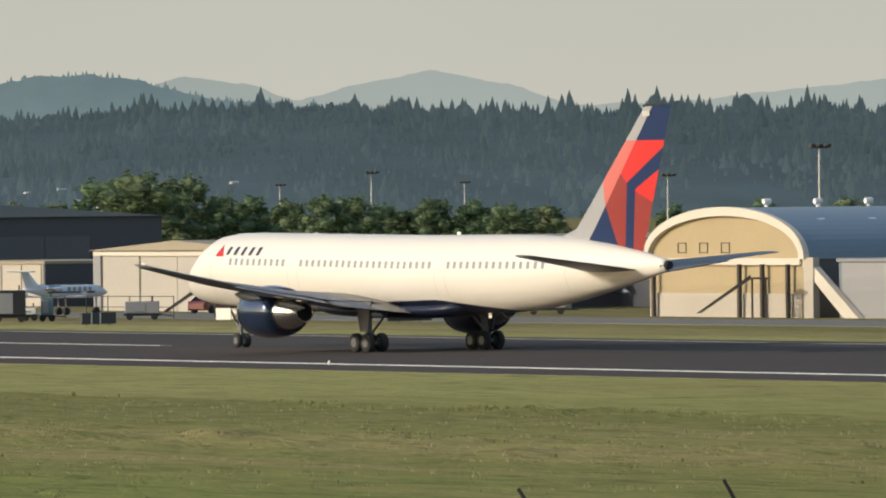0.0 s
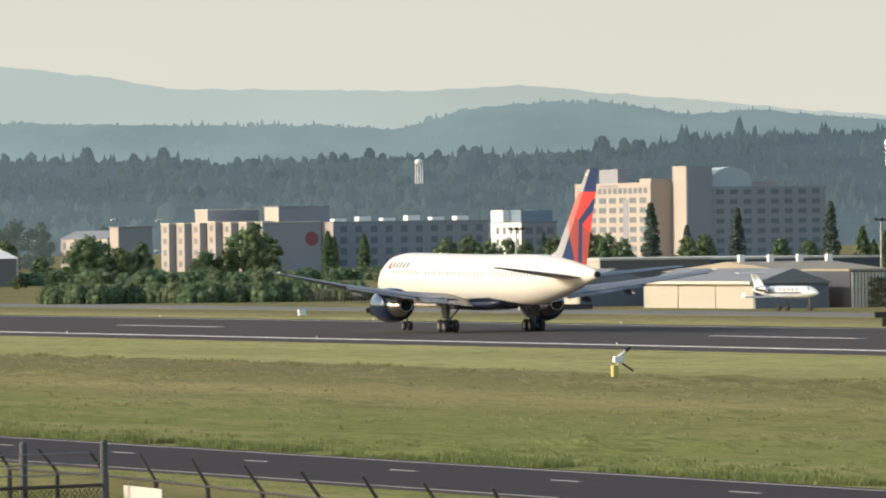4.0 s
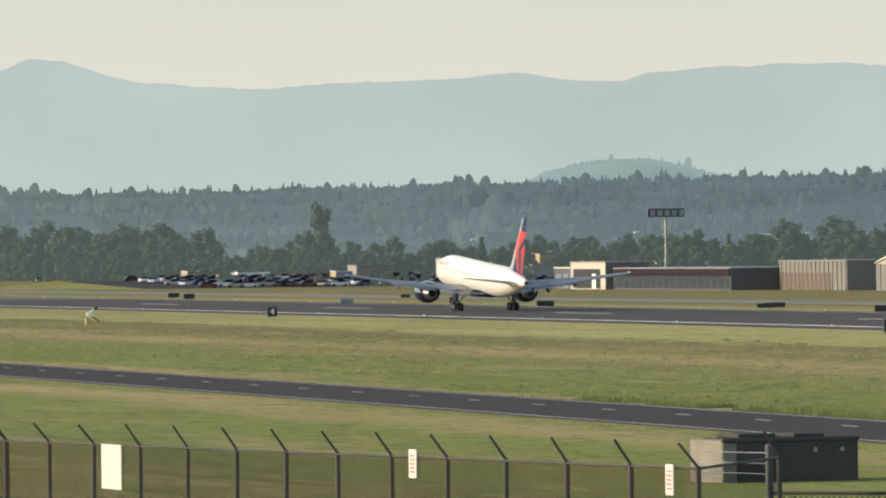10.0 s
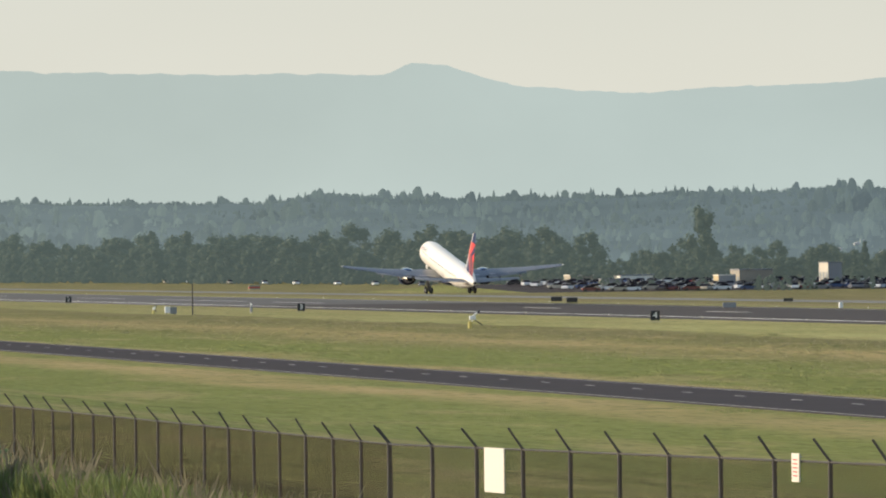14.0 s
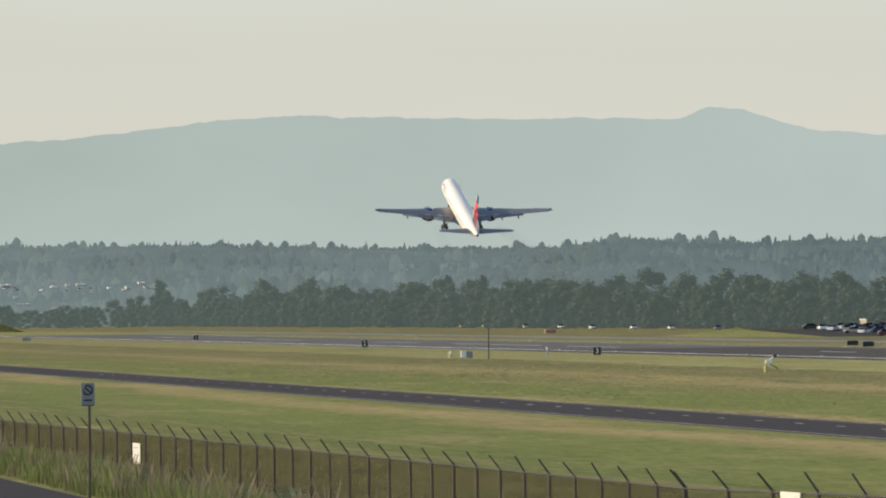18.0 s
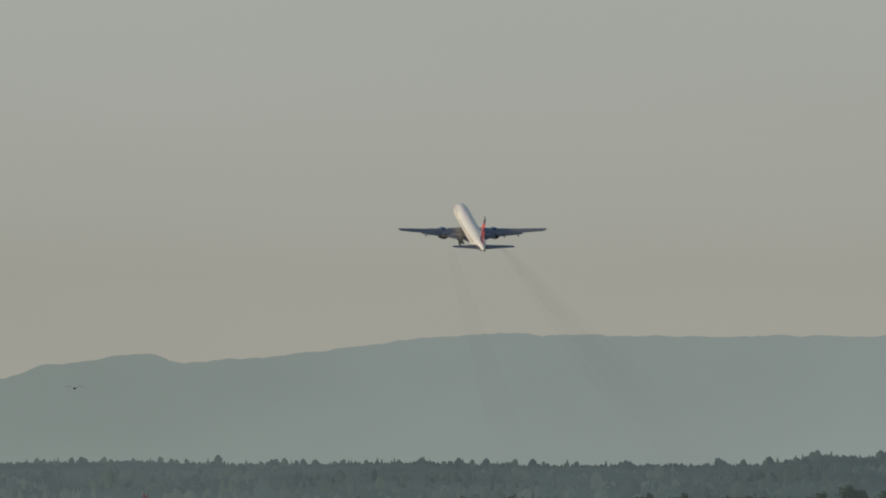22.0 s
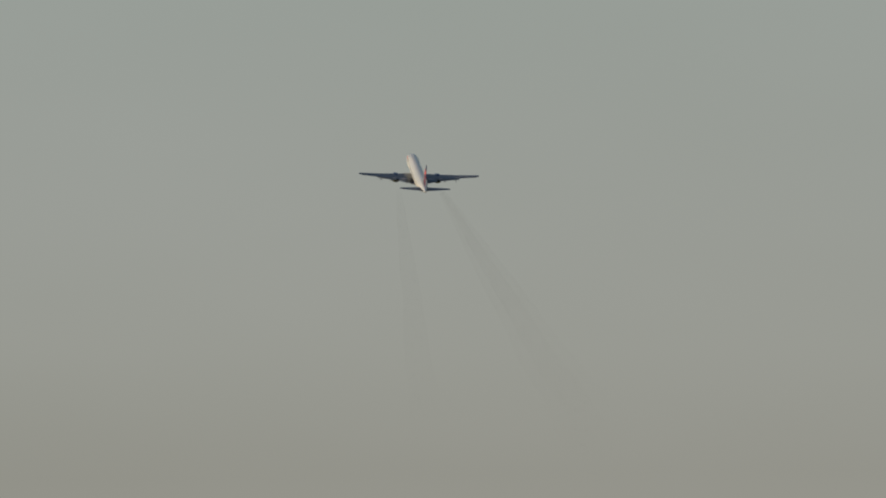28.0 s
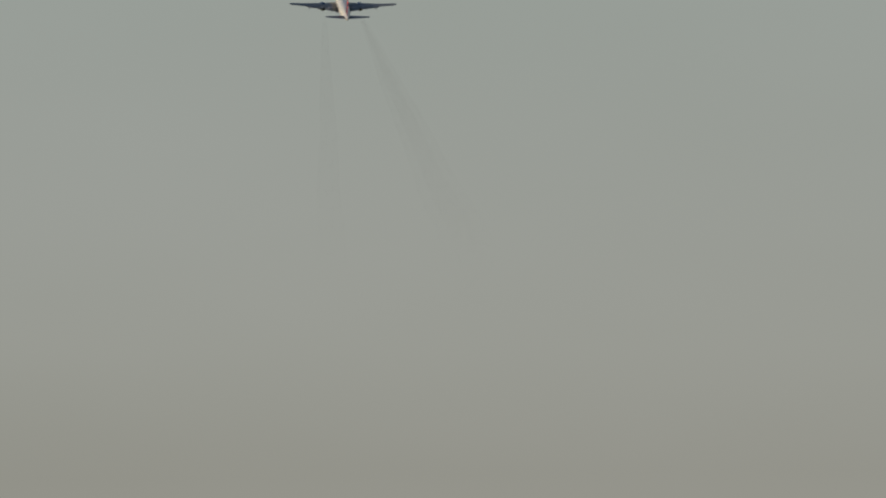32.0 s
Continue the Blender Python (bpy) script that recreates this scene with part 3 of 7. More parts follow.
        for k in range(52):
            a = 6.6 + k * 0.62
            if 12.7 < a < 13.8 or 27.3 < a < 28.9 or a > 38.2:
                continue
            w, b, t = fus(a)
            z = 4.9 + rise(a)
            zc, h = (b + t) / 2, (t - b) / 2
            xx = side * w * math.sqrt(1 - ((z - zc) / h) ** 2)
            if first is None:
                first = part("cabin_window", box(-0.012, 0.012, -0.13, 0.13, -0.19, 0.19, 0.004), M["window"], jet)
                first.matrix_basis = pose(xx, 23.9 - a, z * ZS, 0, -side * 9)
            else:
                share("cabin_window", first, pose(xx, 23.9 - a, z * ZS, 0, -side * 9), jet)
        for a in (5.0, 13.2, 28.1, 39.0):
            w, b, t = fus(a)
            zc, h = (b + t) / 2, (t - b) / 2
            for dy in (-0.5, 0.5):
                bm = bmesh.new()
                rr = []
                for q in range(7):
                    z = 3.15 + q * 0.3 + (b - 2.2) * 0.5
                    xx = w * math.sqrt(max(0.02, 1 - ((z - zc) / h) ** 2)) + 0.006
                    rr.append((bm.verts.new((side * xx, 23.9 - a + dy - 0.02, z * ZS)), bm.verts.new((side * xx, 23.9 - a + dy + 0.02, z * ZS))))
                for p, q in zip(rr, rr[1:]):
                    bm.faces.new((p[0], p[1], q[1], q[0]))
                part("door_seam", bm, M["seam"], jet)
    # cockpit windows
    for side in (-1, 1):
        for a0, a1, z0, z1 in ((1.55, 2.15, 4.62, 5.1), (2.2, 2.9, 4.75, 5.25)):
            bm = bmesh.new()
            vs = []
            for a, z in ((a0, z0), (a1, z0 + 0.08), (a1, z1), (a0 + 0.3, z1 - 0.05)):
                w, b, t = fus(a)
                z += rise(a)
                zc, h = (b + t) / 2, (t - b) / 2
                vs.append(bm.verts.new((side * (w * math.sqrt(max(0.02, 1 - ((z - zc) / h) ** 2)) + 0.015), 23.9 - a, z * ZS)))
            bm.faces.new(vs)
            part("cockpit_window", bm, M["window"], jet)
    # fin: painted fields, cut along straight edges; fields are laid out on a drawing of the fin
    rings = []
    for k in range(19):
        s = (k - 2) / 16
        le = 37.6 + s * 7.38
        if s < 0.138:
            le -= (0.138 - max(s, 0.0)) ** 2 * 220
        te = 44.8 + s * 2.55
        rings.append([(u, 23.9 - a, (5.9 + s * 7.66) * ZS) for a, u in airfoil(le, te - le, 0.052, 16)])
    bm = loft(rings)

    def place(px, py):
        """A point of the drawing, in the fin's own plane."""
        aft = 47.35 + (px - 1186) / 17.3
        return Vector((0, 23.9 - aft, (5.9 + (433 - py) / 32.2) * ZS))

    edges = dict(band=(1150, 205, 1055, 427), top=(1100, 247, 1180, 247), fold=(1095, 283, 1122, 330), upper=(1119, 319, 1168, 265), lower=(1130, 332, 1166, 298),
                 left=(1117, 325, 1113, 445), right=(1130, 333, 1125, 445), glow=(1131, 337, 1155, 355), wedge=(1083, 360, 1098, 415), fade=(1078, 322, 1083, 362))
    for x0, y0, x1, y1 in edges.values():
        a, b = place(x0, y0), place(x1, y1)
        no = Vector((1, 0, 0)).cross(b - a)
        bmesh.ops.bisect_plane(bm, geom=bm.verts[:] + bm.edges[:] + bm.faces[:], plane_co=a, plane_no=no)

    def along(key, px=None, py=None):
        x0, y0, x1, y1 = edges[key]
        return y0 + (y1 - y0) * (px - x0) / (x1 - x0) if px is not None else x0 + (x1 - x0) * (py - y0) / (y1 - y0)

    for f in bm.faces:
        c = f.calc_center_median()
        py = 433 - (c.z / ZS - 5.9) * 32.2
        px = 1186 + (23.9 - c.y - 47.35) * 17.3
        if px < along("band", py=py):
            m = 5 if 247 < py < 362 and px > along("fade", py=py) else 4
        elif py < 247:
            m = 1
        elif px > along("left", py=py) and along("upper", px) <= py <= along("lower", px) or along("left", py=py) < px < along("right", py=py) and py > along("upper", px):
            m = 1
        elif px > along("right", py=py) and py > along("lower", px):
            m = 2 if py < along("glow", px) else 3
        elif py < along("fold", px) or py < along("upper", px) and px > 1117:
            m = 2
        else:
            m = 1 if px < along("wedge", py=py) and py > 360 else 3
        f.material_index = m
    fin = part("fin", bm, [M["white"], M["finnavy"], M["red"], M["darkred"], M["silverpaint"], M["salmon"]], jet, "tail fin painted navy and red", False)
    part("fin_cap", box(-0.05, 0.05, -22.75, -20.9, 13.5 * ZS, 13.62 * ZS, 0.02), M["dark"], fin)
    for k in range(4):
        part("fin_number_bar", box(-0.16, -0.13, -21.2 - 0.16 * k, -21.1 - 0.16 * k, 13.0 * ZS, 13.25 * ZS), M["white"], fin)
    # antennas
    for a in (12.5, 27.0):
        part("antenna", prism([(-0.02, 6.2 * ZS), (0.02, 6.2 * ZS), (0.015, 6.75 * ZS), (-0.015, 6.75 * ZS)], 23.9 - a - 0.35, 23.9 - a), M["white"], jet, "blade antenna")
    part("belly_antenna", prism([(-0.02, 1.9 * ZS), (0.02, 1.9 * ZS), (0.015, 2.3 * ZS), (-0.015, 2.3 * ZS)], -6.4, -6.1), M["white"], jet)
    # title on the side: a red emblem and dark slanted bars
    def skin(side, y, z):
        w, b, t = fus(23.9 - y)
        z += rise(23.9 - y)
        zc, h = (b + t) / 2, (t - b) / 2
        return (side * (w * math.sqrt(max(0.02, 1 - ((z - zc) / h) ** 2)) + 0.03), y, z * ZS)

    def decal(name, side, corners, material, label):
        """A painted patch that follows the fuselage: four corners, in strips."""
        (a, b, c, d), n = corners, 5
        bm = bmesh.new()
        rows = []
        for k in range(n + 1):
            q = k / n
            rows.append([bm.verts.new(skin(side, p[0] + (r[0] - p[0]) * q, p[1] + (r[1] - p[1]) * q)) for p, r in ((a, d), (b, c))])
        for p, r in zip(rows, rows[1:]):
            bm.faces.new((p[0], p[1], r[1], r[0]))
        part(name, bm, material, jet, label)

    for side in (-1, 1):
        for k in range(5):
            y0 = 17.95 - k * 0.8
            decal("title_bar", side, ((y0, 5.29), (y0 - 0.3, 5.29), (y0 - 0.42, 5.77), (y0 - 0.12, 5.77)), M["darktext"], "dark title lettering drawn as bars")
        decal("emblem", side, ((19.1, 5.2), (18.2, 5.2), (18.62, 5.84), (18.67, 5.84)), M["red"], "red triangular emblem")
    # undercarriage
    gear = []
    for side in (-1, 1):
        leg = part("main_gear", rod((0, 0, 0.52), (0, 0.05, 2.75 * ZS), 0.17, 0.22, 12), M["strut"], jet, "grey main undercarriage leg with a four-wheel bogie")
        part("drag_brace", rod((side * -0.05, -0.15, 0.95), (side * -1.3, -0.1, 2.5 * ZS), 0.07), M["strut"], leg)
        part("gear_door", loft([[(side * 0.28 + d, y, z) for y, z in ((-0.35, 1.1), (0.4, 1.1), (0.85, 2.7), (-0.75, 2.7))] for d in (-0.03, 0.03)]), M["strut"], leg, "tapered grey gear door")
        part("bogie_beam", box(-0.13, 0.13, -0.72, 0.72, 0.42, 0.62, 0.03), M["strut"], leg)
        w0 = None
        for dy in (-0.57, 0.57):
            for dx in (-0.43, 0.43):
                if w0 is None:
                    w0 = wheel(0.52, 0.36, leg)
                    w0.matrix_basis = pose(dx, dy, 0.52)
                else:
                    o = copy_thing(w0, pose(dx, dy, 0.52))
                    o.parent = leg
        leg.matrix_basis = pose(side * 3.66, 0, 0)
        gear.append(leg)
    nose = part("nose_gear", rod((0, 0, 0.4), (0, 0.12, 2.5 * ZS), 0.1, 0.14, 12), M["strut"], jet, "grey nose undercarriage leg")
    part("drag_brace", rod((0, 0.2, 1.0), (0, 1.3, 2.4 * ZS), 0.06), M["strut"], nose)
    for x in (-0.5, 0.5):
        part("gear_door", box(x - 0.02, x + 0.02, 0.3, 1.9, 1.55, 2.2, 0.01), M["white"], nose)
    part("taxi_light", rod((0, 0.12, 1.45), (0, 0.24, 1.45), 0.12, 0.13, 12), M["bare"], nose)
    w1 = wheel(0.4, 0.26, nose)
    w1.matrix_basis = pose(-0.28, 0, 0.4)
    o = copy_thing(w1, pose(0.28, 0, 0.4))
    o.parent = nose
    nose.matrix_basis = pose(0, 19.2, 0)
    return jet, gear, nose


def wheel(r, w, parent):
    rings = [[(x, rr * math.cos(k * math.tau / 28), rr * math.sin(k * math.tau / 28)) for k in range(28)] for x, rr in ((-w / 2, r * 0.62), (-w / 2, r * 0.86), (-w * 0.32, r * 0.98), (0, r), (w * 0.32, r * 0.98), (w / 2, r * 0.86), (w / 2, r * 0.62))]
    ty = part("wheel", loft(rings), M["tyre"], parent, "black rubber tyre", True)
    part("hub", rod((-w * 0.51, 0, 0), (w * 0.51, 0, 0), r * 0.48, None, 16), M["hub"], ty, "pale alloy hub")
    return ty


M["darktext"] = mat("title_grey", (0.05, 0.05, 0.07), 0.4)
jet, gear, nose_leg = airliner()

FLIGHT = [(0.0, 233.94, 370.58, 0.0, 0.0, 0.0, 0.0), (4.0, 234.16, 612.4, 0.02, 0.0, 0.4, 0.0), (7.0, 234.29, 811.08, 0.04, 0.06, 0.28, 0.0),
          (8.0, 234.3, 881.0, 0.05, 0.5, 0.3, 0.0), (9.0, 234.3, 952.93, 0.06, 1.6, 0.3, 0.0), (10.0, 234.35, 1026.85, 0.08, 2.6, 0.27, 0.0), (11.0, 234.43, 1102.3, 0.12, 4.2, 0.27, 0.0),
          (12.0, 234.7, 1180.5, 0.35, 5.2, 0.28, -0.05), (13.0, 235.08, 1260.4, 0.95, 6.04, 0.3, -0.09), (14.0, 235.41, 1342.1, 2.1, 7.2, 0.2, -0.08),
          (15.0, 235.61, 1425.0, 4.4, 9.0, 0.0, -0.02), (17.5, 236.42, 1647.61, 19.02, 14.40, 0.38, -0.20), (18.0, 237.02, 1691.05, 23.55, 14.53, 0.44, -0.20), (19.0, 236.93, 1777.51, 34.43, 15.26, 0.84, 0.44),
          (20.0, 236.41, 1863.32, 47.30, 16.11, 1.87, 0.94), (21.0, 236.80, 1948.37, 62.02, 16.15, 1.08, 1.28), (22.0, 237.21, 2032.60, 77.33, 15.73, 0.35, 1.40),
          (23.0, 235.99, 2115.97, 92.89, 15.37, -0.24, 1.40), (24.0, 235.28, 2198.49, 108.14, 15.40, -1.34, 1.40), (24.5, 235.79, 2239.43, 115.55, 15.76, -0.84, 1.40),
          (25.0, 236.33, 2280.18, 123.04, 15.98, 0.67, 1.39), (25.5, 237.14, 2320.73, 130.25, 16.51, 1.28, 1.30), (27.5, 234.32, 2481.25, 165.73, 17.52, 1.74, 0.89),
          (28.0, 233.38, 2521.03, 174.36, 17.54, 1.67, 0.77), (29.0, 233.83, 2600.31, 192.86, 18.42, 2.05, 0.55), (30.0, 234.03, 2679.38, 212.71, 19.15, 3.16, 0.36),
          (31.0, 235.08, 2758.43, 233.72, 19.51, 2.85, 0.22), (32.0, 237.11, 2837.72, 255.47, 19.37, 0.58, 0.15)]


# ---- trees ----
def leaf_mat(name, rgb, spread=0.25):
    m = mat(name, rgb, 0.8, vary=0.35, scale=0.8, fine=12)
    n, l = m.node_tree.nodes, m.node_tree.links
    b = n["Principled BSDF"]
    b.inputs["Specular IOR Level"].default_value = 0.15
    info, hsv = n.new("ShaderNodeObjectInfo"), n.new("ShaderNodeHueSaturation")
    geo = n.new("ShaderNodeNewGeometry")
    mr, mi = n.new("ShaderNodeMapRange"), n.new("ShaderNodeMapRange")
    mr.inputs["To Min"].default_value, mr.inputs["To Max"].default_value = 0.47, 0.53
    mi.inputs["To Min"].default_value, mi.inputs["To Max"].default_value = 1 - spread, 1 + spread
    l.new(info.outputs["Random"], mr.inputs[0]), l.new(geo.outputs["Random Per Island"], mi.inputs[0])
    l.new(mr.outputs[0], hsv.inputs["Hue"]), l.new(mi.outputs[0], hsv.inputs["Value"])
    l.new(b.inputs["Base Color"].links[0].from_socket, hsv.inputs["Color"])
    l.new(hsv.outputs[0], b.inputs["Base Color"])
    tr, mx = n.new("ShaderNodeBsdfTranslucent"), n.new("ShaderNodeAddShader")
    l.new(hsv.outputs[0], tr.inputs[0]), l.new(b.outputs[0], mx.inputs[0]), l.new(tr.outputs[0], mx.inputs[1])
    l.new(mx.outputs[0], n["Material Output"].inputs[0])
    return m


M["leaf"] = leaf_mat("leaves", (0.088, 0.117, 0.060))
M["needle"] = leaf_mat("needles", (0.066, 0.085, 0.072))
M["bark"] = mat("bark", (0.09, 0.075, 0.055), 0.9, vary=0.3, bump=0.5)


def clump(vs, fs, c, r, rng, flat=0.7, fans=3):
    """One leafy clump: crossed, bent leaf fans."""
    for _ in range(fans):
        a, tilt = rng.uniform(0, math.tau), rng.uniform(-0.9, 0.9)
        u = Vector((math.cos(a), math.sin(a), tilt * 0.5)).normalized()
        v = Vector((-math.sin(a) * 0.6, math.cos(a) * 0.6, rng.uniform(0.4, 1.0))).normalized()
        k = len(vs)
        for s, t in ((-1, -0.3), (-0.2, -0.8), (0.8, -0.4), (1.0, 0.35), (0.1, 0.9), (-0.8, 0.5)):
            j = rng.uniform(0.7, 1.25) * r
            vs.append(c + u * s * j + v * t * j * flat)
        fs.append(tuple(range(k, k + 6)))


def core(vs, fs, c, r, rng):
    """The dense inside of a leafy clump: a ragged ball."""
    k = len(vs)
    for j in range(5):
        t = math.pi * (j + 0.5) / 5
        for i in range(7):
            a = math.tau * (i + 0.5 * (j % 2)) / 7
            q = r * rng.uniform(0.8, 1.12)
            vs.append(c + Vector((q * math.sin(t) * math.cos(a), q * math.sin(t) * math.sin(a), q * math.cos(t) * 0.9)))
    for j in range(4):
        for i in range(7):
            fs.append((k + j * 7 + i, k + (j + 1) * 7 + i, k + (j + 1) * 7 + (i + 1) % 7, k + j * 7 + (i + 1) % 7))


def tree(kind, seed, leafm):
    """A tree one metre tall at scale 1 is built at full size, about 12 m. Kinds: broad, tall, conifer."""
    rng = random.Random(seed)
    e = empty({"conifer": "conifer", "bush": "bush"}.get(kind, "tree"), pose(0, 0, 0), {"broad": "leafy deciduous tree with an uneven green crown", "tall": "tall narrow poplar with dense leaves", "conifer": "dark pointed conifer with drooping branches", "bush": "dense low bush, leafy to the ground"}[kind], "tree")
    h = 12.0
    bm = bmesh.new()
    top = Vector((rng.uniform(-.4, .4), rng.uniform(-.4, .4), h * {"broad": 0.62, "bush": 0.3}.get(kind, 0.95)))
    rod((0, 0, -1.0), (top.x * 0.5, top.y * 0.5, top.z * 0.5), 0.28, 0.2, 7, bm)
    rod((top.x * 0.5, top.y * 0.5, top.z * 0.5), top, 0.2, 0.06, 6, bm)
    vs, fs = [], []
    if kind == "broad":
        blobs = [(Vector((0, 0, h * 0.86)), 1.3), (Vector((0, 0, h * 0.55)), 2.3), (Vector((0, 0, h * 0.3)), 2.0)]
        for k in range(26):
            a, z = k * 2.4 + rng.uniform(-.5, .5), h * (0.12 + 0.72 * k / 25)
            rr = 3.2 * math.sin(math.pi * (0.24 + 0.72 * z / h)) * rng.uniform(0.7, 1.1)
            p = Vector((rr * math.cos(a), rr * math.sin(a), z))
            if k % 2:
                rod((0, 0, z * 0.6), p, 0.1, 0.03, 5, bm)
            blobs.append((p, rng.uniform(0.8, 1.5)))
        for p, r in blobs:
            core(vs, fs, p, r * 0.74, rng)
            for _ in range(44):
                d = Vector((rng.gauss(0, 1), rng.gauss(0, 1), rng.gauss(0, 0.9))).normalized()
                clump(vs, fs, p + d * r * rng.uniform(0.66, 1.15), rng.uniform(0.13, 0.30), rng)
    elif kind == "bush":
        for k in range(20):
            a, q = k * 2.4, math.sqrt((k + 0.5) / 20)
            p = Vector((7.0 * q * math.cos(a), 7.0 * q * math.sin(a), h * (0.62 - 0.42 * q * q) * rng.uniform(0.75, 1.1)))
            r = h * rng.uniform(0.2, 0.33)
            for lift in (1.0, 0.35):
                c = Vector((p.x, p.y, p.z * lift))
                core(vs, fs, c, r * 0.85, rng)
                for _ in range(40):
                    d = Vector((rng.gauss(0, 1), rng.gauss(0, 1), rng.gauss(0, 0.9))).normalized()
                    clump(vs, fs, c + d * r * rng.uniform(0.75, 1.15), rng.uniform(0.25, 0.6), rng)
    elif kind == "tall":
        for _ in range(420):
            z = h * rng.uniform(0.04, 1.0)
            r = 1.55 * math.sin(math.pi * min(1, 0.12 + 0.9 * z / h)) ** 0.7 * rng.uniform(0.5, 1.1)
            a = rng.uniform(0, math.tau)
            clump(vs, fs, Vector((r * math.cos(a), r * math.sin(a), z)), rng.uniform(0.3, 0.55), rng, 1.0)
    else:
        for k in range(13):
            z = h * (0.08 + 0.86 * k / 12)
            core(vs, fs, Vector((rng.uniform(-.15, .15), rng.uniform(-.15, .15), z)), 0.2 + 1.25 * (1 - z / h) ** 0.6, rng)
        for _ in range(620):
            z = h * rng.uniform(0.03, 1.0)
            r = (0.12 + 2.0 * (1 - z / h) ** 0.62) * rng.uniform(0.55, 1.08)
            a = rng.uniform(0, math.tau)
            clump(vs, fs, Vector((r * math.cos(a), r * math.sin(a), z)), rng.uniform(0.2, 0.42), rng, 0.8, 2)
    part("trunk", bm, M["bark"], e)
    me = bpy.data.meshes.new("crown")
    me.from_pydata(vs, [], fs)
    me.materials.append(leafm)
    o = new("crown", me)
    o.parent = e
    return e


TREES = {}
for kind, n, lm in (("broad", 4, "leaf"), ("bush", 3, "leaf"), ("tall", 2, "leaf"), ("conifer", 3, "needle")):
    TREES[kind] = [tree(kind, 11 + k, M[lm]) for k in range(n)]
USED = set()
trng = random.Random(5)


def plant(kind, p, h, wide=1.0):
    src = trng.choice(TREES[kind])
    s = h / 12.0
    m = Matrix.Translation(p) @ pose(0, 0, 0, 0, 0, trng.uniform(0, 360)) @ Matrix.Diagonal((s * wide, s * wide, s, 1))
    if src.name not in USED:
        USED.add(src.name)
        src.matrix_basis = m
        o = src
    else:
        o = copy_thing(src, Matrix())
        o.matrix_basis = m
    o["group"] = "trees beyond the airfield"
    return o


for az, d, h, w in ((16.6, 1690, 10.5, 1.2), (17.3, 1600, 8.5, 1.3), (17.55, 1640, 8, 1.3), (18.05, 1640, 6.5, 1.5), (18.35, 1640, 6.5, 1.3), (19.23, 1700, 10, 1.5), (19.35, 1690, 9, 1.5), (17.8, 1500, 5, 1.3), (18.2, 1500, 4, 1.6), (18.9, 1560, 4.2, 1.6)):
    plant("broad", bearing(az, d), h, w)
for az, h, w in ((20.62, 7.6, 1.1), (20.78, 8.0, 1.1), (20.92, 7.2, 1.0), (21.05, 7.4, 1.0), (21.17, 7.0, 1.0), (21.38, 7.8, 1.0), (21.5, 8.5, 1.0), (21.62, 8.6, 1.0), (21.75, 8.0, 1.0), (21.86, 7.2, 0.9), (22.3, 7.4, 0.9), (22.42, 7.8, 0.9), (22.95, 7.0, 0.9), (23.15, 6.6, 1.0)):
    plant("broad", bearing(az, trng.uniform(1320, 1400)), h, w)
for az, d, h in ((22.05, 1800, 14), (22.65, 1900, 13), (23.3, 1850, 14), (24.55, 1400, 12), (25.1, 1350, 13), (25.65, 1300, 13), (25.62, 1000, 10), (25.86, 1000, 10.5), (26.05, 990, 11), (26.14, 1010, 11.5), (26.32, 1000, 10), (26.40, 1000, 9.5), (26.73, 1000, 10.8), (27.08, 1000, 11), (27.22, 1000, 11.2), (24.7, 1400, 11), (24.9, 1380, 10), (25.3, 1380, 10), (22.3, 1700, 9), (21.3, 1750, 8)):
    plant("conifer", bearing(az, d), h, 1.0)
for k in range(27):
    plant("broad", bearing(24.1 + k * 0.155, trng.uniform(1080, 1250)), trng.uniform(6.2, 9.4), trng.uniform(0.9, 1.3))
for k in range(34):
    plant("bush", bearing(22.9 + k * 0.08, trng.uniform(1010, 1050)), trng.uniform(3.0, 4.4), 0.7)
for k in range(14):
    plant("tall", bearing(23.5 + k * 0.1 + trng.uniform(-.03, .03), trng.uniform(1000, 1060)), trng.uniform(6.0, 8.2), 1.0)
for az, h, w in ((30.05, 11.5, 1.5), (30.3, 12.2, 1.5), (30.62, 11.8, 1.0), (30.85, 9.6, 1.3), (31.05, 9.4, 1.2), (31.3, 8.8, 1.3), (31.55, 9.3, 1.2), (31.78, 9.4, 1.2), (32.0, 8.2, 1.3), (32.3, 9.0, 1.2), (32.6, 8.6, 1.3), (32.85, 8.2, 1.4), (33.1, 8.0, 1.3), (28.6, 8.6, 1.3), (28.85, 8.9, 1.3), (29.15, 8.6, 1.3), (29.4, 8.8, 1.3), (29.7, 8.8, 1.3), (33.5, 7.8, 1.3), (34.0, 7.8, 1.3), (34.6, 8.4, 1.3), (35.2, 8.4, 1.3)):
    plant("broad", bearing(az, trng.uniform(860, 960)), h, w)

for k in range(46):
    plant("bush", bearing(16.7 + k * 0.08, trng.uniform(1390, 1470)), trng.uniform(2.0, 3.4), trng.uniform(0.9, 1.3))
for az, d, h, w in ((18.13, 1480, 9.0, 1.25), (18.2, 1500, 8.0, 1.3), (18.5, 1500, 7.5, 1.0), (18.95, 1600, 5.5, 1.6), (19.1, 1600, 6.0, 1.3), (19.28, 1600, 11.5, 0.7), (16.72, 1285, 4.4, 1.5), (16.33, 1286, 4.4, 1.2), (16.43, 1289, 3.6, 1.3), (16.84, 1290, 2.6, 1.9), (17.1, 1285, 2.2, 2.0), (17.38, 1280, 2.6, 1.8), (17.64, 1290, 2.4, 2.0), (17.9, 1300, 3.0, 1.8)):
    plant("broad", bearing(az, d), h, w)
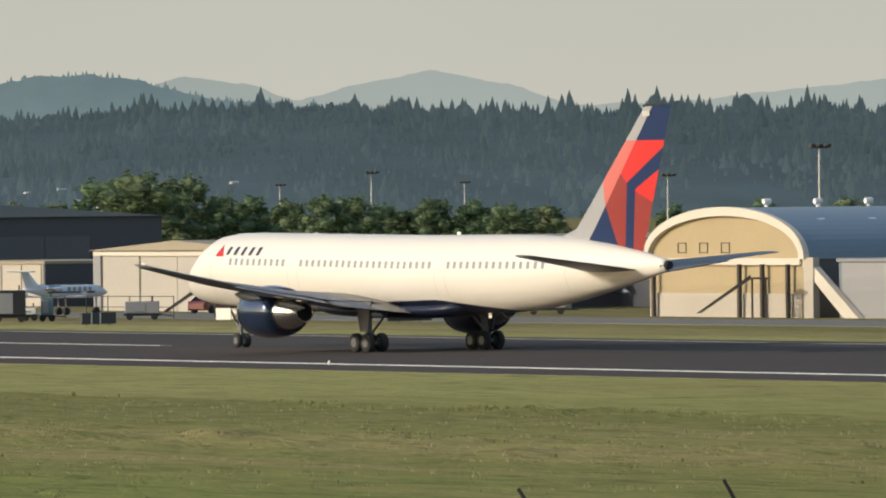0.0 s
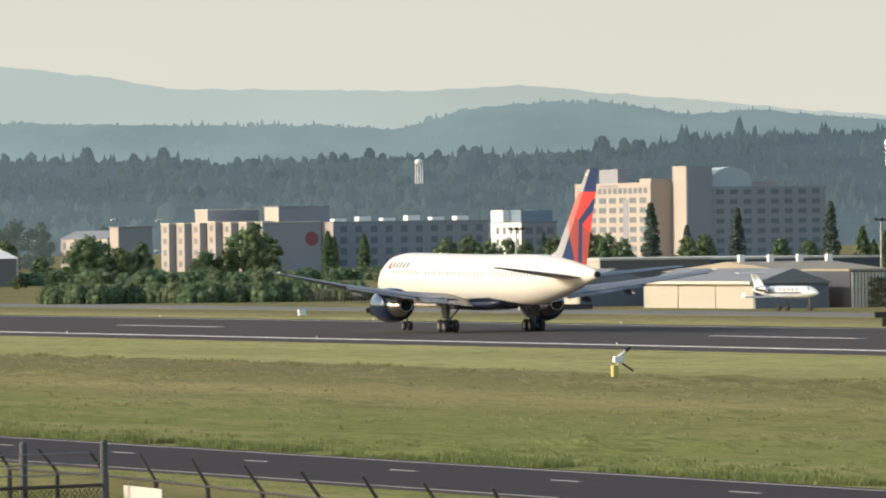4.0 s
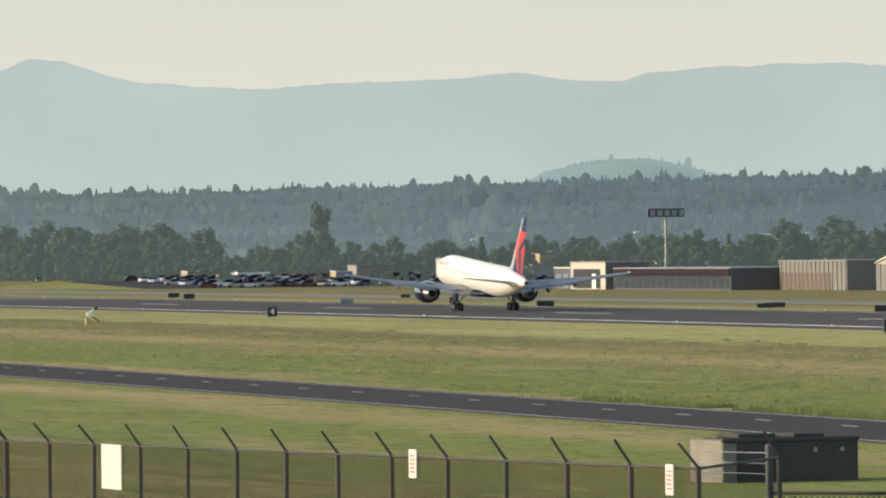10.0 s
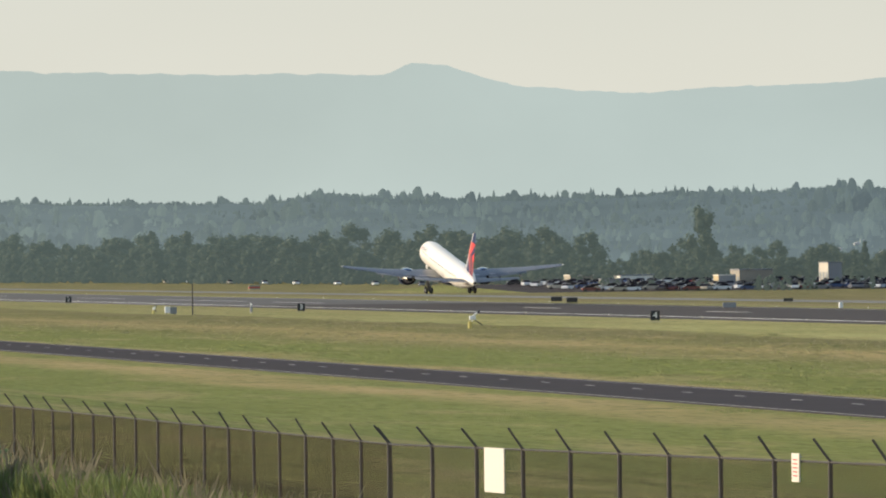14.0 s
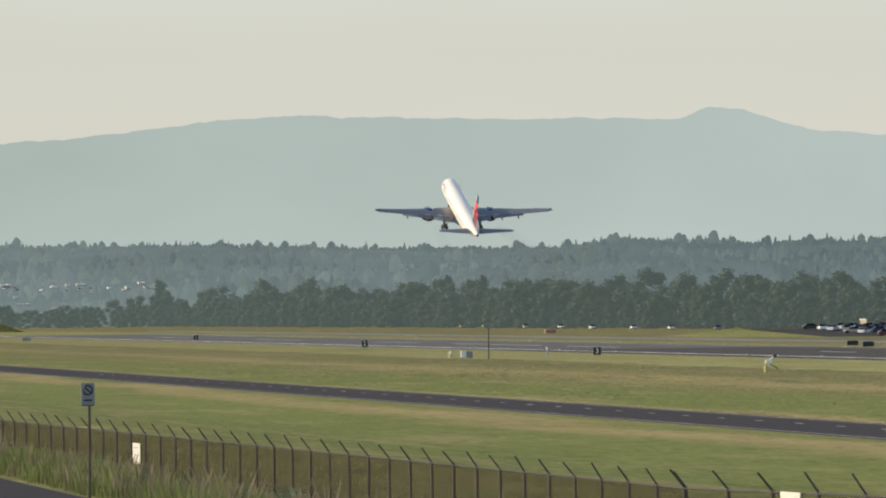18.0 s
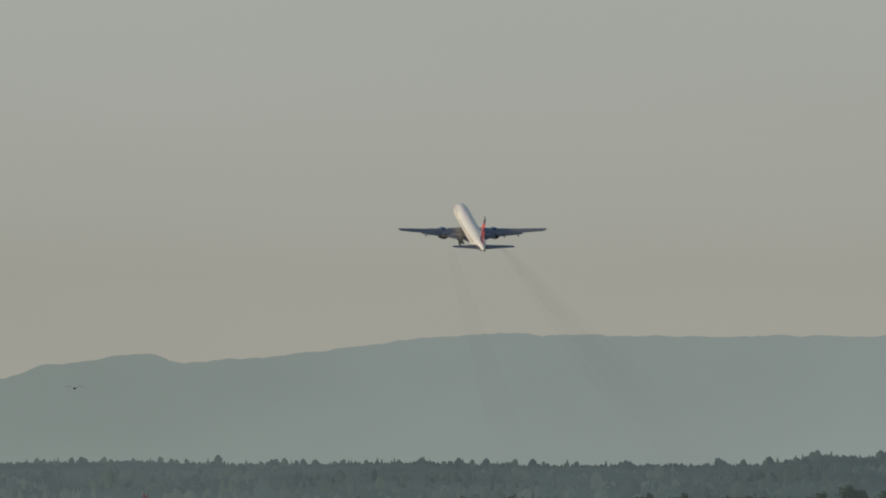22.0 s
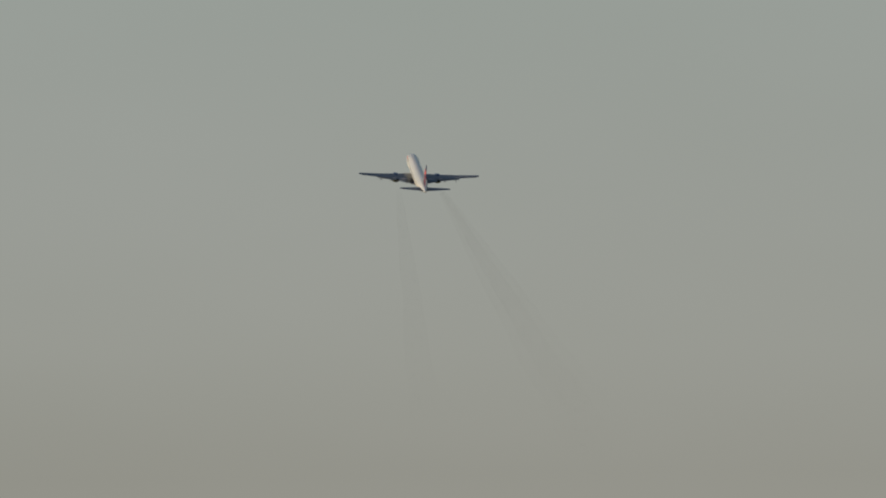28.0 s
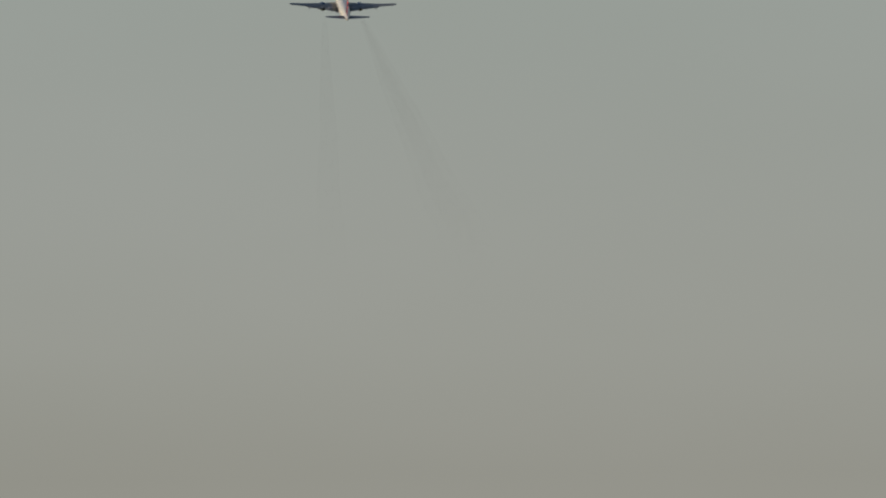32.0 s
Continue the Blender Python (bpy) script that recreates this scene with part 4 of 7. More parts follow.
for k in range(44):
    plant("bush", bearing(17.85 + k * 0.05, trng.uniform(985, 1000)), trng.uniform(2.7, 3.3), 0.8)
for az, d, h in ((19.8, 1500, 8.5), (19.84, 1510, 7.5), (20.05, 1520, 8.0)):
    plant("tall", bearing(az, d), h, 1.0)

for o in [o for row in TREES.values() for o in row if o.name not in USED]:
    for c in list(o.children):
        bpy.data.objects.remove(c)
    bpy.data.objects.remove(o)


# ---- wooded slopes ----
def woods(name, prof, d, depth, n, h0, h1, q0, material, label, seed, foot=-8.0, jit=0.0):
    """Far trees scattered over a ridge, each a ragged cone or crown."""
    rng = random.Random(seed)
    vs, fs = [], []
    a0, a1 = prof[0][0], prof[-1][0]
    pa, pe = [p[0] for p in prof], [p[1] for p in prof]
    for k in range(n):
        az = rng.uniform(max(a0, 2.5), min(a1, 37.5))
        q = 1.0 if k % 3 == 0 else rng.uniform(q0, 1.0)
        top = EYE + d * math.tan(radians(np.interp(az, pa, pe)))
        p = bearing(az, d - depth * (1 - q) + rng.uniform(-4, 4), foot + (top - foot) * q ** 0.8 - 1.0)
        pick = rng.random()
        h = rng.uniform(h0, h1) * (1.0 if pick < 0.9 else 1.35) * np.interp(az, [4, 12, 25, 33], [0.5, 0.7, 0.95, 1.35] if q > 0.85 else [0.9, 0.9, 1.0, 1.2]) * (0.62 + 0.95 * abs(noise.noise((az * 5, q * 3, seed))) + 0.5 * max(0.0, noise.noise((az * 1.7, q, seed + 9))))
        p.z -= h * (0.35 if pick < 0.9 else 0.1)
        pointed = rng.random() < (0.62 if az < 22 else 0.86)
        h *= 1.0 if pointed or az < 22 else 0.7
        m = 6
        k0 = len(vs)
        prof_r = ((0.0, 0.15), (0.25, 0.22), (0.5, 0.15), (0.75, 0.075)) if pointed else ((0.0, 0.2), (0.35, 0.36), (0.7, 0.33), (0.92, 0.16))
        for zf, rf in prof_r:
            for j in range(m):
                a = math.tau * (j + 0.5 * rng.random()) / m
                r = h * rf * rng.uniform(0.65, 1.25)
                vs.append(p + Vector((r * math.cos(a), r * math.sin(a), h * zf * rng.uniform(0.95, 1.05))))
        vs.append(p + Vector((0, 0, h)))
        for t in range(3):
            for j in range(m):
                fs.append((k0 + t * m + j, k0 + t * m + (j + 1) % m, k0 + (t + 1) * m + (j + 1) % m, k0 + (t + 1) * m + j))
        for j in range(m):
            fs.append((k0 + 3 * m + j, k0 + 3 * m + (j + 1) % m, k0 + 4 * m))
    return stuff(name, vs, fs, material, label, "woods")


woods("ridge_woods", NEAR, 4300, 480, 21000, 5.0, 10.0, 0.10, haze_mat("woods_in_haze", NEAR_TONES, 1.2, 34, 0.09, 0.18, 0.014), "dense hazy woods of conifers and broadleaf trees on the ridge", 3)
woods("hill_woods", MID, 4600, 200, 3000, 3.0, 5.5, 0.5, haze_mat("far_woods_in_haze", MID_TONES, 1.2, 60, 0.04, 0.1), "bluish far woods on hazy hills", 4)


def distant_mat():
    """Distant leaves with evening haze painted in as emission, which brightens with distance."""
    m = leaf_mat("distant_hazed_leaves", (0.022, 0.030, 0.017), 0.12)
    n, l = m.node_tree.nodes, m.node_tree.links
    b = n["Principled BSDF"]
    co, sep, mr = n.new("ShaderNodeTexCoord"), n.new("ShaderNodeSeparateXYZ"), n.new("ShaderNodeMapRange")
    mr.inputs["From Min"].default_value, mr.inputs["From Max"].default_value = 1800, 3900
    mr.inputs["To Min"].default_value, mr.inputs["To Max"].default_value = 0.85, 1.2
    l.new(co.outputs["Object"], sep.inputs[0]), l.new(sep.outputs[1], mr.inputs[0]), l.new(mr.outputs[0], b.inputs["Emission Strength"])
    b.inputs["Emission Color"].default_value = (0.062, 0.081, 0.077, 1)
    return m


def crown_shape(rng, tall):
    """One far crown, one metre tall, leafy to the ground."""
    vs, fs = [], []
    blobs = []
    for k in range(13):
        z = 0.1 + 0.78 * k / 12
        rr = (0.30 if not tall else 0.1) * math.sin(math.pi * (0.2 + 0.75 * z)) * rng.uniform(0.6, 1.1)
        a = k * 2.4 + rng.uniform(-.5, .5)
        blobs.append((Vector((rr * math.cos(a), rr * math.sin(a), z)), rng.uniform(0.1, 0.16) * (0.7 if tall else 1)))
    for p, r in blobs:
        core(vs, fs, p, r * 0.78, rng)
        for _ in range(34):
            d = Vector((rng.gauss(0, 1), rng.gauss(0, 1), rng.gauss(0, 0.9))).normalized()
            clump(vs, fs, p + d * r * rng.uniform(0.72, 1.1), rng.uniform(0.016, 0.034), rng, 0.8, 2)
    return np.array([tuple(v) for v in vs]), fs


def distant_woods():
    rng = random.Random(21)
    shapes = [crown_shape(rng, k > 4) for k in range(6)]
    cv, cf = [], []
    for k in range(200):
        z = rng.random() ** 1.4
        a, r = rng.uniform(0, math.tau), 0.22 * (1 - z) * rng.uniform(0.6, 1.1)
        clump(cv, cf, Vector((r * math.cos(a), r * math.sin(a), z)), rng.uniform(0.025, 0.05), rng, 1.0, 2)
    cone = (np.array([tuple(v) for v in cv]), cf)
    spots = []

    def edge(n, y0, y1, o0, o1, h0, h1):
        for k in range(n):
            y = y0 + (y1 - y0) * (k + rng.random()) / n
            hh = rng.uniform(h0, h1) * (0.85 + 0.35 * noise.noise((y * 0.012, o0, 1)))
            spots.append((415 - 0.028 * (y - 2380) + rng.uniform(o0, o1), y, hh, rng.uniform(0.9, 1.4)))

    edge(150, 2320, 3880, 0, 24, 9, 17)
    edge(110, 2330, 3880, 20, 75, 15, 22)
    edge(40, 2320, 3600, -4, 8, 3.5, 8)
    edge(80, 1930, 2360, 0, 60, 7, 12)
    edge(90, 1900, 2500, 70, 240, 9, 15)
    for k in range(60):
        p = bearing(rng.uniform(10.6, 15.0), rng.uniform(1915, 2000))
        spots.append((p.x, p.y, rng.uniform(4, 8), rng.uniform(1.0, 1.6)))
    for k in range(26):
        p = bearing(rng.uniform(10.9, 14.5), rng.uniform(1800, 1880))
        spots.append((p.x, p.y, rng.uniform(2, 4.5), rng.uniform(1.0, 1.6)))
    for k in range(44):
        p = bearing(14.0 + k * 0.085, rng.uniform(1720, 1950))
        spots.append((p.x, p.y, rng.uniform(8, 12.5), rng.uniform(0.9, 1.3)))
    for k in range(22):
        p = bearing(rng.uniform(11.8, 15.2), rng.uniform(1800, 1920))
        spots.append((p.x, p.y, rng.uniform(7, 11), -rng.uniform(0.8, 1.1)))
    for k in range(40):
        az, d = rng.uniform(4.2, 6.5), rng.uniform(3600, 3900)
        p = bearing(az, d)
        spots.append((p.x, p.y, rng.uniform(6, 12), rng.uniform(1.1, 1.8)))
    spots.append((433, 2090, 21, 0.62))
    allv, allf, base = [], [], 0
    for x, y, h, w in spots:
        v, f = cone if w < 0 else shapes[rng.randrange(6) if (x, y) != (433, 2090) else 0]
        w = abs(w)
        a = rng.uniform(0, math.tau)
        c, s = math.cos(a), math.sin(a)
        q = np.stack([(v[:, 0] * c - v[:, 1] * s) * h * w + x, (v[:, 0] * s + v[:, 1] * c) * h * w + y, v[:, 2] * h - 0.3], 1)
        allv.append(q)
        allf += [tuple(i + base for i in g) for g in f]
        base += len(v)
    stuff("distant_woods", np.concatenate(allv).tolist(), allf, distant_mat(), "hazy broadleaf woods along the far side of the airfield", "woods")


distant_woods()


def far_houses():
    rng = random.Random(8)
    vs, fs = [], []
    pa, pe = [p[0] for p in NEAR], [p[1] for p in NEAR]
    for k in range(220):
        az = rng.choice([rng.uniform(3, 9), rng.uniform(12.5, 20), rng.uniform(22, 31)])
        q = rng.uniform(0.06, 0.34)
        d = 4300 - 480 * (1 - q) - 6
        top = EYE + 4300 * math.tan(radians(np.interp(az, pa, pe)))
        c = bearing(az, d, -8 + (top + 8) * q ** 0.8 + 1.6)
        w, t, h = rng.uniform(3, 8), rng.uniform(3, 5), rng.uniform(1.5, 3.0)
        k0 = len(vs)
        for x, y, z in ((-w, -t, 0), (w, -t, 0), (w, t, 0), (-w, t, 0), (-w, -t, h), (w, -t, h), (w, t, h), (-w, t, h), (-w, 0, h * 1.7), (w, 0, h * 1.7)):
            vs.append(c + Vector((x, y, z)) * 0.3)
        fs += [tuple(k0 + i for i in f) for f in ((0, 1, 5, 4), (1, 2, 6, 9, 5), (2, 3, 7, 6), (3, 0, 4, 8, 7), (4, 5, 9, 8), (6, 7, 8, 9))]
    for _ in range(26):
        az, w = rng.uniform(4.5, 5.9), rng.choice([0.4, 0.6, 0.9, 1.6])
        c = bearing(az, 3800, 19.0 + rng.uniform(-2.2, 0.9))
        k0 = len(vs)
        for x, y, z in ((-w, -4, -0.4), (w, -4, -0.4), (w, 4, -0.4), (-w, 4, -0.4), (-w, -4, 0.1), (w, -4, 0.1), (w, 4, 0.6), (-w, 4, 0.6)):
            vs.append(c + Vector((x, y, z)))
        fs += [tuple(k0 + i for i in f) for f in ((0, 1, 5, 4), (1, 2, 6, 5), (2, 3, 7, 6), (3, 0, 4, 7), (4, 5, 6, 7))]
    return stuff("far_houses", vs, fs, mat("house_walls", (0.42, 0.41, 0.39), 0.6, vary=0.3), "small pale houses scattered among far woods", "houses")


far_houses()


# ---- airfield signs and lights ----
M["black"] = mat("sign_black", (0.012, 0.013, 0.016), 0.5, vary=0.2)
M["signwhite"] = mat("sign_white", (0.78, 0.76, 0.70), 0.55, vary=0.08)
M["yellow"] = mat("marker_yellow", (0.48, 0.40, 0.12), 0.6, vary=0.15)
M["redpaint"] = mat("red_paint", (0.50, 0.035, 0.03), 0.5, vary=0.12)
M["steel"] = mat("galvanised_steel", (0.30, 0.30, 0.29), 0.45, metal=0.6, vary=0.2)
M["darksteel"] = mat("weathered_post", (0.05, 0.041, 0.032), 0.75, metal=0.0, vary=0.3)
M["galv"] = mat("dull_galvanised_post", (0.075, 0.075, 0.072), 0.7, vary=0.2)
M["concrete"] = mat("stained_concrete", (0.27, 0.24, 0.19), 0.9, vary=0.35, scale=1.2, bump=0.4)
M["sunlit_concrete"] = mat("sunlit_stained_concrete", (0.09, 0.08, 0.065), 0.95, vary=0.6, scale=3.0, bump=0.5, tint=(0.26, 0.23, 0.18), spec=0.1)
M["board"] = mat("sun_faded_board", (0.60, 0.54, 0.44), 0.7, vary=0.08, scale=2)
M["stain"] = mat("weathered_dark_concrete", (0.06, 0.056, 0.05), 0.9, vary=0.6, scale=3.0, bump=0.4)
M["soot"] = mat("blackened_concrete", (0.030, 0.028, 0.025), 0.95, vary=0.6, scale=2.2, bump=0.4, tint=(0.085, 0.078, 0.068), spec=0.05)
M["grey"] = mat("grey_paint", (0.25, 0.25, 0.25), 0.6, vary=0.15)


def glyph(text, size, material, parent, m, label=""):
    """Raised characters in the built-in font."""
    cu = bpy.data.curves.new("glyph", "FONT")
    cu.body, cu.size, cu.align_x, cu.align_y, cu.extrude = text, size, "CENTER", "CENTER", 0.006
    tmp = bpy.data.objects.new("glyph", cu)
    me = bpy.data.meshes.new_from_object(tmp)
    bpy.data.objects.remove(tmp)
    me.materials.append(material)
    o = new("numeral", me)
    o.parent, o.matrix_basis = parent, m
    if label:
        o["label"] = label
    return o


def distance_sign(num, x, y, size=1.15):
    """A runway distance sign; it stands square to the runway."""
    yaw = -math.degrees(math.atan2(x, y)) * 0.25
    e = empty("distance_sign", pose(x, y, 0, 0, 0, yaw), "black runway distance sign with a white numeral " + num, "sign", "runway distance signs")
    part("panel", box(-size / 2, size / 2, -0.12, 0.12, 0.2, 0.2 + size, 0.02), M["black"], e, "black sign panel")
    for sx in (-0.35, 0.35):
        part("leg", rod((sx * size, 0, -0.1), (sx * size, 0, 0.25), 0.04), M["darksteel"], e)
    part("base", box(-0.65 * size, 0.65 * size, -0.35, 0.35, -0.05, 0.05, 0.01), M["concrete"], e)
    glyph(num, size * 1.0, M["signwhite"], e, pose(0, -0.128, 0.2 + size * 0.5, 90, 0, 0), "white numeral")
    return e


for num, x, y in (("1", 218.0, 2034), ("2", 201.0, 1571), ("3", 192.5, 1228), ("4", 193.9, 964), ("5", 195.7, 697.5), ("6", 190.0, 412)):
    distance_sign(num, x, y)


def guidance_sign(x, y, w, h, face, label, yaw=0):
    e = empty("taxiway_sign", pose(x, y, 0, 0, 0, yaw), label, "sign", "taxiway signs")
    part("cabinet", box(-w / 2, w / 2, -0.12, 0.12, 0.12, 0.12 + h, 0.02), face, e)
    for k in range(max(2, int(w / 1.2))):
        xx = -w / 2 + w * (k + 0.5) / max(2, int(w / 1.2))
        part("leg", rod((xx, 0, -0.1), (xx, 0, 0.15), 0.04), M["darksteel"], e)
    return e


BACK = "dark back of a taxiway guidance sign on the grass"
for x, y, w, h in ((289, 460, 3.4, 0.62), (262, 541, 2.0, 0.72), (286, 586, 2.0, 0.5), (262, 596, 2.0, 0.7), (302, 777, 1.7, 0.55), (303, 768, 3.2, 0.55), (300, 781, 1.7, 0.5), (274, 748, 0.9, 0.6), (282, 770, 1.7, 0.5), (269, 1013, 2.7, 0.6), (266, 1006, 2.3, 0.55), (259, 926, 2.1, 0.75), (262, 1374, 1.9, 0.85), (251, 1192, 2.0, 0.75), (268, 1420, 2.0, 0.8), (256, 1085, 2.4, 0.75), (290, 1330, 1.6, 0.5), (312, 587, 1.8, 0.35), (287, 655, 1.8, 0.5)):
    guidance_sign(x, y, w, h, M["black"] if y != 1192 else M["grey"], BACK)
for x, y, w, h in ((269, 755, 1.15, 0.62), (275, 905, 0.8, 0.62), (260, 1157, 0.7, 0.75), (300, 786, 1.0, 0.62), (312, 690, 0.9, 0.6), (281, 930, 0.6, 0.6)):
    guidance_sign(x, y, w, h, M["signwhite"] if h > 0.7 or x in (269, 275) else M["concrete"], "pale lit taxiway sign on the grass", 35)
# long banded block by the taxiway
e = guidance_sign(272.2, 472, 3.9, 0.75, M["black"], "long dark sign cabinet with two pale bars", 25)
for k in (-0.9, 0.1):
    part("bar", box(k - 0.06, k + 0.06, -0.13, -0.125, 0.15, 0.85), M["signwhite"], e)


def approach_light(x, y, s=1.0, yaw=0):
    """A yellow-footed lamp box with a tilted head, beside the runway."""
    e = empty("wind_sensor", pose(x, y, 0, 0, 0, yaw), "white sensor head on a yellow foot beside the runway", "airfield light", "airfield instruments")
    part("foot", box(-0.3 * s, 0.02 * s, -0.2 * s, 0.2 * s, -0.05, 0.62 * s, 0.02), M["yellow"], e, "yellow box foot")
    part("mast", rod((0, 0, 0.5 * s), (0.1 * s, 0, 1.0 * s), 0.05 * s), M["signwhite"], e)
    part("head", box(-0.2 * s, 0.35 * s, -0.16 * s, 0.16 * s, 0.78 * s, 1.12 * s, 0.03), M["signwhite"], e)
    part("arm", rod((0.1 * s, 0, 1.1 * s), (0.72 * s, 0, 1.55 * s), 0.09 * s, 0.05 * s), M["signwhite"], e)
    part("lower_arm", rod((0.3 * s, 0, 0.72 * s), (0.95 * s, 0, 0.3 * s), 0.05 * s), M["darksteel"], e)
    part("cap", rod((0.5 * s, 0, 1.38 * s), (0.75 * s, 0, 1.6 * s), 0.1 * s), M["black"], e)
    return e


approach_light(166, 415)
approach_light(161.5, 907, 1.25)
approach_light(171, 1235, 0.8, 40)
for x, y, h in ((169.5, 1183, 4.6),):
    e = empty("airfield_mast", pose(x, y, 0), "thin dark mast with a small lamp on top", "mast")
    part("pole", rod((0, 0, -0.2), (0, 0, h), 0.11, 0.08), M["darksteel"], e)
    part("lamp", rod((-0.9, 0, h + 0.3), (-0.75, 0, h + 0.35), 0.12), M["signwhite"], e)
    part("arm", rod((0, 0, h - 0.1), (-0.85, 0, h + 0.3), 0.03), M["darksteel"], e)
e = empty("equipment_cabinet", pose(168.2, 1195, 0), "white and grey equipment cabinet beside the runway", "cabinet")
part("door", box(-1.1, -0.35, -0.4, 0.3, 0.3, 1.25, 0.03), M["signwhite"], e, "white cabinet door")
part("body", box(-0.34, 0.6, -0.4, 0.4, 0.2, 1.2, 0.03), M["grey"], e)
for k in (-0.9, 0.4):
    part("leg", rod((k, 0, -0.1), (k, 0, 0.35), 0.05), M["darksteel"], e)
e = empty("runway_marker_post", pose(185, 1229, 0), "slim grey instrument post on the grass", "post")
part("post", rod((0, 0, -0.1), (0, 0, 1.1), 0.2, 0.16), M["grey"], e)
part("head", rod((0, 0, 1.1), (0, 0, 1.5), 0.12, 0.05), M["signwhite"], e)
# small edge lights
e0 = None
for k in range(38):
    for x in (RUN - 24.6, RUN + 24.6):
        y = 280 + k * 61
        if e0 is None:
            e0 = empty("runway_edge_light", pose(x, y, 0), "small white runway edge light", "airfield light", "runway edge lights")
            part("stem", rod((0, 0, -0.05), (0, 0, 0.16), 0.03), M["yellow"], e0)
            part("globe", rod((0, 0, 0.16), (0, 0, 0.28), 0.06, 0.04, 10), M["signwhite"], e0)
        else:
            copy_thing(e0, pose(x, y, 0))
# red and white far markers
for x, y in ((332, 2204), (334, 2208)):
    e = empty("localiser_hut", pose(x, y, 0), "small red and white equipment hut", "hut", "localiser huts")
    part("walls", box(-0.75, 0.75, -0.7, 0.7, -0.1, 1.15, 0.02), M["concrete"], e)
    part("band", box(-0.78, 0.78, -0.73, 0.73, 0.4, 0.7), M["redpaint"], e, "red band")

# ---- perimeter fence ----
FENCE = [(22.2, 341, 4.10), (27.2, 246.5, 3.90), (30.6, 182.5, 3.76), (26.1, 155.8, 4.37), (29.7, 116.3, 4.70), (31.8, 119.6, 4.75)]
FENCE2 = [(39.4, 124.5, 4.3), (39.4, 119.6, 4.3), (38.0, 103.6, 4.3), (36.0, 84, 4.3)]
FENCE3 = [(50.7, 78.0, 4.3), (60.4, 80.0, 4.3)]


def chain_mat(name, wire):
    m = bpy.data.materials.new(name)
    m.use_nodes = True
    n, l = m.node_tree.nodes, m.node_tree.links
    b = n["Principled BSDF"]
    b.inputs["Base Color"].default_value = (0.034, 0.026, 0.017, 1)
    b.inputs["Roughness"].default_value, b.inputs["Metallic"].default_value = 0.8, 0.0
    b.inputs["Specular IOR Level"].default_value = 0.0
    uv, mp = n.new("ShaderNodeTexCoord"), n.new("ShaderNodeMapping")
    mp.inputs["Rotation"].default_value = (0, 0, radians(45))
    sep = n.new("ShaderNodeSeparateXYZ")
    l.new(uv.outputs["UV"], mp.inputs[0]), l.new(mp.outputs[0], sep.inputs[0])
    last = None
    for k in (0, 1):
        mul, fr, lt = n.new("ShaderNodeMath"), n.new("ShaderNodeMath"), n.new("ShaderNodeMath")
        mul.operation, fr.operation, lt.operation = "MULTIPLY", "FRACT", "LESS_THAN"
        mul.inputs[1].default_value, lt.inputs[1].default_value = 1 / 0.065, wire
        l.new(sep.outputs[k], mul.inputs[0]), l.new(mul.outputs[0], fr.inputs[0]), l.new(fr.outputs[0], lt.inputs[0])
        if last:
            mx = n.new("ShaderNodeMath")
            mx.operation = "MAXIMUM"
            l.new(last.outputs[0], mx.inputs[0]), l.new(lt.outputs[0], mx.inputs[1])
            last = mx
        else:
            last = lt
    l.new(last.outputs[0], b.inputs["Alpha"])
    return m


M["chain"] = chain_mat("chain_link", 0.15)
M["chain_brown"] = chain_mat("brown_chain_link", 0.24)
M["chain_rusty"] = chain_mat("rusty_chain_link", 0.40)


def fence(name, pts, label):
    e = empty(name, pose(0, 0, 0), label, "fence")
    post = arm = None
    for (xa, ya, za), (xb, yb, zb) in zip(pts, pts[1:]):
        L = math.hypot(xb - xa, yb - ya)
        n = max(1, round(L / 3.05))
        for k in range(n + (1 if (xb, yb, zb) == pts[-1] else 0)):
            q = k / n + (0.02 * min(1.0, k / 5) * (1 - k / n) if ya == 155.8 else 0.0)
            x, y, z = xa + (xb - xa) * q, ya + (yb - ya) * q, za + (zb - za) * q
            if k and ya > yb and abs(xb - xa) > 0.16 * (ya - yb) and L > 20:
                continue
            lean = trng.uniform(-1.2, 1.2)
            if post is None:
                post = part("post", rod((0, 0, -4.4), (0, 0, 0.0), 0.042, None, 8), M["darksteel"], e)
                post.matrix_basis = pose(x, y, z, lean, 0, 0)
                arm = part("barb_arm", rod((0, 0, -0.02), (-0.27, 0, 0.36), 0.026, 0.022, 6), M["darksteel"], e)
                arm.matrix_basis = pose(x, y, z)
            else:
                share("post", post, pose(x, y, z, lean, trng.uniform(-.6, .6), 0), e)
                share("barb_arm", arm, pose(x, y, z, 0, trng.uniform(-5, 5), trng.uniform(-12, 12)), e)
        part("top_rail", rod((xa, ya, za - 0.03), (xb, yb, zb - 0.03), 0.022, None, 6), M["darksteel"], e)
        me = bpy.data.meshes.new("chain_link")
        z0 = min(height(xa), height(xb)) - 0.2
        me.from_pydata([(xa, ya, z0), (xb, yb, z0), (xb, yb, zb - 0.03), (xa, ya, za - 0.03)], [], [(0, 1, 2, 3)])
        uvl = me.uv_layers.new()
        for i, uv in enumerate(((0, 0), (L, 0), (L, zb - z0), (0, za - z0))):
            uvl.data[i].uv = uv
        me.materials.append(M["chain_rusty"] if ya > 170 else M["chain_brown"] if ya > 130 else M["chain"])
        o = new("chain_link", me)
        o.parent = e
    return e


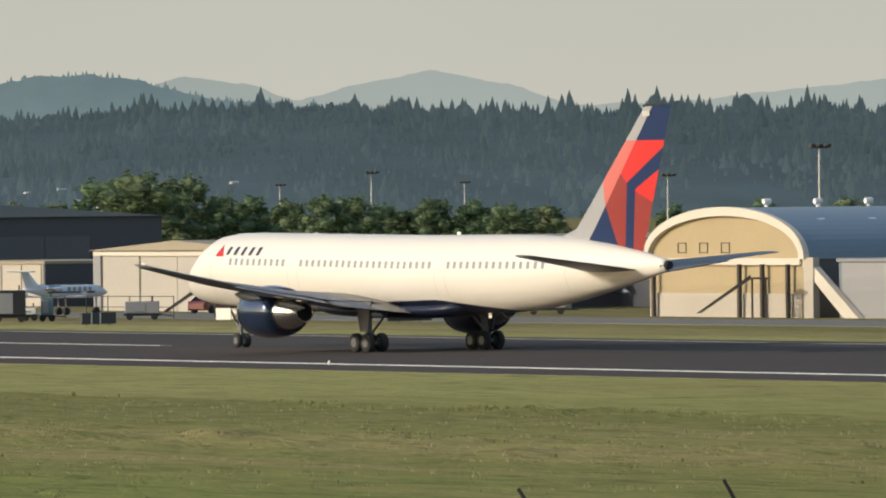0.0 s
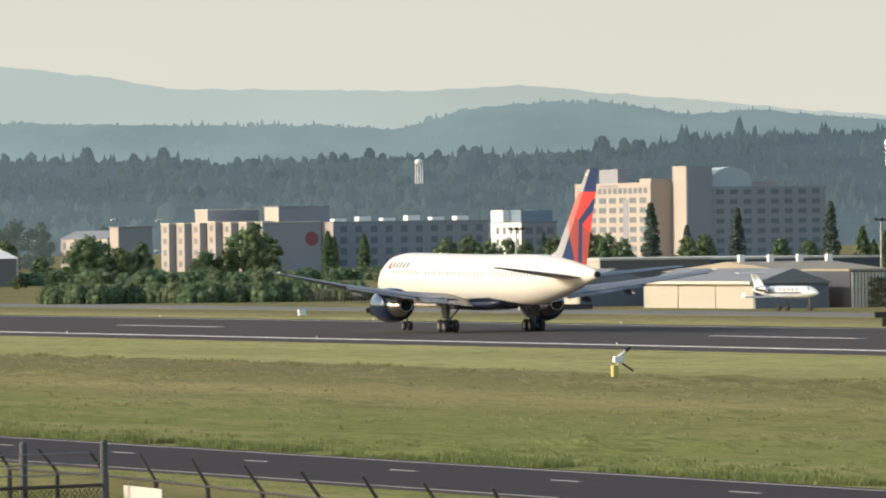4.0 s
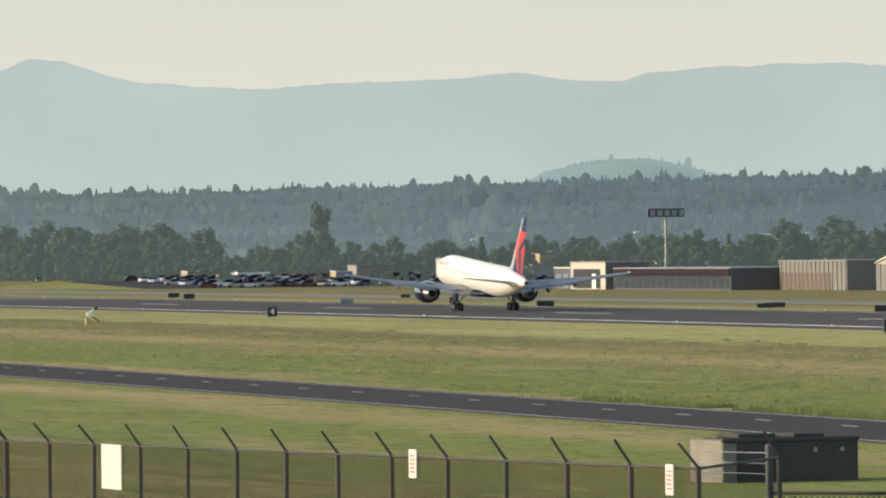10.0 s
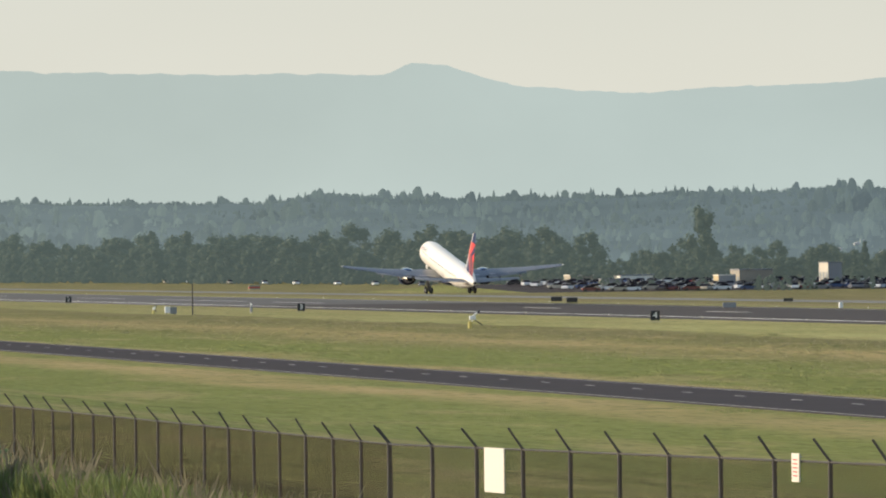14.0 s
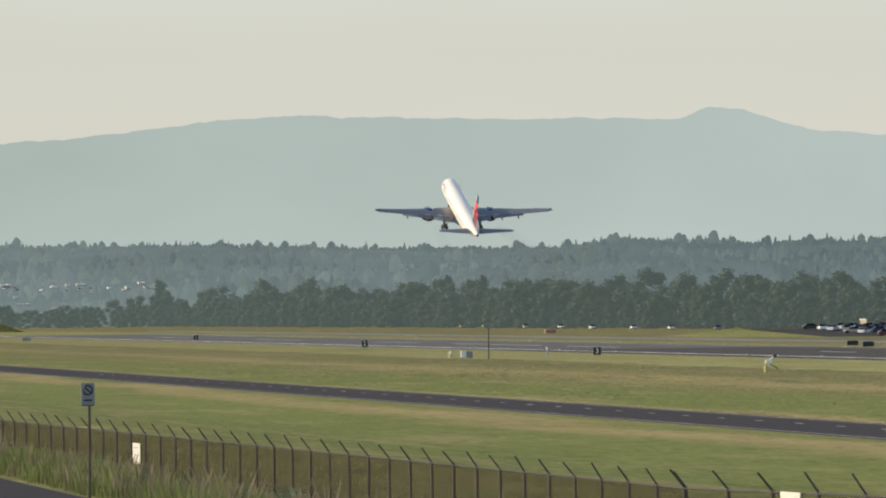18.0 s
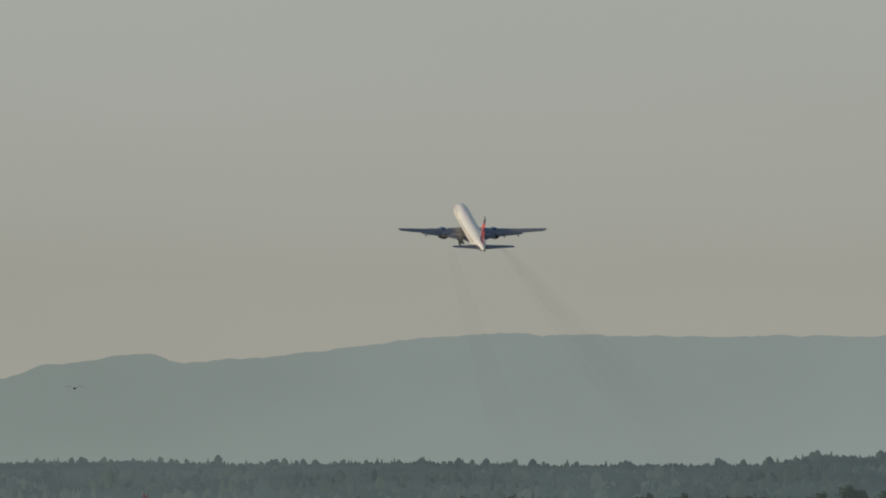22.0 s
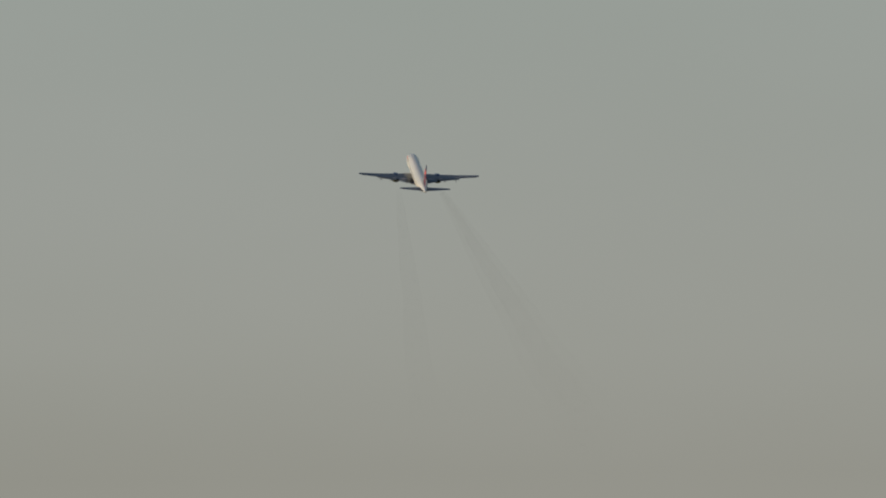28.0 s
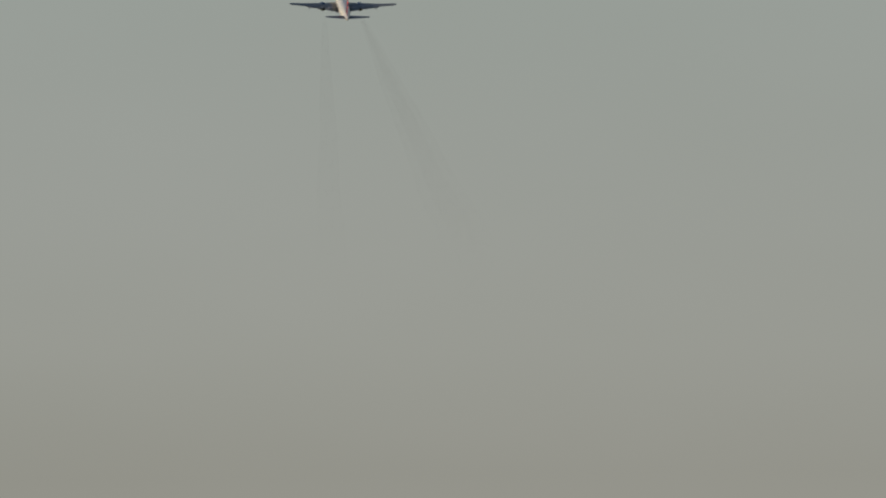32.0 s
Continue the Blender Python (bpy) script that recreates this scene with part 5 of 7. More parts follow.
fence("perimeter_fence", FENCE, "brown chain-link fence with angled barbed-wire arms")
fence("perimeter_fence", FENCE2, "chain-link fence with angled barbed-wire arms")
fence("perimeter_fence", FENCE3, "chain-link fence with angled barbed-wire arms")
gate = empty("fence_gate", pose(0, 0, 0), "chain-link gate between tall steel posts", "gate")
for az, d, z in ((17.06, 122.5, 5.05), (17.66, 124.0, 4.8), (18.22, 124.5, 4.8), (14.82, 124.5, 4.85)):
    p = bearing(az, d)
    o = part("gate_post", rod((p.x, p.y, 1.0), (p.x, p.y, z), 0.06, None, 12), M["galv"], gate, "thick steel gate post")
    part("post_cap", rod((p.x, p.y, z), (p.x, p.y, z + 0.06), 0.07, 0.035, 12), M["galv"], o)
a, b, c = bearing(14.82, 124.5), bearing(17.06, 122.5), bearing(18.22, 124.5)
for p, q in ((a, b), (b, c)):
    for z in (4.17, 1.9):
        part("rail", rod((p.x, p.y, z), (q.x, q.y, z), 0.03, None, 6), M["darksteel"], gate)
    me = bpy.data.meshes.new("gate_mesh")
    me.from_pydata([(p.x, p.y, 1.7), (q.x, q.y, 1.7), (q.x, q.y, 4.17), (p.x, p.y, 4.17)], [], [(0, 1, 2, 3)])
    uvl = me.uv_layers.new()
    for i, uv in enumerate(((0, 0), ((q - p).length, 0), ((q - p).length, 2.5), (0, 2.5))):
        uvl.data[i].uv = uv
    me.materials.append(M["chain"])
    o = new("gate_mesh", me)
    o.parent = gate
for k in range(3):
    z = 4.35 + 0.16 * k
    part("barbed_wire", rod((b.x, b.y, z), (c.x, c.y, z), 0.008, None, 4), M["steel"], gate)
    q = bearing(14.35, 130)
    part("barbed_wire", rod((a.x, a.y, z + 0.1), (q.x, q.y, z), 0.008, None, 4), M["steel"], gate)


def fence_at(az):
    """How far off the fence stands on a bearing, and which way it runs there."""
    best = None
    for line in (FENCE, FENCE2):
        for (xa, ya, za), (xb, yb, zb) in zip(line, line[1:]):
            k = math.tan(radians(az))
            q = (k * ya - xa) / ((xb - xa) - k * (yb - ya) + 1e-9)
            if 0 <= q <= 1 and abs(xb - xa) / abs(yb - ya) < 0.155:
                best = (math.hypot(xa + q * (xb - xa), ya + q * (yb - ya)), math.degrees(math.atan2(xa - xb, ya - yb)))
    return best


def fence_board(az, el_top, d, w, h, label, red=False, bars=0):
    """A board wired flat to the road side of the fence; w is its breadth as it turns to the road."""
    hit = fence_at(az)
    turn = -az
    if hit:
        dd, run = hit
        w, h, d, turn = w * dd / d / math.sin(radians(az - run)), h * dd / d, dd, -90 - run
    p = bearing(az, d, EYE + d * math.tan(radians(el_top)))
    if hit:
        p.x -= 0.07
    e = empty("fence_notice", Matrix.Translation(p) @ pose(0, 0, 0, 0, 0, turn), label, "sign", "fence notices")
    part("panel", box(-w / 2, w / 2, -0.012, 0.012, -h, 0, 0.004), M["board"], e, "white sheet panel")
    for k in range(bars):
        part("text_bar", box(-w * 0.3, w * 0.3, -0.016, -0.013, -h * (0.2 + 0.7 * k / bars) - h * 0.05, -h * (0.2 + 0.7 * k / bars)), M["redpaint"] if red else M["grey"], e)
    for sx in (-1, 1):
        part("wire_tie", rod((sx * w * 0.4, 0.0, -0.05), (sx * w * 0.4, 0.06, -0.05), 0.006, None, 4), M["steel"], e)
    return e


fence_board(10.27, -1.325, 150.5, 0.36, 0.82, "plain white board wired to the fence")
fence_board(12.37, -1.385, 143.5, 0.13, 0.50, "narrow white notice with red print on the fence", True, 5)
fence_board(14.16, -1.51, 127.5, 0.12, 0.48, "narrow white notice with red print on the fence", True, 5)
fence_board(17.34, -1.63, 121.0, 0.12, 0.42, "narrow white notice with red print on the gate", True, 4)
fence_board(18.52, -1.735, 117.0, 0.54, 0.60, "white board wired to the fence")
fence_board(5.71, -0.93, 229, 0.2, 0.58, "white notice board on the fence", False, 2)

# no-parking sign by the public road
d = 150.0
p = bearing(5.36, d)
e = empty("no_parking_sign", Matrix.Translation((p.x, p.y, 0)) @ pose(0, 0, 0, 0, 0, -5.4), "square no-parking sign on a thin post", "road sign")
zt = EYE + d * math.tan(radians(-0.508))
part("post", rod((0, 0.02, 2.4), (0.03, 0.02, zt - 0.02), 0.025), M["darksteel"], e)
# Panel colour is grey to hold the shade on this face.
part("panel", box(-0.125, 0.125, -0.012, 0.0, zt - 0.42, zt, 0.006), M["grey"], e, "sign panel coloured grey for its shaded face")
part("border", prism([(-0.12, zt - 0.415), (0.12, zt - 0.415), (0.12, zt - 0.40), (-0.12, zt - 0.40)], -0.018, -0.014), M["black"], e)
bm = bmesh.new()
for k in range(20):
    a0, a1 = math.tau * k / 20, math.tau * (k + 1) / 20
    rod((0.085 * math.cos(a0), -0.018, zt - 0.13 + 0.085 * math.sin(a0)), (0.085 * math.cos(a1), -0.018, zt - 0.13 + 0.085 * math.sin(a1)), 0.013, None, 4, bm)
part("ring", bm, M["black"], e)
part("slash", rod((-0.06, -0.018, zt - 0.07), (0.06, -0.018, zt - 0.19), 0.011, None, 4), M["black"], e)
part("text_bar", box(-0.075, 0.075, -0.02, -0.014, zt - 0.33, zt - 0.30), M["black"], e)

# concrete block by the perimeter road
e = empty("concrete_vault", pose(71.1, 268, 0, 0, 0, 10), "low blackened concrete vault with two slabs on its roof", "bunker")
# This stained end is coloured paler because the sun strikes it.
part("pale_end", box(-2.5, -1.95, -1.25, 1.4, -0.2, 1.42, 0.04), M["sunlit_concrete"], e, "stained concrete end coloured pale as the sunlit face")
part("body", box(-1.95, 2.5, -1.3, 1.5, -0.2, 1.45, 0.03), M["soot"], e, "blackened concrete wall")
part("roof_slab", box(-1.75, -0.35, -0.9, 0.9, 1.45, 1.62, 0.05), M["soot"], e)
part("roof_slab", box(0.3, 1.45, -0.9, 0.9, 1.45, 1.6, 0.05), M["soot"], e)
part("coping", box(-2.54, 2.54, -1.36, -1.2, 1.34, 1.49, 0.03), M["stain"], e, "chipped concrete coping")
for k in (0.9, 1.9):
    part("vent_cap", rod((k, -1.33, 1.05), (k, -1.29, 1.05), 0.09, None, 8), M["concrete"], e)
for x, y, w, h in ((82.2, 1127, 3.2, 1.35),):
    e = empty("concrete_vault", pose(x, y, height(x)), "low dark concrete block in the grass", "bunker", "grass blocks")
    part("body", box(-w, w, -1.0, 1.0, -0.4, h - 0.12, 0.03), M["soot"], e)
    part("coping", box(-w - 0.05, w + 0.05, -1.06, 1.06, h - 0.12, h, 0.03), M["stain"], e)


# ---- long grass ----
def long_grass(name, label, seed, rows, blade, sparse=-0.15, broad=1.0):
    rng = random.Random(seed)
    vs, fs = [], []
    for n, x0, x1, y0, y1, h0, h1 in rows:
        for _ in range(n):
            x, y = rng.uniform(x0, x1), rng.uniform(y0, y1)
            z = height(x) + turf(x, y)
            if noise.noise((x * 0.3, y * 0.12, seed)) < sparse:
                continue
            lump = 0.75 + 0.75 * noise.noise((x * 0.7, y * 0.5, seed + 3))
            for b in range(4):
                a, h, w = rng.uniform(0, math.tau), lump * rng.uniform(h0, h1), rng.uniform(0.012, 0.03) * broad
                q = Vector((x + rng.uniform(-.15, .15), y + rng.uniform(-.15, .15), z - 0.05))
                u = Vector((math.cos(a), math.sin(a), 0))
                lean = u * h * rng.uniform(0.1, 0.45)
                k = len(vs)
                sv = Vector((-u.y, u.x, 0)) * w
                vs += [q - sv, q + sv, q + lean * 0.4 + Vector((0, 0, h * 0.6)) + sv * 0.7, q + lean + Vector((0, 0, h))]
                fs.append((k, k + 1, k + 2, k + 3))
    return stuff(name, vs, fs, blade, label, "grass")


M["blade"] = leaf_mat("grass_blades", (0.085, 0.092, 0.030))
M["tuft"] = leaf_mat("tuft_blades", (0.115, 0.118, 0.042))
M["verge"] = leaf_mat("verge_blades", (0.10, 0.108, 0.036))
M["stem"] = leaf_mat("bank_seed_stems", (0.105, 0.095, 0.052))
M["seed"] = leaf_mat("dry_grass_stems", (0.15, 0.135, 0.07))
long_grass("bank_grass", "tall green grass on the bank by the fence", 2, [(20000, 20, 25.2, 95, 300, 0.35, 0.85), (5000, 24, 30, 95, 250, 0.25, 0.6)], M["blade"], -0.3, 1.3)
long_grass("seeding_grass", "dry seeding grass stems on the bank", 7, [(3600, 20, 25.5, 95, 300, 0.6, 1.15)], M["stem"])
long_grass("verge_grass", "rough green grass along the perimeter road", 3, [(15000, 99.8, 101.8, 170, 420, 0.10, 0.40), (3000, 84.5, 87.8, 240, 420, 0.05, 0.14), (8000, 101.4, 107, 170, 460, 0.06, 0.24)], M["verge"], -0.12, 1.6)
long_grass("dry_verge", "short dry grass along the perimeter road", 5, [(6000, 99.7, 101.6, 400, 820, 0.05, 0.2)], M["seed"], 0.0, 2.0)
long_grass("grass_tufts", "low dark tufts of coarse grass on the airfield", 9, [(7000, 103, 169, 185, 560, 0.06, 0.24), (4000, 103, 169, 560, 1050, 0.08, 0.26), (4500, 166.5, 170, 185, 700, 0.10, 0.28)], M["tuft"], 0.16, 2.4)
long_grass("dry_tufts", "pale dry seed heads over the airfield grass", 12, [(9000, 118, 168, 185, 600, 0.06, 0.2), (3500, 118, 168, 600, 1050, 0.08, 0.22)], M["seed"], -0.05, 1.6)

# a low shrub on the bank
rng = random.Random(14)
shrub = empty("shrub", pose(22.2, 188.0, height(22.2)), "small dark green shrub in the bank's long grass", "shrub", "")
vs, fs = [], []
for k in range(7):
    p = Vector((rng.uniform(-.4, .4), rng.uniform(-.4, .4), rng.uniform(0.2, 0.65)))
    core(vs, fs, p, 0.2, rng)
    for _ in range(40):
        d = Vector((rng.gauss(0, 1), rng.gauss(0, 1), rng.gauss(0, 1))).normalized()
        clump(vs, fs, p + d * 0.27 * rng.uniform(0.7, 1.2), rng.uniform(0.03, 0.07), rng)
me = bpy.data.meshes.new("crown")
me.from_pydata(vs, [], fs)
me.materials.append(M["leaf"])
o = new("crown", me)
o.parent = shrub
part("stem", rod((0, 0, -0.2), (0, 0, 0.4), 0.03, 0.02, 6), M["bark"], shrub)


# ---- hangars and buildings ----
M["brownmetal"] = mat("brown_cladding", (0.115, 0.103, 0.094), 0.6, vary=0.12, scale=0.5)
# Dark cladding; also paints shade onto the end walls of paler buildings.
M["darkclad"] = mat("dark_cladding_and_shade", (0.060, 0.064, 0.074), 0.6, vary=0.15, scale=0.5)
M["beige"] = mat("beige_cladding", (0.387, 0.357, 0.301), 0.65, vary=0.12, scale=0.6)
M["tan"] = mat("tan_panel", (0.370, 0.292, 0.163), 0.7, vary=0.12, scale=0.6)
M["cream"] = mat("cream_render", (0.430, 0.387, 0.314), 0.75, vary=0.12, scale=0.5)
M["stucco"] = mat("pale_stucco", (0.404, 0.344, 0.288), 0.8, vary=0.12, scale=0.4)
# Hotel walls on the shaded side: shade and bluish haze in the colour.
M["hotel_shade"] = mat("hotel_shade_grey", (0.265, 0.268, 0.285), 0.85, vary=0.15, scale=0.4)
M["glass"] = mat("window_glass", (0.155, 0.18, 0.195), 0.35, vary=0.2, spec=0.2)
M["roofgrey"] = mat("grey_roof", (0.20, 0.205, 0.21), 0.65, vary=0.15, scale=0.5)
M["roofblue"] = mat("blue_metal_roof", (0.17, 0.225, 0.27), 0.45, vary=0.15, scale=0.4)
M["roofgreen"] = mat("green_glazed_roof", (0.02, 0.10, 0.085), 0.25, vary=0.2)
M["tanroof"] = mat("tan_roof", (0.30, 0.255, 0.18), 0.75, vary=0.12, scale=0.5)
M["trim"] = mat("pale_trim", (0.568, 0.516, 0.421), 0.6, vary=0.08)
M["drab"] = mat("drab_ribbed_metal", (0.15, 0.145, 0.13), 0.7, vary=0.15, scale=0.6)
M["whiteroof"] = mat("white_roof", (0.82, 0.77, 0.66), 0.45, vary=0.1)


def gable(x0, x1, y0, y1, eave, ridge_z, along="x", over=0.4):
    """A pitched roof solid over a rectangle; its ridge runs along x or y."""
    if along == "y":
        xm = (x0 + x1) / 2
        return prism([(x0 - over, eave - 0.05), (x1 + over, eave - 0.05), (xm, ridge_z)], y0 - over, y1 + over)
    bm = prism([(y0 - over, eave - 0.05), (y1 + over, eave - 0.05), ((y0 + y1) / 2, ridge_z)], x0 - over, x1 + over)
    for v in bm.verts:
        v.co = Vector((v.co.y, v.co.x, v.co.z))
    bmesh.ops.recalc_face_normals(bm, faces=bm.faces)
    return bm


def building(name, label, x0, x1, y0, y1, z1, front, side, roof=None, roofm=None, cat="building", group="", z0=-0.5):
    """Four walls as parts: the fronts toward the field in one cladding, the ends in another, often darker for their
    shaded side, and a roof.
    """
    e = empty(name, pose(0, 0, 0), label, cat, group)
    t = 0.3
    part("front_wall", box(x0, x0 + t, y0 + t, y1 - t, z0, z1), front, e)
    part("back_wall", box(x1 - t, x1, y0 + t, y1 - t, z0, z1), side, e)
    part("end_wall", box(x0, x1, y0, y0 + t, z0, z1), side, e)
    part("end_wall", box(x0, x1, y1 - t, y1, z0, z1), side, e)
    if roof is None:
        part("roof", box(x0 - 0.15, x1 + 0.15, y0 - 0.15, y1 + 0.15, z1, z1 + 0.25, 0.03), roofm or M["roofgrey"], e)
    else:
        part("roof", gable(x0, x1, y0, y1, z1, *roof), roofm or M["roofgrey"], e)
    return e


def on_front(e, x, y0, y1, z0, z1, m, name="door", label="", proud=0.05):
    return part(name, box(x - proud, x + 0.02, y0, y1, z0, z1), m, e, label)


def on_end(e, y, x0, x1, z0, z1, m, name="door", label="", proud=0.05):
    return part(name, box(x0, x1, y - proud, y + 0.02, z0, z1), m, e, label)


# the large dark hangar with the lettered wall
h = building("large_hangar", "large hangar with brown sign wall and dark end doors", 318, 356, 606.2, 632.2, 7.1, M["brownmetal"], M["darkclad"], (8.3, "y"), M["roofgrey"], "hangar")
part("end_gable", prism([(318.02, 7.0), (355.98, 7.0), (337, 8.05)], 606.2, 606.5), M["darkclad"], h)
part("eave_trim", box(317.5, 317.9, 605.8, 632.6, 7.0, 7.16), M["roofgrey"], h)
for k in range(9):
    on_front(h, 318, 607.2 + k * 2.95, 607.32 + k * 2.95, 0, 7.0, M["darkclad"], "wall_joint", "", 0.04)
for k, (wd, sk) in enumerate(((1.0, .3), (0.7, .3), (0.35, .3), (0.9, .3), (0.85, .3), (0.75, .3), (0.85, .3), (0.9, .3), (0.85, .3), (0.75, .3), (0.7, 0.3))):
    y = 623.7 - k * 0.875
    part("letter_bar", loft([[(xx, y - 0.3 * (zz - 4.78) - b, zz) for b, zz in ((0, 4.78), (wd * 0.6, 4.78), (wd * 0.6, 5.85), (0, 5.85))] for xx in (317.86, 317.93)]), M["signwhite"], h, "white slanted lettering drawn as bars")
bm = prism([(614.2, 4.62), (623.9, 4.62), (623.9, 3.95), (620.6, 4.35)], 317.87, 317.92)
for v in bm.verts:
    v.co = Vector((v.co.y, v.co.x, v.co.z))
bmesh.ops.recalc_face_normals(bm, faces=bm.faces)
part("red_swoosh", bm, M["redpaint"], h, "red painted swoosh")
on_front(h, 318, 615.2, 618.4, 4.05, 4.2, M["signwhite"], "text_bar", "", 0.12)
on_front(h, 318, 607.2, 609.7, 5.2, 6.1, M["signwhite"], "side_sign", "white and red sign", 0.12)
on_front(h, 317.88, 607.4, 609.4, 5.35, 5.55, M["redpaint"], "text_bar")
on_front(h, 318, 608.2, 609.0, 3.9, 5.0, M["black"], "notice", "", 0.1)
on_front(h, 318, 607.2, 608.0, 6.4, 6.7, M["signwhite"], "wall_lamp", "", 0.2)
on_end(h, 606.2, 326.4, 349, 0, 5.4, mat("hangar_door_grey", (0.085, 0.088, 0.095), 0.55, vary=0.1), "hangar_door", "grey sliding hangar door")
for k in range(5):
    on_end(h, 606.2, 330.9 + k * 4.5, 331.0 + k * 4.5, 0, 5.4, M["darkclad"], "door_joint", "", 0.08)
part("roof_vent", box(333.5, 334.1, 609, 609.6, 8.2, 9.0), M["steel"], h)
part("canopy", box(314.5, 318, 612, 630, 2.8, 3.0), M["brownmetal"], h, "low canopy over the entrance")
a = building("hangar_annex", "lower brown annex beside the large hangar", 318.4, 345, 632.4, 642, 5.2, M["brownmetal"], M["brownmetal"], (5.8, "y"), M["roofgrey"])
on_front(a, 318.4, 633, 641, 2.6, 2.8, M["trim"], "band")

# beige hangar with sliding doors
b = building("beige_hangar", "beige hangar with sliding doors and a shallow gable", 312, 330, 516.1, 541.4, 4.6, M["beige"], M["darkclad"], (5.3, "x"), M["tanroof"], "hangar")
for k in range(4):
    on_front(b, 312, 518.0 + k * 5.5, 523.3 + k * 5.5, 0.0, 4.1, M["beige"], "door_leaf", "pale sliding door leaf", 0.08 + 0.06 * (k % 2))
on_front(b, 312, 540.2, 541.3, 0, 4.5, M["grey"], "corner_post", "", 0.2)
on_front(b, 312, 516.3, 541.2, 4.15, 4.45, M["trim"], "door_track", "", 0.25)
g = building("low_beige_hall", "low hall with pale door panels", 320, 332, 563.1, 580, 3.4, M["cream"], M["darkclad"], None, M["tanroof"], "hangar")
for k in range(5):
    on_front(g, 320, 563.6 + k * 3.2, 563.75 + k * 3.2, 0, 3.3, M["brownmetal"], "door_joint", "", 0.04)
# dark long hall with tan roof, behind
building("dark_hall", "dark clad hall with a wide tan roof", 331, 362, 512, 560, 4.3, M["darkclad"], M["darkclad"], (5.4, "x"), M["tanroof"], "hangar")
w = building("cream_office", "cream office blocks in front of a dark hall", 330, 336, 523, 530, 2.7, M["cream"], M["cream"], None, M["trim"])
w = building("cream_office", "low cream office with a dark sign band", 326, 332, 506, 513, 2.2, M["cream"], M["cream"], None, M["trim"])
on_front(w, 326, 507, 512, 1.5, 1.85, M["grey"], "text_bar")
# glazed gable
e = building("glazed_hall", "hall with a green glazed gable roof and white frame", 340, 372, 500, 512, 3.4, M["darkclad"], M["darkclad"], None, M["roofgrey"])
for k in range(6):
    part("glazed_roof", gable(327 + k * 2.2, 329 + k * 2.2, 499.5, 503.5, 3.6, 5.2, "x", 0.05), M["roofgreen"], e, "green glazed roof bay")
bm = bmesh.new()
for p, q in (((499.2, 3.4), (499.2, 3.9)), ((499.2, 3.9), (501.5, 5.4)), ((501.5, 5.4), (503.8, 3.9)), ((503.8, 3.9), (503.8, 3.4))):
    rod((326.7, p[0], p[1]), (326.7, q[0], q[1]), 0.16, None, 6, bm)
part("gable_frame", bm, M["trim"], e, "white pointed gable frame")

# arched hangar
def vault(name, label, x0, x1, y0, y1, spring, crown, front, roofm, trimw=0.3, low=False):
    e = empty(name, pose(0, 0, 0), label, "hangar")
    yc, r = (y0 + y1) / 2, (y1 - y0) / 2

    def bow(grow):
        """The arch: a half round, or a low segment."""
        rr, cc = r + grow, crown + grow
        if low:
            return [(yc + rr * (1 - k / 14), spring + (cc - spring) * (1 - (1 - k / 14) ** 2)) for k in range(29)]
        return [(yc + rr * math.cos(math.pi * k / 28), spring + (cc - spring) * math.sin(math.pi * k / 28) ** 0.9) for k in range(29)]
    arc = bow(0)

    def swap(bm):
        for v in bm.verts:
            v.co = Vector((v.co.y, v.co.x, v.co.z))
        bmesh.ops.recalc_face_normals(bm, faces=bm.faces)
        return bm
    part("front", swap(prism([(y1, -0.5)] + arc + [(y0, -0.5)], x0 + 0.3, x0 + 0.7)), front, e, "arched front wall")
    part("back", swap(prism([(y1, -0.5)] + arc + [(y0, -0.5)], x1 - 0.4, x1)), front, e)
    outer = bow(0.25)
    part("roof", swap(prism(outer + arc[::-1], x0 + 0.4, x1)), roofm, e, "curved metal roof", False)
    part("side_wall", box(x0 + 0.7, x1 - 0.4, y0, y0 + 0.3, -0.5, spring), M["drab"], e, "grey side wall")
    part("side_wall", box(x0 + 0.7, x1 - 0.4, y1 - 0.3, y1, -0.5, spring), M["drab"], e, "grey side wall")
    o2 = bow(0.3)
    i2 = bow(-trimw)
    part("arch_trim", swap(prism(o2 + i2[::-1], x0 - 0.1, x0 + 0.36)), M["trim"], e, "pale arch trim")
    return e


v = vault("arched_hangar", "tan arched hangar with a blue vaulted roof", 312, 345, 447.6, 466.2, 3.9, 7.1, M["tan"], M["roofblue"])
on_front(v, 312.3, 447.9, 465.9, 3.5, 3.95, M["trim"], "beam", "pale door beam", 0.3)
on_front(v, 312.3, 447.9, 465.9, 0.0, 1.6, M["cream"], "plinth", "cream lower wall", 0.15)
for k in range(3):
    y = 456.5 + 2.6 * k
    for z in (4.3, 4.95):
        on_front(v, 312.3, y, y + 1.0, z, z + 0.06, M["darksteel"], "frame_bar")
    for yy in (y, y + 0.95):
        on_front(v, 312.3, yy, yy + 0.06, 4.3, 5.0, M["darksteel"], "frame_bar")
for y in (448.9, 451.9, 454.6, 464.9):
    part("post", box(311.7, 311.95, y, y + 0.25, -0.2, 3.55), M["darksteel"], v)
part("buttress", prism([(312.1, 4.0), (312.6, 4.0), (312.6, -0.2), (312.1, -0.2)], 446.5, 447.6), M["cream"], v)
bm = prism([(441.5, 0.0), (443.2, 0.0), (448.6, 3.9), (447.6, 4.1)], 312.2, 312.7)
for q in bm.verts:
    q.co = Vector((q.co.y, q.co.x, q.co.z))
bmesh.ops.recalc_face_normals(bm, faces=bm.faces)
part("stay", bm, M["trim"], v, "pale sloping buttress")
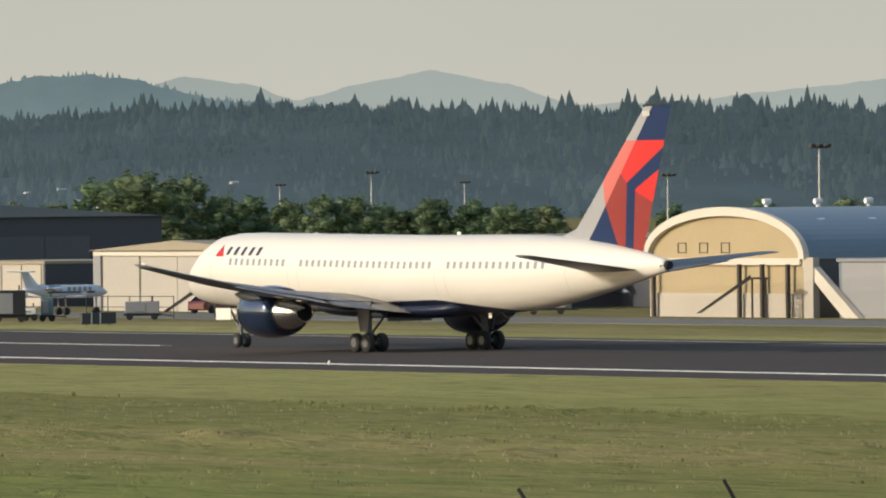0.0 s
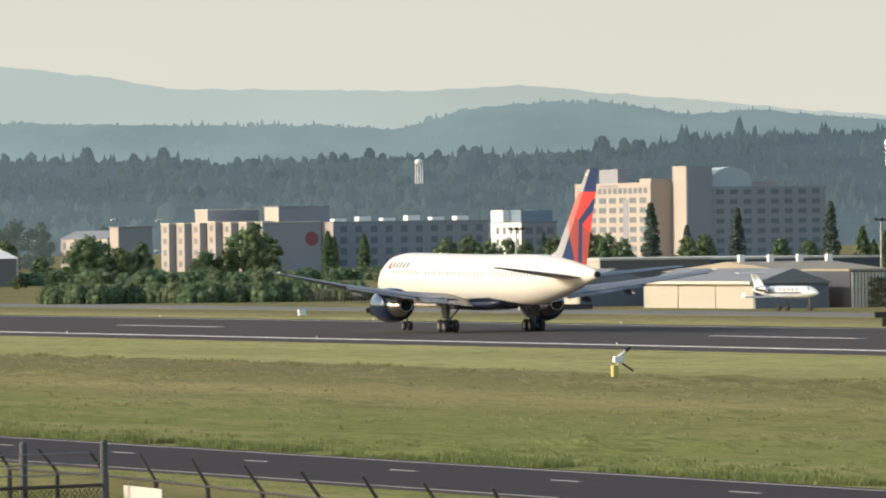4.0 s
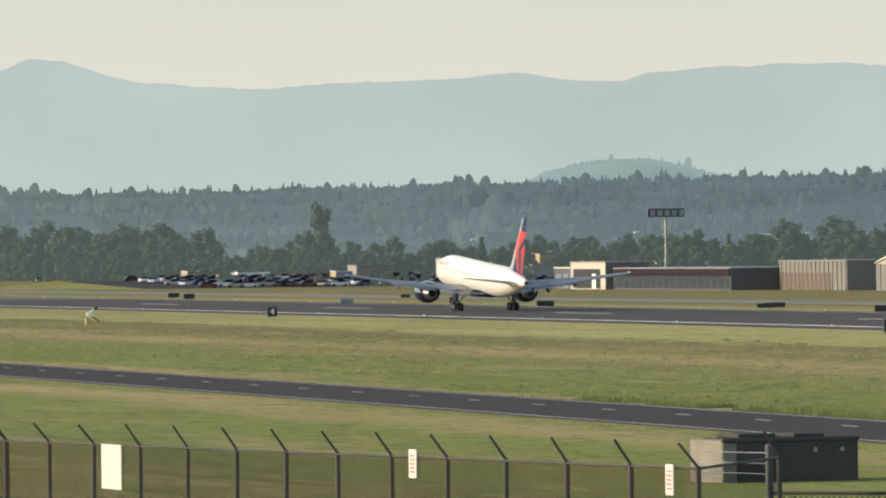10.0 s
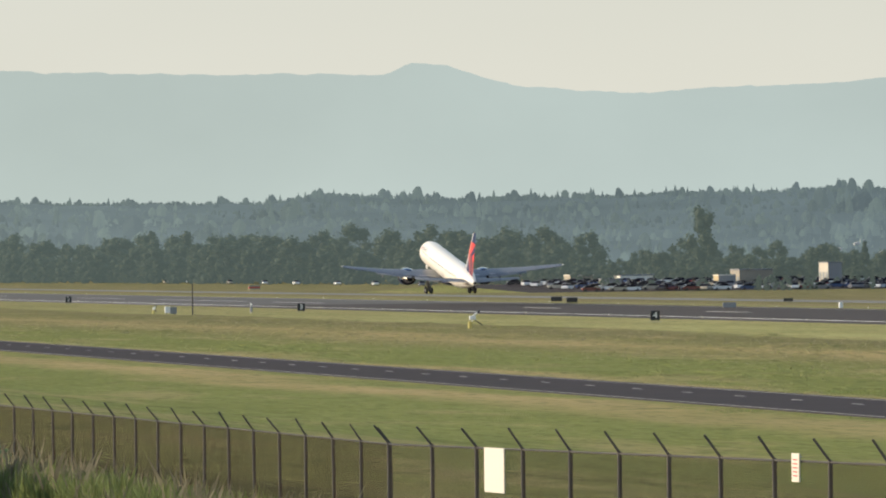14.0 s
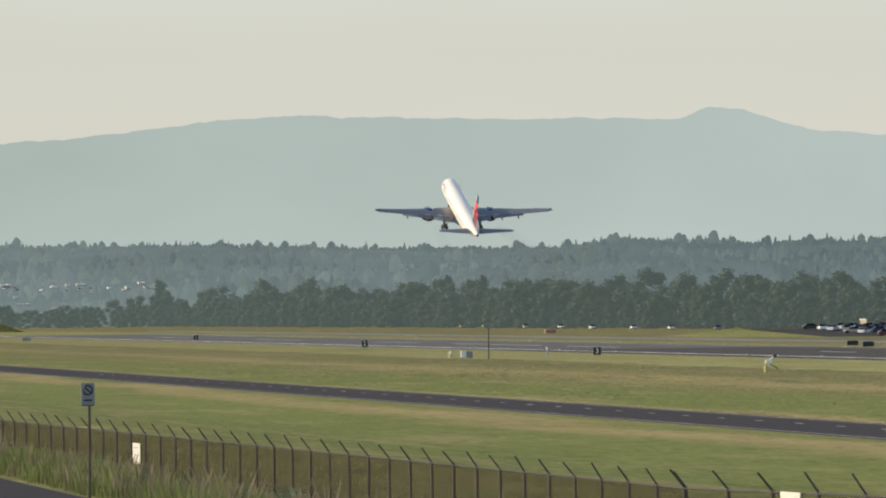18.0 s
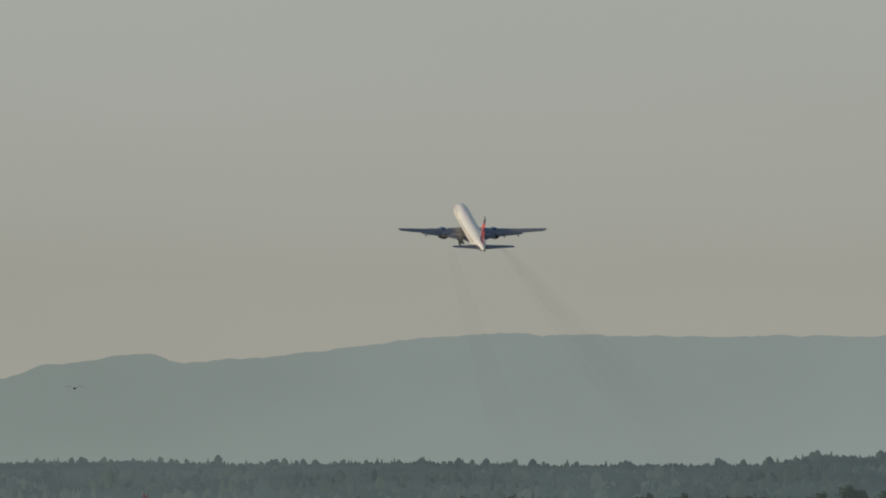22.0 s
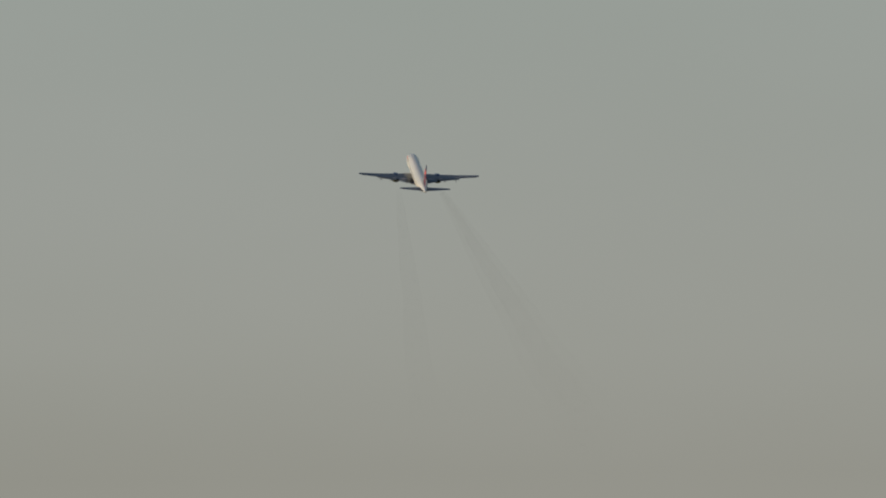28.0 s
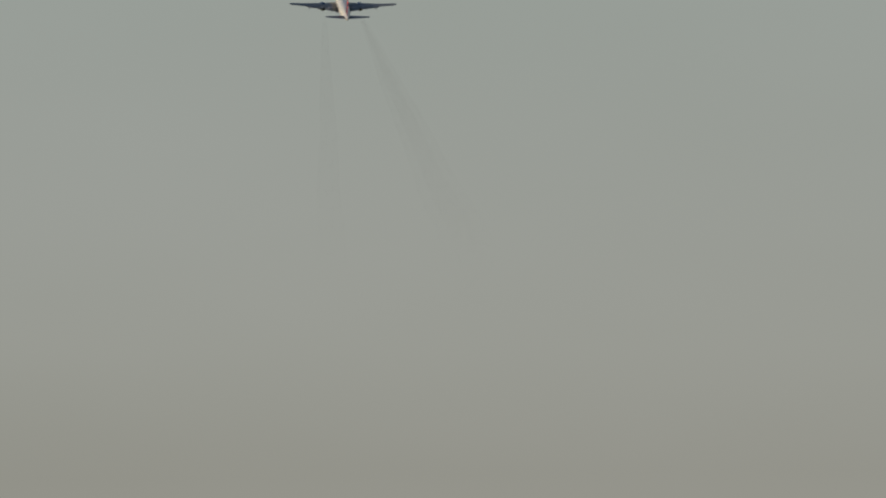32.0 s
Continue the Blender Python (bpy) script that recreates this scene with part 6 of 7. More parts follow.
for k in range(6):
    for dy, z in ((456.9, 7.35), (450.6, 6.0)):
        o = part("roof_vent", rod((315.6 + k * 4.2, dy, z - 0.2), (315.6 + k * 4.2, dy, z + 0.25), 0.12), M["signwhite"], v)
        part("cowl", rod((315.6 + k * 4.2 - 0.25, dy, z + 0.38), (315.6 + k * 4.2 + 0.3, dy, z + 0.4), 0.2, 0.2, 8), M["signwhite"], o, "white vent cowl")
r = building("side_office", "blue-grey side building with a row of windows", 312.8, 345, 437, 444.5, 3.7, M["grey"], mat("blue_grey_wall", (0.13, 0.155, 0.175), 0.7, vary=0.12), None, M["roofgrey"])
for k in range(7):
    on_end(r, 437, 314.6 + k * 0.75, 315.2 + k * 0.75, 2.3, 3.05, M["glass"], "window")
for k in range(6):
    on_end(r, 437, 320.6 + k * 1.6, 321.8 + k * 1.6, 2.2, 3.05, M["glass"], "window")


# row of low hangars with doors
def shed(y0, y1, doors, label):
    # Shed ends take a dark blue for their shaded side.
    s = building("low_hangar", label, 318, 326, y0, y1, 2.55, M["cream"], mat("shed_end_shade_blue", (0.11, 0.145, 0.17), 0.7, vary=0.12), (4.0, "y"), M["roofgrey"], "hangar", "low hangar row")
    step = (y1 - y0) / doors
    for k in range(doors):
        on_front(s, 318, y0 + k * step + 0.4, y0 + (k + 1) * step - 0.4, 0, 2.25, M["cream"], "door", "cream hangar door", 0.08)
    part("fascia", box(317.3, 317.6, y0 - 0.3, y1 + 0.3, 2.45, 2.75), M["trim"], s, "pale fascia")
    part("end_gable", prism([(318.1, 2.5), (325.9, 2.5), (322, 3.8)], y0, y0 + 0.2), s.children[2].data.materials[0], s)
    return s


shed(805.3, 861, 5, "low hangar with five cream doors and grey roof")
shed(757.6, 787.4, 3, "low hangar with cream doors and grey roof")
building("shed_office", "small beige shed with a flat roof", 321, 325, 862, 872, 3.4, M["beige"], M["beige"], None, M["roofgrey"])
t = building("tan_roofed_hall", "hall with a wide tan roof and white vents", 328, 339, 770, 806, 3.6, M["darkclad"], M["darkclad"], (4.6, "x"), M["tanroof"])
for k in range(4):
    part("roof_vent", box(328.6 + k * 3.3, 329.2 + k * 3.3, 787, 787.6, 4.5, 5.3), M["signwhite"], t, "white roof vent")
sl = building("slatted_hall", "hall with a pale slatted wall and ivy", 327.6, 336, 756, 768, 3.6, M["darkclad"], M["darkclad"], None, M["tanroof"])
for k in range(22):
    on_end(sl, 756, 327.75 + k * 0.37, 327.99 + k * 0.37, 0, 3.5, M["trim"], "slat", "", 0.12)
iv = random.Random(4)
vs, fs = [], []
for k in range(260):
    clump(vs, fs, Vector((iv.choice([iv.uniform(329.6, 331.6), iv.uniform(332.2, 334.4)]), 755.6 + iv.uniform(-.15, .15), iv.uniform(0, 3.0))), iv.uniform(0.15, 0.3), iv)
me = bpy.data.meshes.new("ivy")
me.from_pydata(vs, [], fs)
me.materials.append(M["leaf"])
o = new("ivy", me)
o.parent = sl
building("flat_dark_hall", "long flat-roofed dark hall with a pale fascia", 345, 372, 850, 900, 4.6, M["darkclad"], M["darkclad"], None, M["trim"])
building("pale_block", "small pale flat-roofed block behind the hangars", 335, 348, 842, 850, 4.7, M["cream"], M["brownmetal"], None, M["trim"])


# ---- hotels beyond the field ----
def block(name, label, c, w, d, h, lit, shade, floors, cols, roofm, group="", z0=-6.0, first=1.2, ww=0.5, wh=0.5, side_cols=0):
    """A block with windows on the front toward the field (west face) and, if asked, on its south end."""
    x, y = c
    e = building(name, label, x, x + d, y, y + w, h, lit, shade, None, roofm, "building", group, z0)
    fh = (h - first + 0.0) / floors
    win = None
    for f in range(floors):
        for k in range(cols):
            yy = y + w * (k + 0.5) / cols
            zz = first + fh * (f + 0.5)
            m = pose(x, yy, zz)
            if win is None:
                win = part("window", box(-0.06, 0.03, -w / cols * ww / 2, w / cols * ww / 2, -fh * wh / 2, fh * wh / 2), M["glass"], e)
                win.matrix_basis = m
            else:
                share("window", win, m, e)
    if side_cols:
        sw = None
        for f in range(floors):
            for k in range(side_cols):
                m = pose(x + d * (k + 0.5) / side_cols, y, first + fh * (f + 0.5))
                if sw is None:
                    sw = part("window", box(-d / side_cols * 0.3, d / side_cols * 0.3, -0.06, 0.03, -fh * wh / 2, fh * wh / 2), M["glass"], e)
                    sw.matrix_basis = m
                else:
                    share("window", sw, m, e)
    return e


# seen end-on: fronts run along the runway's direction and are strongly foreshortened
def hotel_stack():
    """A stepped hotel: a row of pale bays, each set farther out than the last."""
    for k in range(7):
        bay = block("hotel_bay", "pale stucco hotel bay with small windows", (607.0 + 1.7 * k, 1794 - 6 * k), 5.7, 14, 10.9 if k != 3 else 11.2, M["stucco"], M["hotel_shade"], 4, 1, M["trim"], "hotel bays", first=0.4, ww=0.36, wh=0.48)
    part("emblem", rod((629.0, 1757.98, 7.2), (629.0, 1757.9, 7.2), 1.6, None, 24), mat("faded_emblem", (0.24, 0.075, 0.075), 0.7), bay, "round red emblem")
    b = building("hotel_tower", "dark hotel tower with a railed roof", 617.5, 630, 1797, 1806, 14.0, M["stucco"], M["hotel_shade"], None, M["trim"], "building", "", -4)
    b = building("hotel_tower", "shaded hotel tower with a flat roof", 629.6, 642, 1782, 1792, 14.5, M["cream"], M["hotel_shade"], None, M["hotel_shade"], "building", "", -4)
    e = building("hotel_wing", "long shaded hotel wing with large windows", 640, 678, 1774, 1790, 10.8, M["stucco"], M["hotel_shade"], None, M["hotel_shade"], "building", "", -4)
    win = None
    for f in range(4):
        for k in range(10):
            m = pose(642.5 + k * 3.7, 1774, 1.6 + f * 2.55)
            if win is None:
                win = part("window", box(-0.8, 0.8, -0.06, 0.03, -0.75, 0.75), M["glass"], e)
                win.matrix_basis = m
            else:
                share("window", win, m, e)
    for k in range(6):
        part("roof_unit", box(641 + k * 6, 644 + k * 6, 1776, 1779, 11.05, 11.05 + iv.uniform(0.4, 1.2)), M["signwhite"], e, "white rooftop unit")


hotel_stack()
lb = block("low_hotel", "three-storey pale building with a dark hipped roof", (554.2, 1679), 33, 9, 7.7, M["stucco"], M["hotel_shade"], 3, 6, M["roofgrey"], first=-0.8, ww=0.35, wh=0.55)
part("hipped_roof", gable(554.2, 562, 1679, 1712, 7.95, 9.6, "y", 0.2), M["roofgrey"], lb)
# The tower's end is coloured grey for shade, its front pale as lit.
st = building("stair_tower", "stair tower between hotel wings, grey on its shaded end", 552, 559.6, 1665, 1671, 10.1, M["stucco"], mat("shaded_render", (0.24, 0.245, 0.25), 0.8, vary=0.1), None, M["roofgrey"], "building", "", -4)
wo = building("white_office", "bright white office block with small windows", 700, 709, 1809.5, 1830, 10.3, M["signwhite"], M["grey"], None, M["roofgrey"], "building", "", -4)
part("upper_storey", box(700.1, 709, 1822, 1830, 10.5, 13.3), M["signwhite"], wo, "bright white upper storey")
part("plant_room", box(702, 710, 1815, 1821.9, 10.5, 13.2), M["roofblue"], wo, "blue-grey plant room")
for f in range(3):
    for k in range(4):
        on_front(wo, 700, 1811 + k * 4.4, 1813 + k * 4.4, 2.2 + f * 2.7, 3.8 + f * 2.7, M["glass"], "window")
    for k in range(3):
        on_end(wo, 1809.5, 701 + k * 2.7, 702.8 + k * 2.7, 2.2 + f * 2.7, 3.8 + f * 2.7, M["glass"], "window")

# tall hotel
th = empty("tall_hotel", pose(0, 0, 0), "tall stucco hotel with a sunlit windowed front", "building")
part("front_block", box(917, 958, 2264, 2325, -8, 22.0), [M["stucco"]], th, "sunlit stucco block")
part("front_parapet", box(916.9, 958, 2263.9, 2325, 22.0, 22.4), M["stucco"], th)
win = None
for f in range(9):
    z = 20.0 - f * 2.9
    for k in range(14 if f == 0 else 7):
        yy = 2266 + (k + 0.5) * (57 / (14 if f == 0 else 7))
        if win is None or f == 1 and k == 0:
            hw = 1.3 if f == 0 else 2.6
            win = part("window", box(-0.08, 0.03, -hw, hw, -0.85, 0.85), M["glass"], th)
            win.matrix_basis = pose(917, yy, z)
        else:
            share("window", win, pose(917, yy, z), th)
# Flat strip in the shade colour stands in for a recess.
part("recess", box(916.9, 917.02, 2282, 2286, -8, 17.5), M["hotel_shade"], th, "flat shade-coloured strip standing for a recess")
part("roof_block", box(921, 926, 2300, 2315, 22.4, 26.6), M["hotel_shade"], th)
part("roof_block", box(918, 924, 2266, 2275, 22.4, 23.5), M["stucco"], th)
part("letter_bar", box(916.8, 916.9, 2290, 2304, 21.2, 21.8), M["grey"], th)
# Core box in shade grey; a thin slab in the lit colour fronts it.
part("core_tower", box(924.0, 931.8, 2252, 2264, -8, 27.0), [M["hotel_shade"]], th, "core tower in the shaded-side grey")
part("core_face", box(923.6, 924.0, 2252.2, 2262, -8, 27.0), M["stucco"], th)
part("rear_block", box(931.8, 968.5, 2252.4, 2264, -8, 20.8), M["hotel_shade"], th, "rear wing in the shaded-side grey")
win = None
for f in range(7):
    for k in range(8):
        m = pose(934.5 + k * 4.4, 2252.4, 19.2 - f * 2.9)
        if win is None:
            win = part("window", box(-1.25, 1.25, -0.06, 0.03, -0.75, 0.75), M["glass"], th)
            win.matrix_basis = m
        else:
            share("window", win, m, th)
bm = prism([(932, 20.8), (945, 20.8)] + [(938.5 + 6.5 * math.cos(math.pi * k / 10), 22.0 + 4.6 * math.sin(math.pi * k / 10)) for k in range(11)], 2253, 2264)
part("glass_roof", bm, mat("atrium_glass", (0.35, 0.42, 0.45), 0.15, vary=0.15), th, "curved glazed atrium roof")
# low arched hangar farther along, terminal and sheds
v = vault("pale_vaulted_hangar", "wide pale hangar with a low vaulted roof", 382, 417, 1311, 1371, 4.7, 7.2, M["beige"], M["whiteroof"], 0.35, True)
for k in range(15):
    on_front(v, 382.3, 1313 + k * 3.9, 1313.5 + k * 3.9, 0, 4.6, M["drab"], "wall_rib", "", 0.25)
on_front(v, 382.3, 1311.5, 1370.5, 0, 4.55, M["drab"], "lower_wall", "grey ribbed lower wall", 0.12)
s2 = building("ribbed_shed", "grey ribbed shed with a dark panel for the shadowed open bay", 382, 400, 1388.9, 1435, 5.1, M["drab"], M["drab"], None, M["roofgrey"])
for k in range(16):
    on_front(s2, 382, 1389.5 + k * 2.9, 1389.9 + k * 2.9, 0, 5.2, M["concrete"], "wall_rib", "", 0.2)
on_front(s2, 382, 1400, 1434, 0, 3.1, mat("open_bay_brown", (0.11, 0.075, 0.055), 0.9, vary=0.3), "open_bay", "dark brown open bay", 0.1)
tm = building("terminal_hall", "long low dark glazed terminal hall", 373, 392, 1435.2, 1524, 3.9, M["darkclad"], M["darkclad"], None, M["roofgrey"])
on_front(tm, 373, 1436, 1523, 0.3, 2.6, mat("dark_hall_glass", (0.045, 0.055, 0.06), 0.5, vary=0.35, scale=1.5, spec=0.0), "glazing", "dark glass front")
for k in range(17):
    on_front(tm, 373, 1439 + k * 5.1, 1439.25 + k * 5.1, 0.3, 2.65, M["darkclad"], "mullion", "", 0.09)
on_front(tm, 373, 1435.5, 1523.5, 2.7, 3.9, mat("fascia_brown", (0.036, 0.026, 0.030), 0.8, spec=0.0), "fascia", "dark fascia", 0.3)
pt = building("terminal_portal", "tan stone portal with open bays", 371.5, 380, 1524.2, 1553, 5.1, M["cream"], M["brownmetal"], None, M["concrete"])
# Flat dark panel on the wall stands in for the bay's inner shade.
on_front(pt, 371.5, 1528.5, 1550.5, 0.2, 3.9, M["dark"], "open_bay", "dark panel for the shadowed open bay")
on_front(pt, 371.5, 1532, 1535, 0.2, 3.0, M["signwhite"], "white_panel", "", 0.1)
tc = building("terminal_canopy", "flat canopy hall at the terminal's end", 373, 385, 1554, 1573, 4.0, M["darkclad"], M["darkclad"], None, M["trim"])
for k in range(3):
    on_front(tc, 373, 1555 + k * 5.9, 1559.6 + k * 5.9, 0.2, 2.9, M["glass"], "window", "", 0.06)
bb = empty("billboard", pose(402.5, 1600, 0), "dark billboard back on a tall pole", "billboard")
part("pole", rod((0, 0, -0.5), (0, 0, 14.0), 0.3, None, 10), M["steel"], bb)
part("panel", box(-3.8, 3.8, -0.4, 0.4, 14.0, 15.7, 0.03), M["darkclad"], bb, "dark panel back")
for k in range(5):
    part("panel_frame", box(-3.3 + k * 1.5, -2.3 + k * 1.5, -0.43, -0.41, 14.25, 15.4), M["grey"], bb)
# town blocks behind the car park
for n, (x, y, w, d, z1, m) in enumerate(((400, 1880, 4, 9, 4.2, "tan"), (414, 1855, 5, 10, 5.8, "cream"), (392, 1850, 12, 10, 4.4, "concrete"), (384, 1835, 6, 6, 3.2, "tan"), (372, 1890, 12, 8, 3.3, "whiteroof"), (356, 1830, 7, 4, 2.6, "tan"), (362, 1900, 9, 8, 3.4, "concrete"), (436, 1860, 10, 8, 4.0, "darkclad"), (447, 1900, 6, 10, 6.6, "tan"), (460, 1830, 9, 12, 4.6, "whiteroof"), (475, 1840, 10, 14, 5.0, "darkclad"))):
    w *= 0.65
    q = building("town_building", "low flat-roofed town building beyond the car park", x, x + w, y, y + d, z1, M[m], M["grey"] if n % 2 else M[m], None, M["trim"] if n % 3 == 0 else M["roofgrey"], "building", "town buildings")
    for k in range(3):
        on_front(q, x, y + d * (k + 0.25) / 3, y + d * (k + 0.75) / 3, z1 * 0.35, z1 * 0.65, M["glass"], "window")


# ---- lamp masts ----
def mast(x, y, h, label, heads=3, base=0.0):
    e = empty("light_mast", pose(x, y, base), label, "light mast", "apron light masts")
    part("pole", rod((0, 0, -0.5), (0, 0, h), 0.17, 0.09, 8), M["steel"], e)
    part("crossbar", box(-0.75, 0.75, -0.1, 0.1, h, h + 0.12), M["darksteel"], e)
    for k in range(heads):
        part("lamp_head", box(-0.72 + k * 1.44 / max(1, heads - 1) - 0.2, -0.72 + k * 1.44 / max(1, heads - 1) + 0.2, -0.3, 0.15, h + 0.05, h + 0.3, 0.02), M["darksteel"], e)
    return e


for az, d, h in ((31.886, 1000, 11.5), (32.534, 1250, 10.8), (31.248, 1250, 10.7), (35.006, 620, 11.7), (29.032, 680, 11.1), (26.246, 760, 11.0), (33.95, 900, 10.5), (23.65, 900, 8.7), (21.11, 905, 8.2), (24.8, 870, 5.6), (24.35, 880, 5.6), (23.9, 880, 5.6)):
    p = bearing(az, d)
    mast(p.x, p.y, h, "tall floodlight mast over the apron")


def water_tower(az, d, z0, z1, r):
    p = bearing(az, d)
    e = empty("water_tower", pose(p.x, p.y, 0), "pale water tower among hillside trees", "water tower")
    rings = [[(q * math.cos(k * math.tau / 20), q * math.sin(k * math.tau / 20), z) for k in range(20)] for q, z in ((0.3, z0), (r * 0.8, z0 + 0.8), (r, z0 + (z1 - z0) * 0.45), (r * 0.8, z0 + (z1 - z0) * 0.85), (0.2, z1))]
    part("tank", loft(rings), M["signwhite"], e, "", True)
    for k in range(4):
        a = math.tau * k / 4
        part("leg", rod((r * 0.8 * math.cos(a), r * 0.8 * math.sin(a), z0 - 9), (r * 0.8 * math.cos(a), r * 0.8 * math.sin(a), z0 + 1.5), 0.3), M["signwhite"], e)


water_tower(23.727, 4040, 47.2, 52.0, 3.5)
water_tower(20.44, 4040, 41.6, 44.8, 2.2)


# ---- vehicles ----
M["silver"] = mat("silver_paint", (0.55, 0.55, 0.54), 0.25, metal=0.3, vary=0.05, coat=0.5)
M["carglass"] = mat("dark_car_glass", (0.005, 0.005, 0.012), 0.3, vary=0.1, spec=0.1)
M["taillight"] = mat("red_lens", (0.22, 0.006, 0.01), 0.2, vary=0.05, coat=0.6)
M["vanwhite"] = mat("van_white", (0.66, 0.66, 0.65), 0.22, vary=0.04, coat=0.5)
M["maroon"] = mat("maroon_paint", (0.16, 0.012, 0.016), 0.25, vary=0.08, coat=0.6)
CARS = [mat("car_" + n, c, 0.25, vary=0.05, coat=0.5) for n, c in (("white", (0.7, 0.7, 0.68)), ("black", (0.02, 0.02, 0.025)), ("grey", (0.2, 0.2, 0.21)), ("blue", (0.04, 0.07, 0.16)), ("red", (0.14, 0.035, 0.035)), ("sand", (0.4, 0.36, 0.28)))]


def suv(m):
    e = empty("family_van", m, "white family van with dark rear window driving along the road", "car")
    # seen from behind: y is forward
    secs = []
    for y, wl, zl, wu, zu in ((-2.35, 0.86, 0.45, 0.80, 1.02), (-2.3, 0.92, 0.42, 0.84, 1.1), (-1.9, 0.95, 0.4, 0.88, 1.12), (1.2, 0.95, 0.4, 0.88, 1.08), (2.1, 0.92, 0.42, 0.82, 0.95), (2.4, 0.8, 0.5, 0.7, 0.8)):
        secs.append([(-wl, y, zl), (wl, y, zl), (wl + 0.02, y, (zl + zu) / 2), (wu, y, zu), (-wu, y, zu), (-wl - 0.02, y, (zl + zu) / 2)])
    part("body", loft(secs), M["vanwhite"], e, "white lower body")
    cab = []
    for y, wl, zl, wu, zu in ((-2.28, 0.84, 1.06, 0.68, 1.68), (-2.0, 0.88, 1.08, 0.70, 1.76), (-0.3, 0.88, 1.08, 0.70, 1.78), (0.6, 0.86, 1.06, 0.66, 1.70), (1.5, 0.82, 1.0, 0.7, 1.05)):
        cab.append([(-wl, y, zl), (wl, y, zl), (wu, y, zu - 0.06), (wu - 0.1, y, zu), (-wu + 0.1, y, zu), (-wu, y, zu - 0.06)])
    part("cabin", loft(cab), M["vanwhite"], e, "white roof and pillars")
    part("rear_window", loft([[(-0.84, -2.36, 1.07), (0.85, -2.36, 1.07), (0.71, -2.31, 1.69), (-0.68, -2.31, 1.69)], [(-0.84, -2.1, 1.07), (0.85, -2.1, 1.07), (0.71, -2.1, 1.69), (-0.68, -2.1, 1.69)]]), M["carglass"], e, "dark navy rear window")
    part("tailgate", loft([[(-0.52, -2.40, 0.78), (0.52, -2.40, 0.78), (0.52, -2.37, 1.06), (-0.52, -2.37, 1.06)], [(-0.52, -2.2, 0.78), (0.52, -2.2, 0.78), (0.52, -2.2, 1.06), (-0.52, -2.2, 1.06)]]), M["maroon"], e, "dark maroon tailgate band")
    for s in (-1, 1):
        part("tail_lamp", box(s * 0.71 - 0.2, s * 0.71 + 0.2, -2.41, -2.1, 0.76, 1.08, 0.03), M["taillight"], e, "red tail lamp")
        part("side_window", prism([(s * 0.9, 1.14), (s * 0.91, 1.14), (s * 0.75, 1.62), (s * 0.74, 1.62)], -1.9, 0.4), M["carglass"], e, "side window")
        part("mirror", box(s * 1.02 - 0.1, s * 1.02 + 0.1, 0.75, 0.95, 1.05, 1.22, 0.03), M["black"], e, "door mirror")
        part("roof_rail", rod((s * 0.58, -1.9, 1.8), (s * 0.58, 0.3, 1.82), 0.025), M["black"], e, "roof rail")
    part("number_plate", box(-0.24, 0.24, -2.435, -2.42, 0.80, 0.96, 0.004), M["signwhite"], e, "pale number plate")
    part("plate_recess", box(-0.42, 0.42, -2.425, -2.405, 0.74, 1.04, 0.01), M["silver"], e)
    part("spoiler", box(-0.62, 0.62, -2.33, -1.95, 1.715, 1.76, 0.02), M["vanwhite"], e)
    part("roof_bar", rod((-0.6, -1.7, 1.83), (0.6, -1.7, 1.83), 0.022), M["black"], e, "black roof bar")
    part("bumper", box(-0.92, 0.92, -2.46, -2.2, 0.38, 0.72, 0.05), M["vanwhite"], e)
    w0 = None
    for x in (-0.82, 0.82):
        for y in (-1.45, 1.45):
            if w0 is None:
                w0 = wheel(0.34, 0.22, e)
                w0.matrix_basis = pose(x, y, 0.34)
            else:
                copy_thing(w0, pose(x, y, 0.34)).parent = e
    return e


VAN = suv(pose(18.0, -308, 3.13))


def small_car(colour, name="car"):
    e = empty(name, pose(0, 0, 0), "parked car in a far car park", "car", "parked cars")
    secs = []
    for x, z0, z1, w in ((-2.1, 0.35, 0.75, 0.75), (-1.9, 0.25, 0.92, 0.86), (1.0, 0.25, 0.95, 0.88), (1.9, 0.25, 0.8, 0.84), (2.1, 0.4, 0.65, 0.7)):
        secs.append([(x, -w, z0), (x, w, z0), (x, w, z1), (x, -w, z1)])
    part("body", loft(secs), colour, e)
    secs = []
    for x, z1, w in ((-1.7, 0.95, 0.8), (-1.1, 1.4, 0.66), (0.2, 1.45, 0.66), (1.0, 0.98, 0.78)):
        secs.append([(x, -w - 0.05, 0.9), (x, w + 0.05, 0.9), (x, w, z1), (x, -w, z1)])
    part("cabin", loft(secs), M["carglass"], e, "dark glass cabin")
    w0 = None
    for x in (-1.3, 1.3):
        for y in (-0.8, 0.8):
            o = part("wheel", rod((x, y - 0.1, 0.31), (x, y + 0.1, 0.31), 0.31, None, 10), M["tyre"], e)
    return e


kinds = [small_car(c) for c in CARS]
crng = random.Random(6)
fresh = set()
n = 0
deck = prism([(-8.0, -0.6), (96.0, -0.6), (96.0, 0.0), (-8.0, 0.0)], 0.0, 110.0)
for v in deck.verts:
    v.co.z += 0.02 + v.co.y * 0.014 if v.co.z > -0.3 else 0.0
    v.co.x += 0.0 if v.co.z > -0.3 else math.copysign(30.0, v.co.x - 40)
for f in deck.faces:
    f.material_index = 0 if all(-9 < v.co.x < 97 for v in f.verts) else 1
tagged(part("car_park", deck, [M["road"], M["grass"]]), "gently rising asphalt car park", "car park", kind="structure").location = (340, 1790, 0)
